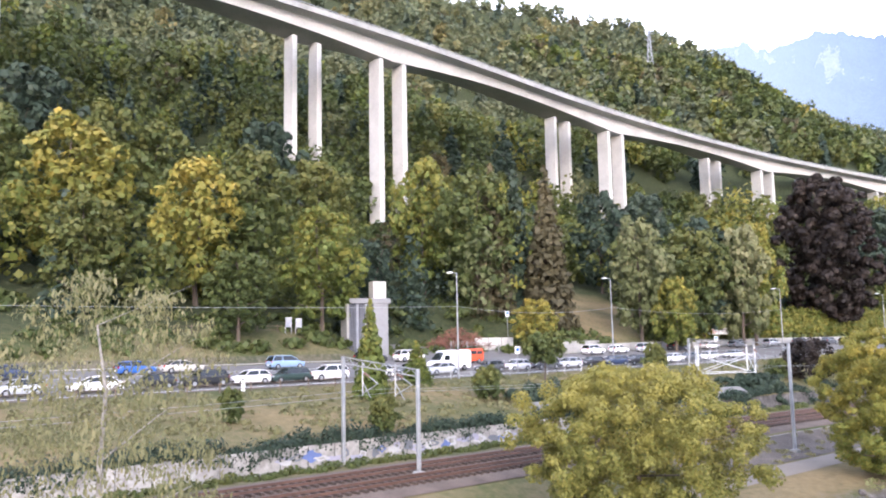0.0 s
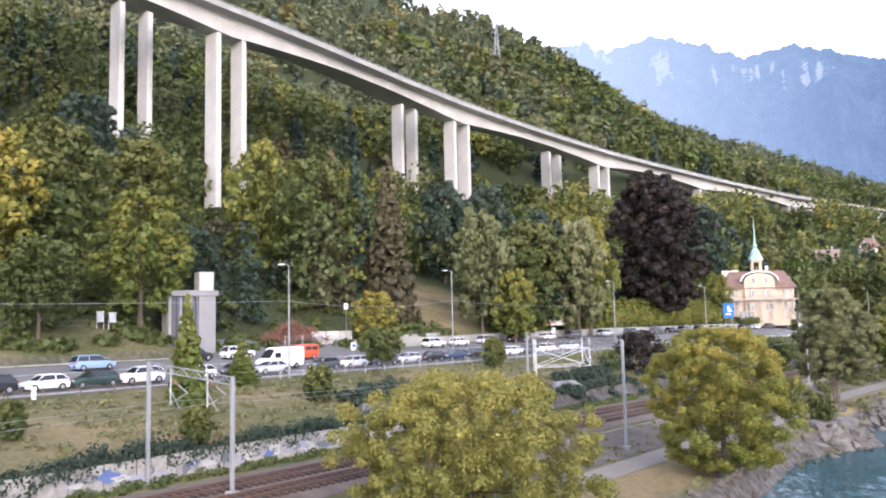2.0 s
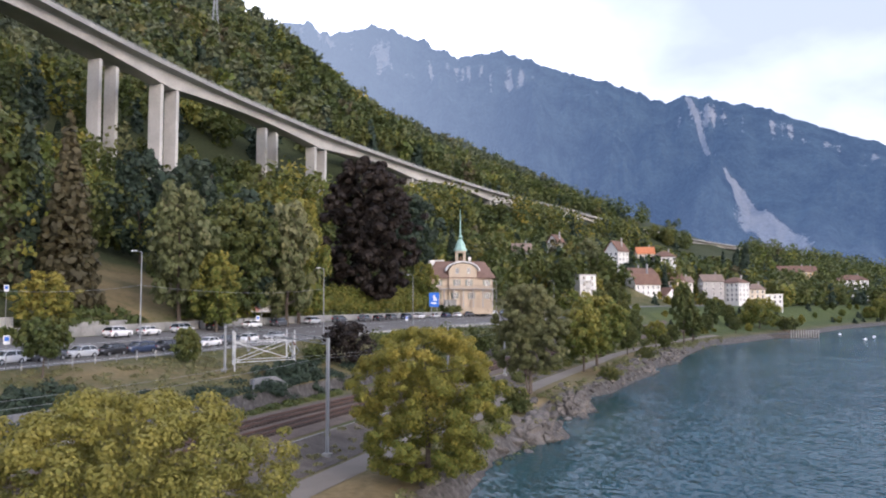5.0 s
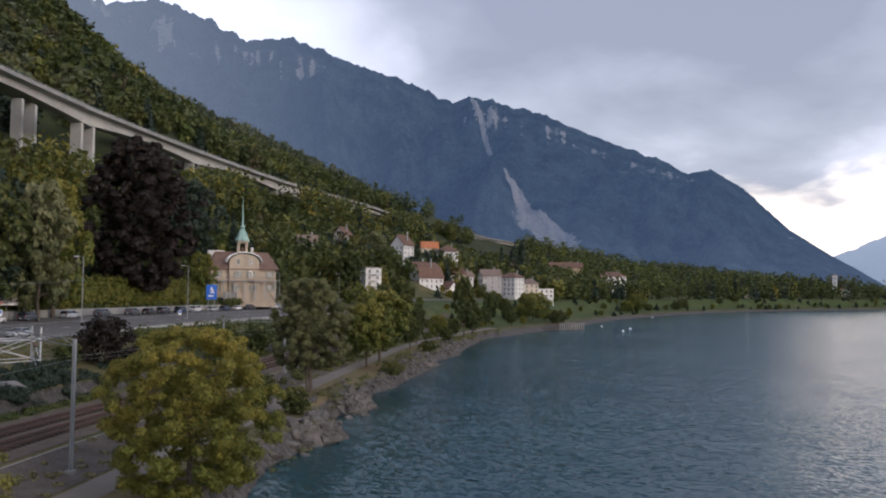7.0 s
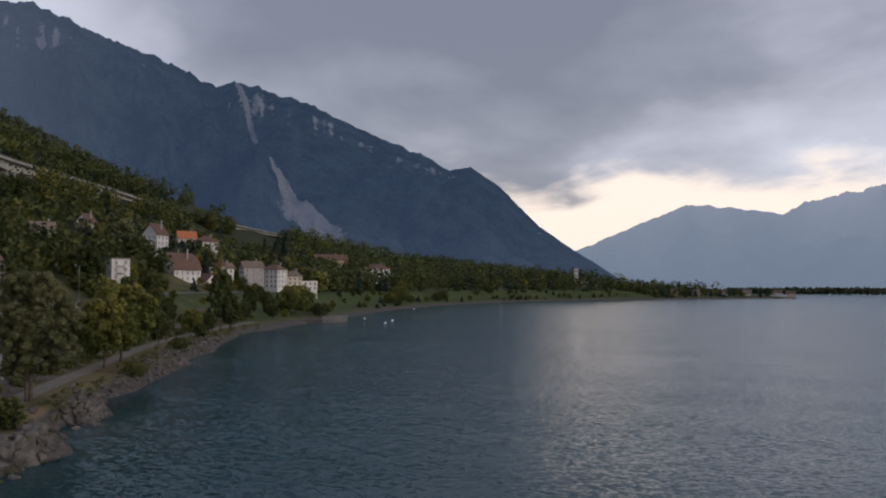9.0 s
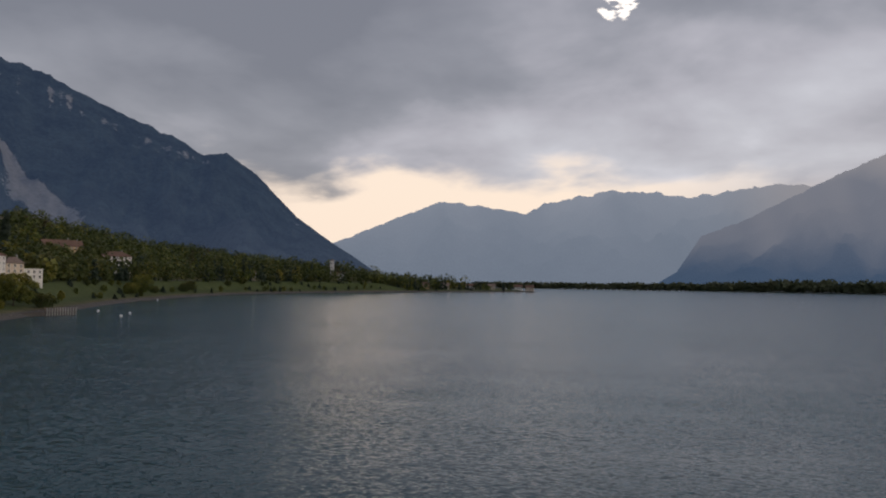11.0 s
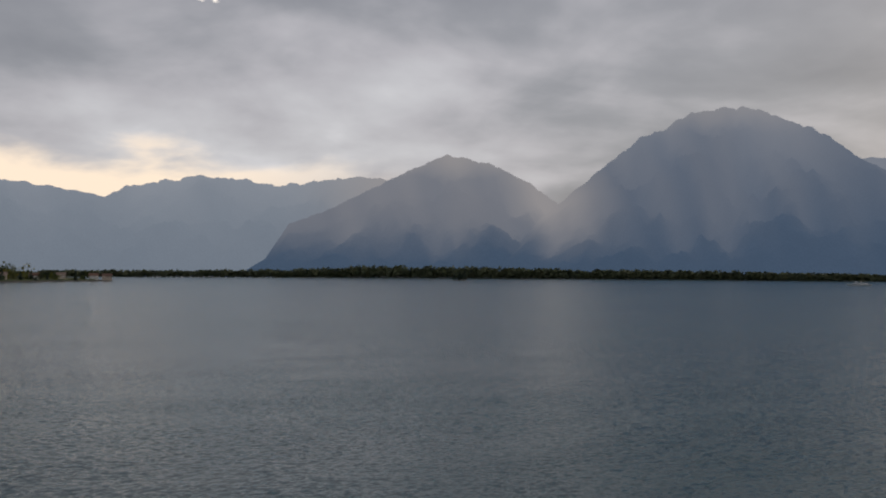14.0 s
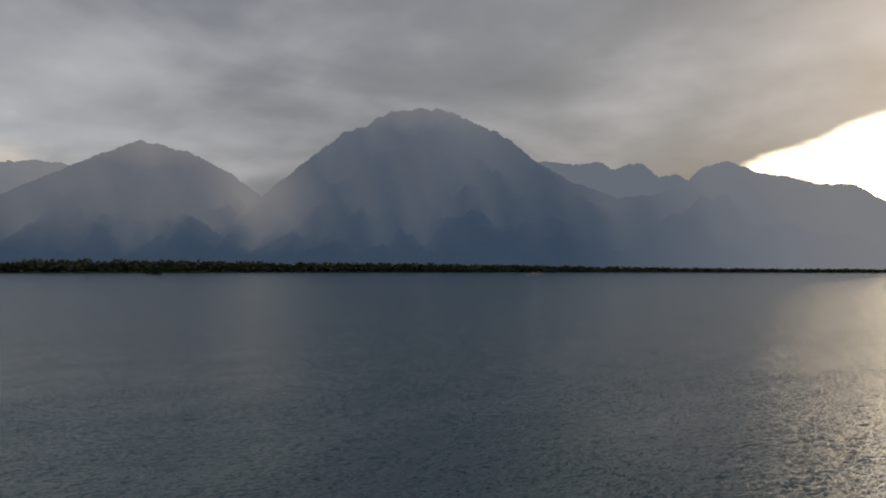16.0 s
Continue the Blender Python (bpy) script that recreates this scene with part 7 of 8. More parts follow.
def minibus():
    root = thing("minibus", 0, 0, 0)
    bm = bmesh.new()

    def sec(x, ww, b, top, t2):
        return (x, [(0, b), (ww * 0.9, b), (ww, b + 0.2), (ww, top - 0.35), (ww * t2, top), (0, top + 0.02)])
    shell(bm, [sec(2.35, 0.80, 0.4, 0.98, 0.92), sec(2.2, 0.92, 0.3, 1.12, 0.92), sec(1.75, 0.96, 0.28, 1.25, 0.92), sec(1.15, 0.97, 0.28, 1.90, 0.80), sec(0.8, 0.97, 0.28, 1.98, 0.82), sec(-2.2, 0.97, 0.28, 1.98, 0.82), sec(-2.35, 0.92, 0.36, 1.85, 0.82)])
    part("body", bm, PAINTS["orange_red"], root)
    bm = bmesh.new()
    box(bm, -2.345, 0, 1.5, 0.05, 1.4, 0.55, 0.02)
    part("rear_window", bm, CAR_GLASS, root)
    for sd in (-1, 1):
        for xx, ln in ((0.55, 0.9), (-0.5, 1.0), (-1.6, 0.95)):
            bm = bmesh.new()
            box(bm, xx, sd * 0.945, 1.46, ln, 0.06, 0.48, 0.01)
            part("side_window", bm, CAR_GLASS, root)
        bm = bmesh.new()
        box(bm, -2.33, sd * 0.78, 1.15, 0.08, 0.16, 0.5, 0.02)
        part("tail_light", bm, TAILLIGHT, root)
        for wx in (1.5, -1.45):
            bm = bmesh.new()
            tube(bm, (wx, sd * 0.74, 0.33), (wx, sd * 0.985, 0.33), 0.33, sides=16)
            wheel = part("wheel", bm, TYRE, root)
            bm = bmesh.new()
            tube(bm, (wx, sd * 0.92, 0.33), (wx, sd * 1.0, 0.33), 0.2, 0.18, 10)
            part("rim", bm, RIM, wheel, "steel rim")
    bm = bmesh.new()
    shell(bm, [(1.80, [(0, 1.26), (0.84, 1.26), (0.84, 1.30), (0, 1.33)]), (1.20, [(0, 1.26), (0.90, 1.26), (0.78, 1.84), (0, 1.92)]), (1.14, [(0, 1.26), (0.90, 1.26), (0.78, 1.82), (0, 1.88)])])
    part("windscreen", bm, CAR_GLASS, root)
    bm = bmesh.new()
    box(bm, -2.36, 0, 0.5, 0.12, 1.7, 0.2, 0.03)
    part("bumper", bm, PLASTIC, root)
    return tagged(root, "bright orange-red minibus parked on the asphalt", "minibus")


minibus().matrix_basis = on_road(49.5, 59.5, True)

# ---- lake things ----
def pier():
    x, y = 322, 241
    root = thing("stone_pier", x, y, 0, -14)
    bm = bmesh.new()
    box(bm, 0, 0, 0.2, 34, 7.5, 3.0, 0.15)
    part("deck", bm, WALL_DARKSTONE, root)
    for i in range(12):
        bm = bmesh.new()
        box(bm, 1.5 + i * 1.35, -3.85, 1.4, 0.45, 0.45, 3.9, 0.05)
        part("pier_post", bm, CONCRETE_DARK, root)
        bm = bmesh.new()
        box(bm, 1.5 + i * 1.35, 3.6, 2.4, 0.12, 0.12, 1.6)
        part("post", bm, WOOD_DARK, root)
    for yy in (-3.7, 3.6):
        for zz in (2.3, 3.0):
            bm = bmesh.new()
            bar(bm, (0, yy, zz), (16.8, yy, zz), 0.12)
            part("rail", bm, WOOD_DARK, root)
    return tagged(root, "old stone pier with timber posts and rails", "pier")


pier()
for x_, y_ in ((373, 246), (333, 209), (358, 220), (556, 318)):
    bm = bmesh.new()
    bmesh.ops.create_uvsphere(bm, u_segments=12, v_segments=8, radius=0.62)
    b_ = part("buoy", bm, SIGN_WHITE, None)
    b_.matrix_world = pose(x_, y_, 0.15)
    tagged(b_, "round white mooring buoy on the lake", "buoy", "buoys off the pier")


def steamer(x, y, turn):
    root = thing("passenger_boat", x, y, 0, turn)
    bm = bmesh.new()
    shell(bm, [(32, [(0, 0.5), (0.2, 1.0), (0.4, 4.2), (0, 4.3)]), (20, [(0, -0.5), (3.0, 0.2), (4.4, 3.4), (0, 3.5)]), (0, [(0, -1), (4.2, -0.2), (5.6, 2.8), (0, 2.9)]), (-24, [(0, -0.5), (3.6, 0.2), (4.8, 3.0), (0, 3.1)]), (-30, [(0, 0.6), (1.8, 1.0), (3.0, 3.4), (0, 3.5)])])
    part("hull", bm, SIGN_WHITE, root)
    bm = bmesh.new()
    box(bm, -2, 0, 4.2, 40, 8.4, 2.6, 0.3)
    box(bm, -4, 0, 6.9, 30, 6.8, 2.4, 0.3)
    part("cabin", bm, SIGN_WHITE, root)
    for zz, ll, yy in ((4.4, 38, 4.22), (7.0, 28, 3.42)):
        for sd in (-1, 1):
            bm = bmesh.new()
            box(bm, -3, sd * yy, zz, ll, 0.06, 1.1)
            part("window_band", bm, PANE, root)
    bm = bmesh.new()
    box(bm, 9, 0, 9.2, 5, 4.5, 2.2, 0.3)
    part("bridge", bm, SIGN_WHITE, root)
    bm = bmesh.new()
    tube(bm, (-3, 0, 8.0), (-4, 0, 12.5), 1.1, 1.0, 12)
    part("funnel", bm, PLASTER_CREAM, root)
    bm = bmesh.new()
    tube(bm, (14, 0, 8), (14, 0, 15), 0.15, sides=6)
    part("mast", bm, SIGN_WHITE, root)
    return tagged(root, "white passenger boat far out on the lake", "boat")


steamer(1090, -1105, 40)
bpy.data.objects["passenger_boat"].scale = (0.62, 0.62, 0.62)

# ---- trees by the road and the shore ----
def plant(master, places, label=None):
    """Copies of a master tree, 1 m tall proportions scaled: x, y, height, width factor."""
    h0, k0 = places[0][2], places[0][3]
    for i, (x, y, h, k) in enumerate(places):
        m = pose(x, y, ground_z(x, y) - 0.15, 0, 0, i * 77 + x)
        if i == 0:
            master.matrix_basis = m @ Matrix.Diagonal((h * k, h * k, h, 1))
        else:
            copy_thing(master, m @ Matrix.Diagonal((h * k / (h0 * k0), h * k / (h0 * k0), h / h0, 1)))


def unit_tree(name, seed, leaf, count, size, label, ratio=0.75, base=0.05, **kw):
    """A master of height 1."""
    return tree(name, seed, 1.0, ratio, base, leaf, count, size, label, r=0.018, **kw)


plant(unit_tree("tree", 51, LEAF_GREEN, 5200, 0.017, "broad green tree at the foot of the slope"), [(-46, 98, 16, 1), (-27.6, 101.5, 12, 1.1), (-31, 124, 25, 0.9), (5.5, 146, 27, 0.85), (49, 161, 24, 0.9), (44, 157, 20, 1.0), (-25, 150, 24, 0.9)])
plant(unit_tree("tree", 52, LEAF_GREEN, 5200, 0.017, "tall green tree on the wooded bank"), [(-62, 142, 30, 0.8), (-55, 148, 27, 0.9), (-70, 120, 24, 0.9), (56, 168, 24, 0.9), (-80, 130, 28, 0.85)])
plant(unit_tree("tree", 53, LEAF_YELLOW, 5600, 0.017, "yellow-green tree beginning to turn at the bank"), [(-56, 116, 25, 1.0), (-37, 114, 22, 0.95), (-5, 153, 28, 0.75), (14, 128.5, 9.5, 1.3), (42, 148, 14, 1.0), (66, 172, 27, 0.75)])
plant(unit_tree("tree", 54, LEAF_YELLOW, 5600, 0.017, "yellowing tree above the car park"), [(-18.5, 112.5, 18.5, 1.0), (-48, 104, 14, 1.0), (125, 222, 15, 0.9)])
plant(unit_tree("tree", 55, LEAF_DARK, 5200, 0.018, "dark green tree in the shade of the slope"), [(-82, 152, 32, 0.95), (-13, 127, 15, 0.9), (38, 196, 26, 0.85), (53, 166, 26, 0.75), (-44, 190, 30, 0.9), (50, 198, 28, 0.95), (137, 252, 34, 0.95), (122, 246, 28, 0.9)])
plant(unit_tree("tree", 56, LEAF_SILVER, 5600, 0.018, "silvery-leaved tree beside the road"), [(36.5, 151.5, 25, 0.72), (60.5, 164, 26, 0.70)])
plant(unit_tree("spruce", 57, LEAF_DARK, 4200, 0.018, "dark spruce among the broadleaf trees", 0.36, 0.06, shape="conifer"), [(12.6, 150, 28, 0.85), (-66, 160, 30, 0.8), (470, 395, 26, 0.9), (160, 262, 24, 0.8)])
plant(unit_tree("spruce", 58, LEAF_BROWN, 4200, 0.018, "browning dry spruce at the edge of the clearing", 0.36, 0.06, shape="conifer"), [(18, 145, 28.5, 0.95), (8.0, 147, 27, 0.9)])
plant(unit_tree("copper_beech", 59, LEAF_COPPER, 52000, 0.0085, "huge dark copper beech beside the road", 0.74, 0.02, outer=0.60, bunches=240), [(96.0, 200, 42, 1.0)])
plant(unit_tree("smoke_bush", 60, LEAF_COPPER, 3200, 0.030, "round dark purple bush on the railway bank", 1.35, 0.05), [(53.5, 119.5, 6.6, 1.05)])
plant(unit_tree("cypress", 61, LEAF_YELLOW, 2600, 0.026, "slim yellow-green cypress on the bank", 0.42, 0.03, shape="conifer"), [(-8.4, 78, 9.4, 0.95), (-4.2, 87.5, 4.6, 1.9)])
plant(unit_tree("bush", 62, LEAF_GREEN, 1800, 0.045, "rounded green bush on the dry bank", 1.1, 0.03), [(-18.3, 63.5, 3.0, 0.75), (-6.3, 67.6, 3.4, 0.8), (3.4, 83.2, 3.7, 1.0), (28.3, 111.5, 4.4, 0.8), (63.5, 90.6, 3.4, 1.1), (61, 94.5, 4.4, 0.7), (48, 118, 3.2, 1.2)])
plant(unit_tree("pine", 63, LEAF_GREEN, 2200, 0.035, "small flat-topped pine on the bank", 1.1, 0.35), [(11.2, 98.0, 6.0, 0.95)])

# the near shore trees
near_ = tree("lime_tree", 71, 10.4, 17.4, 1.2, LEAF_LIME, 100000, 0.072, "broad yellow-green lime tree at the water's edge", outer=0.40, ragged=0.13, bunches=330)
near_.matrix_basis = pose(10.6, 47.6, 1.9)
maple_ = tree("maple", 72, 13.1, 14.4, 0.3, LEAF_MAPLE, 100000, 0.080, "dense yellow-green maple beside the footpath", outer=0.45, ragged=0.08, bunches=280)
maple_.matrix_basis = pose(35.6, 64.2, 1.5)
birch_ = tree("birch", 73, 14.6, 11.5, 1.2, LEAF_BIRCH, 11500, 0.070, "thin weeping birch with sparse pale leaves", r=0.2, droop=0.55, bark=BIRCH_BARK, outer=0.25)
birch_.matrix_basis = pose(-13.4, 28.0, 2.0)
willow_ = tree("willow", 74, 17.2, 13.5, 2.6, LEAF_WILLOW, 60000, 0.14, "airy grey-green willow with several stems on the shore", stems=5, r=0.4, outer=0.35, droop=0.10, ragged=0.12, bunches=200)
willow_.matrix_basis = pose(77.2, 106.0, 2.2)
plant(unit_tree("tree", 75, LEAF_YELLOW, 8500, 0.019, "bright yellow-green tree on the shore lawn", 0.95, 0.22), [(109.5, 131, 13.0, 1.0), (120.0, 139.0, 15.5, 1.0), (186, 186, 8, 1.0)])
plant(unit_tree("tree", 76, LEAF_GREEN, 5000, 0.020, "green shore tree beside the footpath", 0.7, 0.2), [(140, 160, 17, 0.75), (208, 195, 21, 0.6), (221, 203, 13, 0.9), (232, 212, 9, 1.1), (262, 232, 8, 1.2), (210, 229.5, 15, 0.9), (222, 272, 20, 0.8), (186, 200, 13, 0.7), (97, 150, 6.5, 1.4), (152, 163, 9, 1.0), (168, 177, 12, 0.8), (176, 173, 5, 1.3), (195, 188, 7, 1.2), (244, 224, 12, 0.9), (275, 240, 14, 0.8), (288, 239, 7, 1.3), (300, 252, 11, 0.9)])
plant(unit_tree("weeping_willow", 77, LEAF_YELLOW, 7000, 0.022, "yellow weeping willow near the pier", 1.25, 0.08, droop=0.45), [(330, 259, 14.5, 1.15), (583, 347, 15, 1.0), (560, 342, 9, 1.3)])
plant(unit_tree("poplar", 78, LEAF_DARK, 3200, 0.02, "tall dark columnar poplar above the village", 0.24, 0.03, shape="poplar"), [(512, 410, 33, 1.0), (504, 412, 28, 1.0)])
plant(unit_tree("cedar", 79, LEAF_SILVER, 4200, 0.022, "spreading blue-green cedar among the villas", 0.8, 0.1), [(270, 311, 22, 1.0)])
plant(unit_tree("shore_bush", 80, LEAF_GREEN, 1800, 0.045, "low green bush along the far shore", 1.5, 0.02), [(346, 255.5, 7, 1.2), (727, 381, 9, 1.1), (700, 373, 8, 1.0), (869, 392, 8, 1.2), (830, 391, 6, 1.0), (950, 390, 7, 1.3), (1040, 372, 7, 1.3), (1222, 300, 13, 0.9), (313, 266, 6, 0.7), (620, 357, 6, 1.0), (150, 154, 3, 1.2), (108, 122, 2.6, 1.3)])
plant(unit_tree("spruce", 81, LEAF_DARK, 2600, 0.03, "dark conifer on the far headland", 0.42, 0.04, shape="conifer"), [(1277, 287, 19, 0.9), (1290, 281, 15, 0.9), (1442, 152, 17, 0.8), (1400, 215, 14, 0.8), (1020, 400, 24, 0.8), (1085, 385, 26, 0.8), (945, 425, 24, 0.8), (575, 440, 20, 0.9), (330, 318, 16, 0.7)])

# trimmed hedge of yellowing shrubs above the roadside wall
rng_ = np.random.default_rng(12)
hedge_ = []
for s_ in np.arange(112, 210, 1.5):
    for k_ in range(2):
        w_ = 69.2 + k_ * 1.8 + rng_.uniform(-0.4, 0.4)
        x_, y_ = map(float, at(s_, w_))
        hedge_.append((x_, y_, float(height(s_, w_)) + 2.8, 1.3, rng_.uniform(2.6, 4.2), 330))
ivy("hedge", hedge_, "tall yellow-green hedge above the roadside wall", 45, LEAF_YELLOW, 0.26)

# ---- shore rocks ----
def boulder(seed, sub=2):
    bm = bmesh.new()
    bmesh.ops.create_icosphere(bm, subdivisions=sub, radius=1)
    noise.seed_set(seed)
    flat = [Vector((noise.noise((k, seed, 1.5)), noise.noise((k, seed, 4.5)), noise.noise((k, seed, 7.5)))).normalized() for k in range(7)]
    for v in bm.verts:
        d = v.co.normalized()
        v.co = d * (1 + 0.38 * noise.noise(d * 1.4 + Vector((seed, 0, 0))) + 0.16 * noise.noise(d * 3.7 + Vector((0, seed, 0))))
        for n in flat:                      # broken faces
            over = v.co.dot(n) - 0.62
            if over > 0:
                v.co -= n * over
        v.co.z *= 0.75
    return bm


rocks_ = []
for k in range(6):
    r_ = part("boulder", boulder(90 + k), ROCK, None)
    tagged(r_, "rough grey boulder at the waterline", "boulder", "shore boulders")
    rocks_.append(r_)
rng_ = np.random.default_rng(14)
spots_ = []
for s_ in np.arange(-30, 250, 1.35):
    spots_.append((s_ + rng_.uniform(-0.6, 0.6), rng_.uniform(0.1, 2.0) + float(np.interp(s_, COVE_S, COVE_W)), rng_.uniform(0.25, 0.7)))
for c_, w0_, n_, r0_ in ((80, 2.2, 44, 0.85), (105, 1.0, 44, 0.85), (158, 1.0, 16, 0.8), (176, -0.5, 16, 0.8), (208, -1.5, 14, 0.8), (225, 0.0, 10, 0.8)):
    for k in range(n_):
        spots_.append((c_ + rng_.normal() * 3.0, w0_ + rng_.normal() * 1.2, rng_.uniform(0.5, 1.0) * r0_))
for i, (s_, w_, r_) in enumerate(spots_):
    x_, y_ = map(float, at(s_, w_))
    turn_ = pose(x_, y_, max(float(height(s_, w_)), -0.3) + r_ * 0.25, rng_.uniform(-25, 25), rng_.uniform(-25, 25), rng_.uniform(0, 360))
    size_ = Vector((r_ * rng_.uniform(0.9, 1.6), r_, r_ * rng_.uniform(0.7, 1.3)))
    if i < 6:
        rocks_[i].matrix_basis = turn_ @ Matrix.Diagonal((*size_, 1))
    else:
        sc_ = rocks_[i % 6].scale
        copy_thing(rocks_[i % 6], turn_ @ Matrix.Diagonal((size_.x / sc_.x, size_.y / sc_.y, size_.z / sc_.z, 1)))
# rocky points that reach into the lake
for s_, w_, a_, b_, c_ in ((79, 2.2, 5.0, 1.6, 2.3), (104.5, 1.0, 4.2, 1.6, 2.3), (175, -1.0, 5, 1.6, 1.8), (208, -2.0, 5, 1.8, 1.7)):
    bm = bmesh.new()
    bmesh.ops.create_icosphere(bm, subdivisions=4, radius=1)
    noise.seed_set(int(s_))
    for v in bm.verts:
        d = v.co.normalized()
        v.co = d * (1 + 0.30 * noise.noise(d * 1.9) + 0.34 * noise.noise(d * 4.5) + 0.22 * noise.noise(d * 10))
    p_ = part("rocky_point", bm, ROCK, None)
    x_, y_ = map(float, at(s_, w_))
    p_.matrix_world = pose(x_, y_, 0.0, 0, 0, math.degrees(heading(s_)) - 20) @ Matrix.Diagonal((a_, b_, c_, 1))
    tagged(p_, "jagged grey rock point running into the lake", "rock", "rocky points")

# litter bin by the path
r_ = thing("litter_bin", 63.8, 97.5, ground_z(63.8, 97.5), 30)
bm = bmesh.new()
tube(bm, (0, 0, 0), (0, 0, 1.15), 0.36, 0.40, 14)
part("body", bm, STEEL_DARK, r_)
bm = bmesh.new()
tube(bm, (0, 0, 1.12), (0, 0, 1.3), 0.44, 0.34, 14)
part("lid", bm, GALV, r_)
tagged(r_, "dark round litter bin beside the footpath", "litter bin")

# ---- far flat shore with its belt of trees, island ----
def far_land():
    az = np.arange(70, 172, 1.0)
    rows = []
    for d, z in ((2480, -1), (2500, 1.0), (2700, 2.0), (3300, 4.0)):
        rows.append([(15 + math.sin(radians(a)) * d, 8 + math.cos(radians(a)) * d, z) for a in az])
    v = [p for r in rows for p in r]
    return tagged(mesh_object("far_shore", v, grid_faces(4, len(az)), FAR_MEADOW, True), "low flat land beyond the lake", "ground", kind="structure")


far_land()
rng_ = np.random.default_rng(16)
far_ = []
for a_ in np.arange(76, 165, 0.16):
    tall_ = np.interp(a_, [76, 88, 95, 100, 103, 110, 118, 127, 138, 150, 165], [12, 18, 20, 27, 36, 35, 29, 26, 18, 9, 7])
    for d_ in (2515, 2560):
        h_ = tall_ * rng_.uniform(0.62, 1.08)
        a2_ = a_ + rng_.uniform(-0.1, 0.1)
        far_.append((15 + math.sin(radians(a2_)) * d_, 8 + math.cos(radians(a2_)) * d_, 0.5, h_, h_ * rng_.uniform(0.9, 1.7), 0, 46, 4.6))
# the belt takes the same paled leaves, haze put into their colour
forest("far_tree_belt", far_, "dark belt of trees on the flat far shore", 36, 0.36, HAZED_LEAVES)
isl_ = []
bm = boulder(99, 3)
i_ = part("islet", bm, ROCK, None)
i_.matrix_world = pose(1790, -640, -1.0) @ Matrix.Diagonal((20, 16, 6, 1))
tagged(i_, "tiny walled islet far out on the lake", "islet", kind="structure")
for k in range(7):
    isl_.append((1790 + rng_.normal() * 8, -640 + rng_.normal() * 6, 2, rng_.uniform(10, 22), rng_.uniform(9, 13), 1, 60, 2.2))
forest("islet_trees", isl_, "dark trees on the tiny islet", 37)



# ---- sailing boats moored before the far shore ----
def sailing_boat():
    root = thing("sailing_boat", 0, 0, 0)
    bm = bmesh.new()
    shell(bm, [(5.2, [(0, 0.4), (0.1, 0.6), (0.2, 1.3), (0, 1.35)]), (2.0, [(0, -0.3), (1.1, 0.1), (1.5, 1.15), (0, 1.2)]), (-3.0, [(0, -0.3), (1.2, 0.1), (1.55, 1.05), (0, 1.1)]), (-4.6, [(0, 0.2), (0.8, 0.4), (1.2, 1.05), (0, 1.1)])])
    part("hull", bm, SIGN_WHITE, root)
    bm = bmesh.new()
    box(bm, -0.4, 0, 1.4, 3.4, 1.7, 0.6, 0.12)
    part("cabin", bm, SIGN_WHITE, root)
    bm = bmesh.new()
    tube(bm, (0.6, 0, 1.0), (0.6, 0, 13.0), 0.11, 0.06, 6)
    part("mast", bm, GALV, root)
    bm = bmesh.new()
    tube(bm, (0.6, 0, 2.4), (-3.6, 0, 2.4), 0.16, 0.14, 6)
    part("boom", bm, SIGN_BLUE, root, "boom with furled blue sail cover")
    return tagged(root, "small white sailing boat moored off the far shore", "sailing boat", "moored sailing boats")


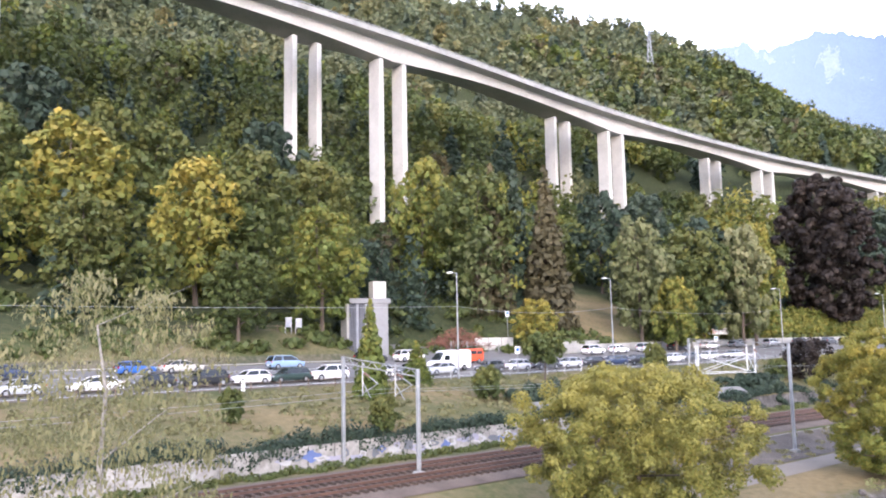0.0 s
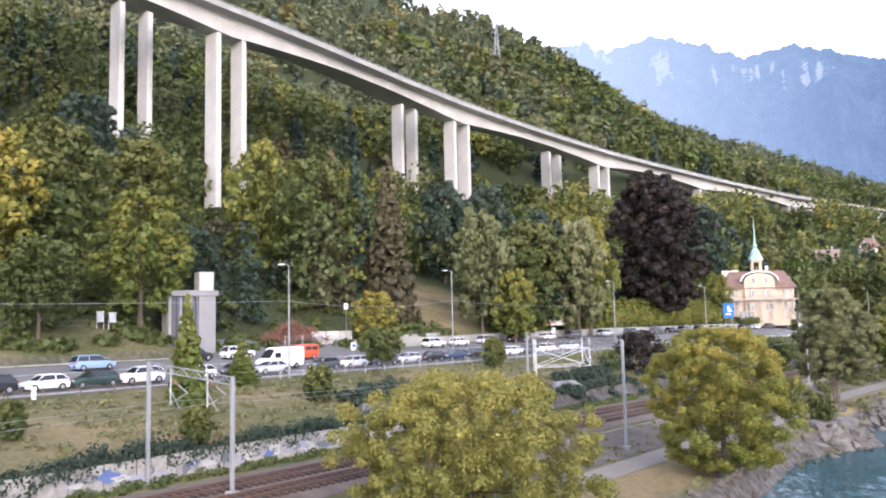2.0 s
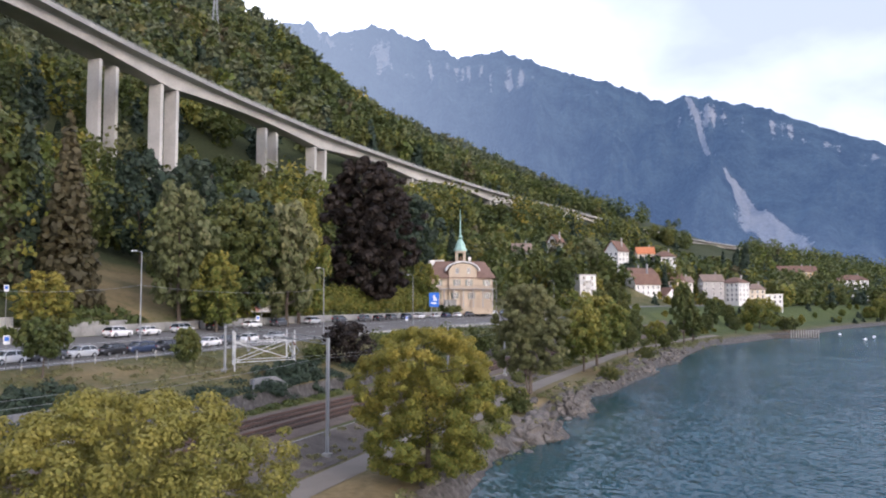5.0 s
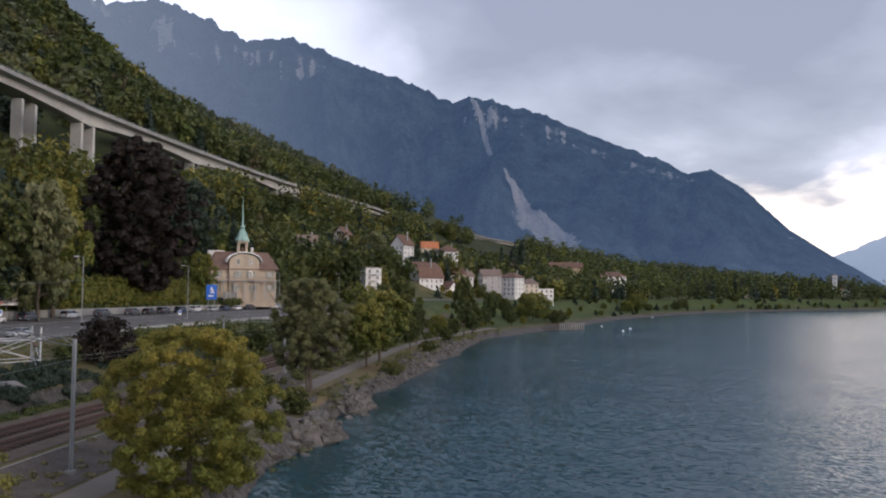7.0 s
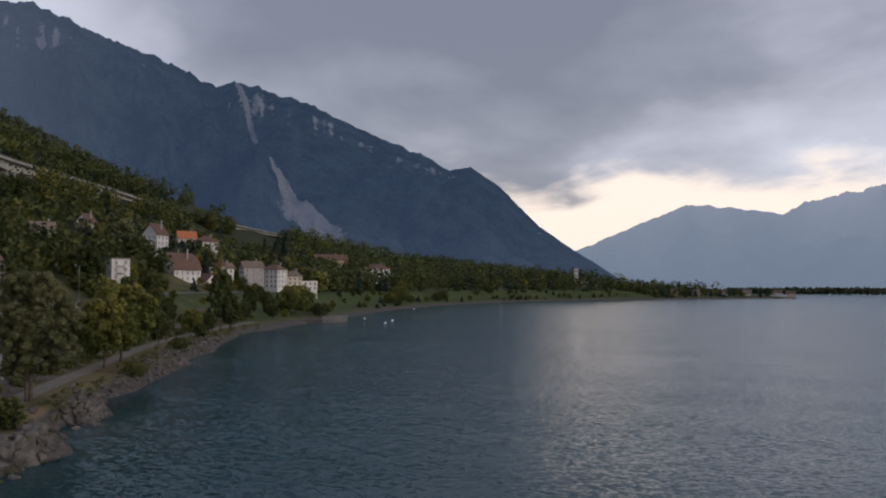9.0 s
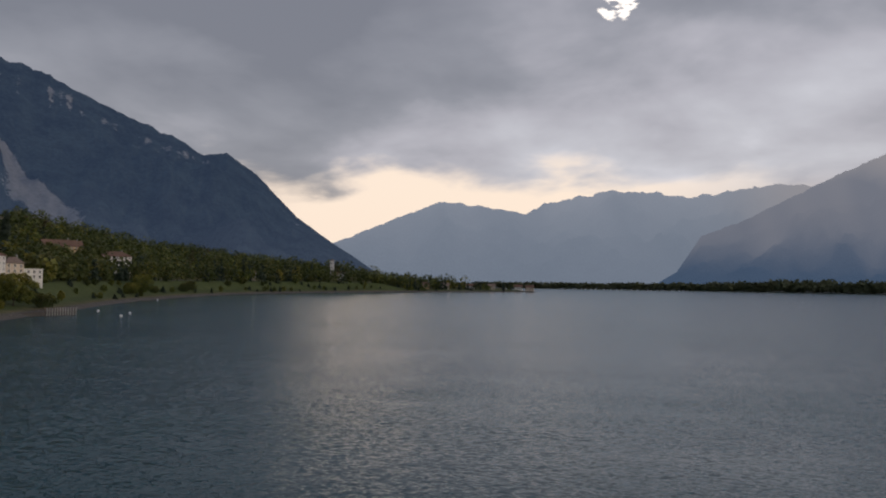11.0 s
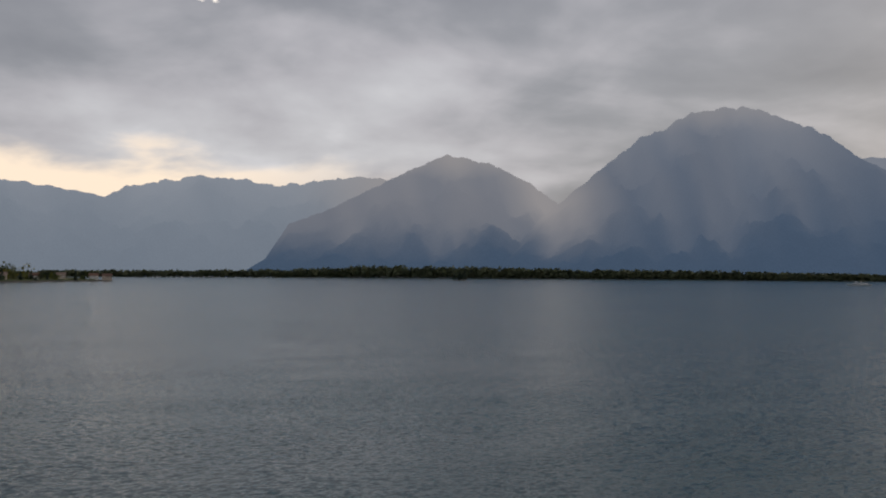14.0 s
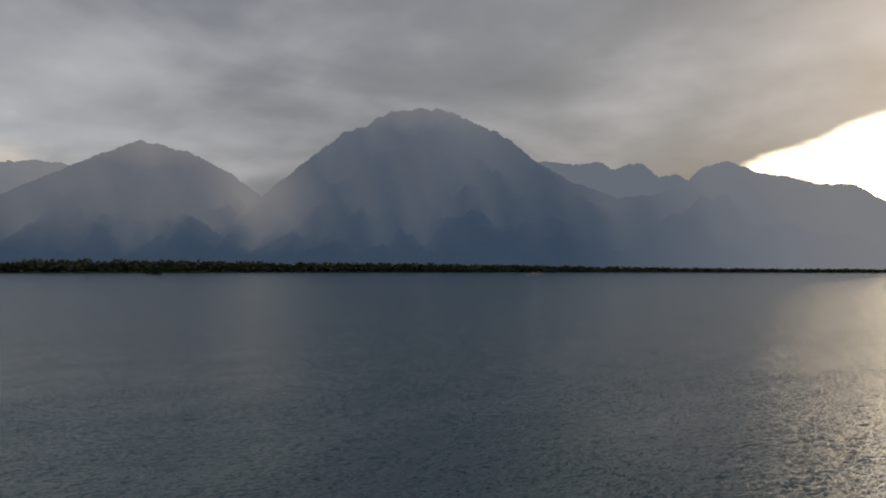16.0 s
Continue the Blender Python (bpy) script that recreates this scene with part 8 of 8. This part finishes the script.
rng_ = np.random.default_rng(71)
boat_ = sailing_boat()
for i in range(26):
    a_, d_ = radians(88.4 + 8.6 * (i + rng_.random()) / 26), rng_.uniform(2380, 2465)
    m_ = pose(15 + math.sin(a_) * d_, 8 + math.cos(a_) * d_, 0, 0, 0, rng_.uniform(0, 360))
    if i == 0:
        boat_.matrix_basis = m_
    else:
        copy_thing(boat_, m_)
# ---- road markings ----
def marking(name, s_list, w, wide, dash=None):
    x0, y0 = map(float, at(s_list[0], w))
    if dash:
        for s in np.arange(s_list[0], s_list[-1], dash * 2):
            strip_part([s, s + dash / 2, s + dash], w, wide)
    else:
        strip_part(s_list, w, wide)


def strip_part(s_list, w, wide):
    s, ww = np.meshgrid(s_list, [w - wide / 2, w + wide / 2], indexing="ij")
    x, y = at(s, ww)
    z = height(s, ww) + 0.058
    v = np.stack([x, y, z], -1).reshape(-1, 3)
    mesh_object("marking", v, grid_faces(len(s_list), 2), WHITE_PAINT, parent=road)


marking("marking", np.arange(-60, 300, 4.0), 47.9, 0.15)
marking("marking", np.arange(-60, 300, 4.0), 60.2, 0.15)
marking("marking", np.arange(-60, 240, 4.0), 54.3, 0.14, 3.0)

# ---- sleepers: nearest stretch piece by piece, the rest joined ----
def sleeper_mesh():
    bm = bmesh.new()
    box(bm, 0, 0, 0, 0.24, 2.5, 0.20, 0.02)
    me = bpy.data.meshes.new("sleeper")
    bm.to_mesh(me)
    bm.free()
    me.materials.append(SLEEPER)
    return me


SLEEPER_MESH = sleeper_mesh()
rest = bmesh.new()
for w_ in TRACKS:
    for s_ in np.arange(-45, 200, 0.66):
        x_, y_ = map(float, at(s_, w_))
        m_ = pose(x_, y_, float(height(s_, w_)) + 0.14, 0, 0, math.degrees(heading(s_)))
        if -12 < s_ < 86:
            ob_ = new("sleeper", SLEEPER_MESH)
            ob_.parent = trackbed
            ob_.matrix_local = m_
        else:
            r_ = bmesh.ops.create_cube(rest, size=1)
            bmesh.ops.transform(rest, matrix=m_ @ Matrix.Diagonal((0.24, 2.5, 0.2, 1)), verts=r_["verts"])
far_ = part("far_sleepers", rest, SLEEPER, trackbed)
tagged(far_, kind="stuff")
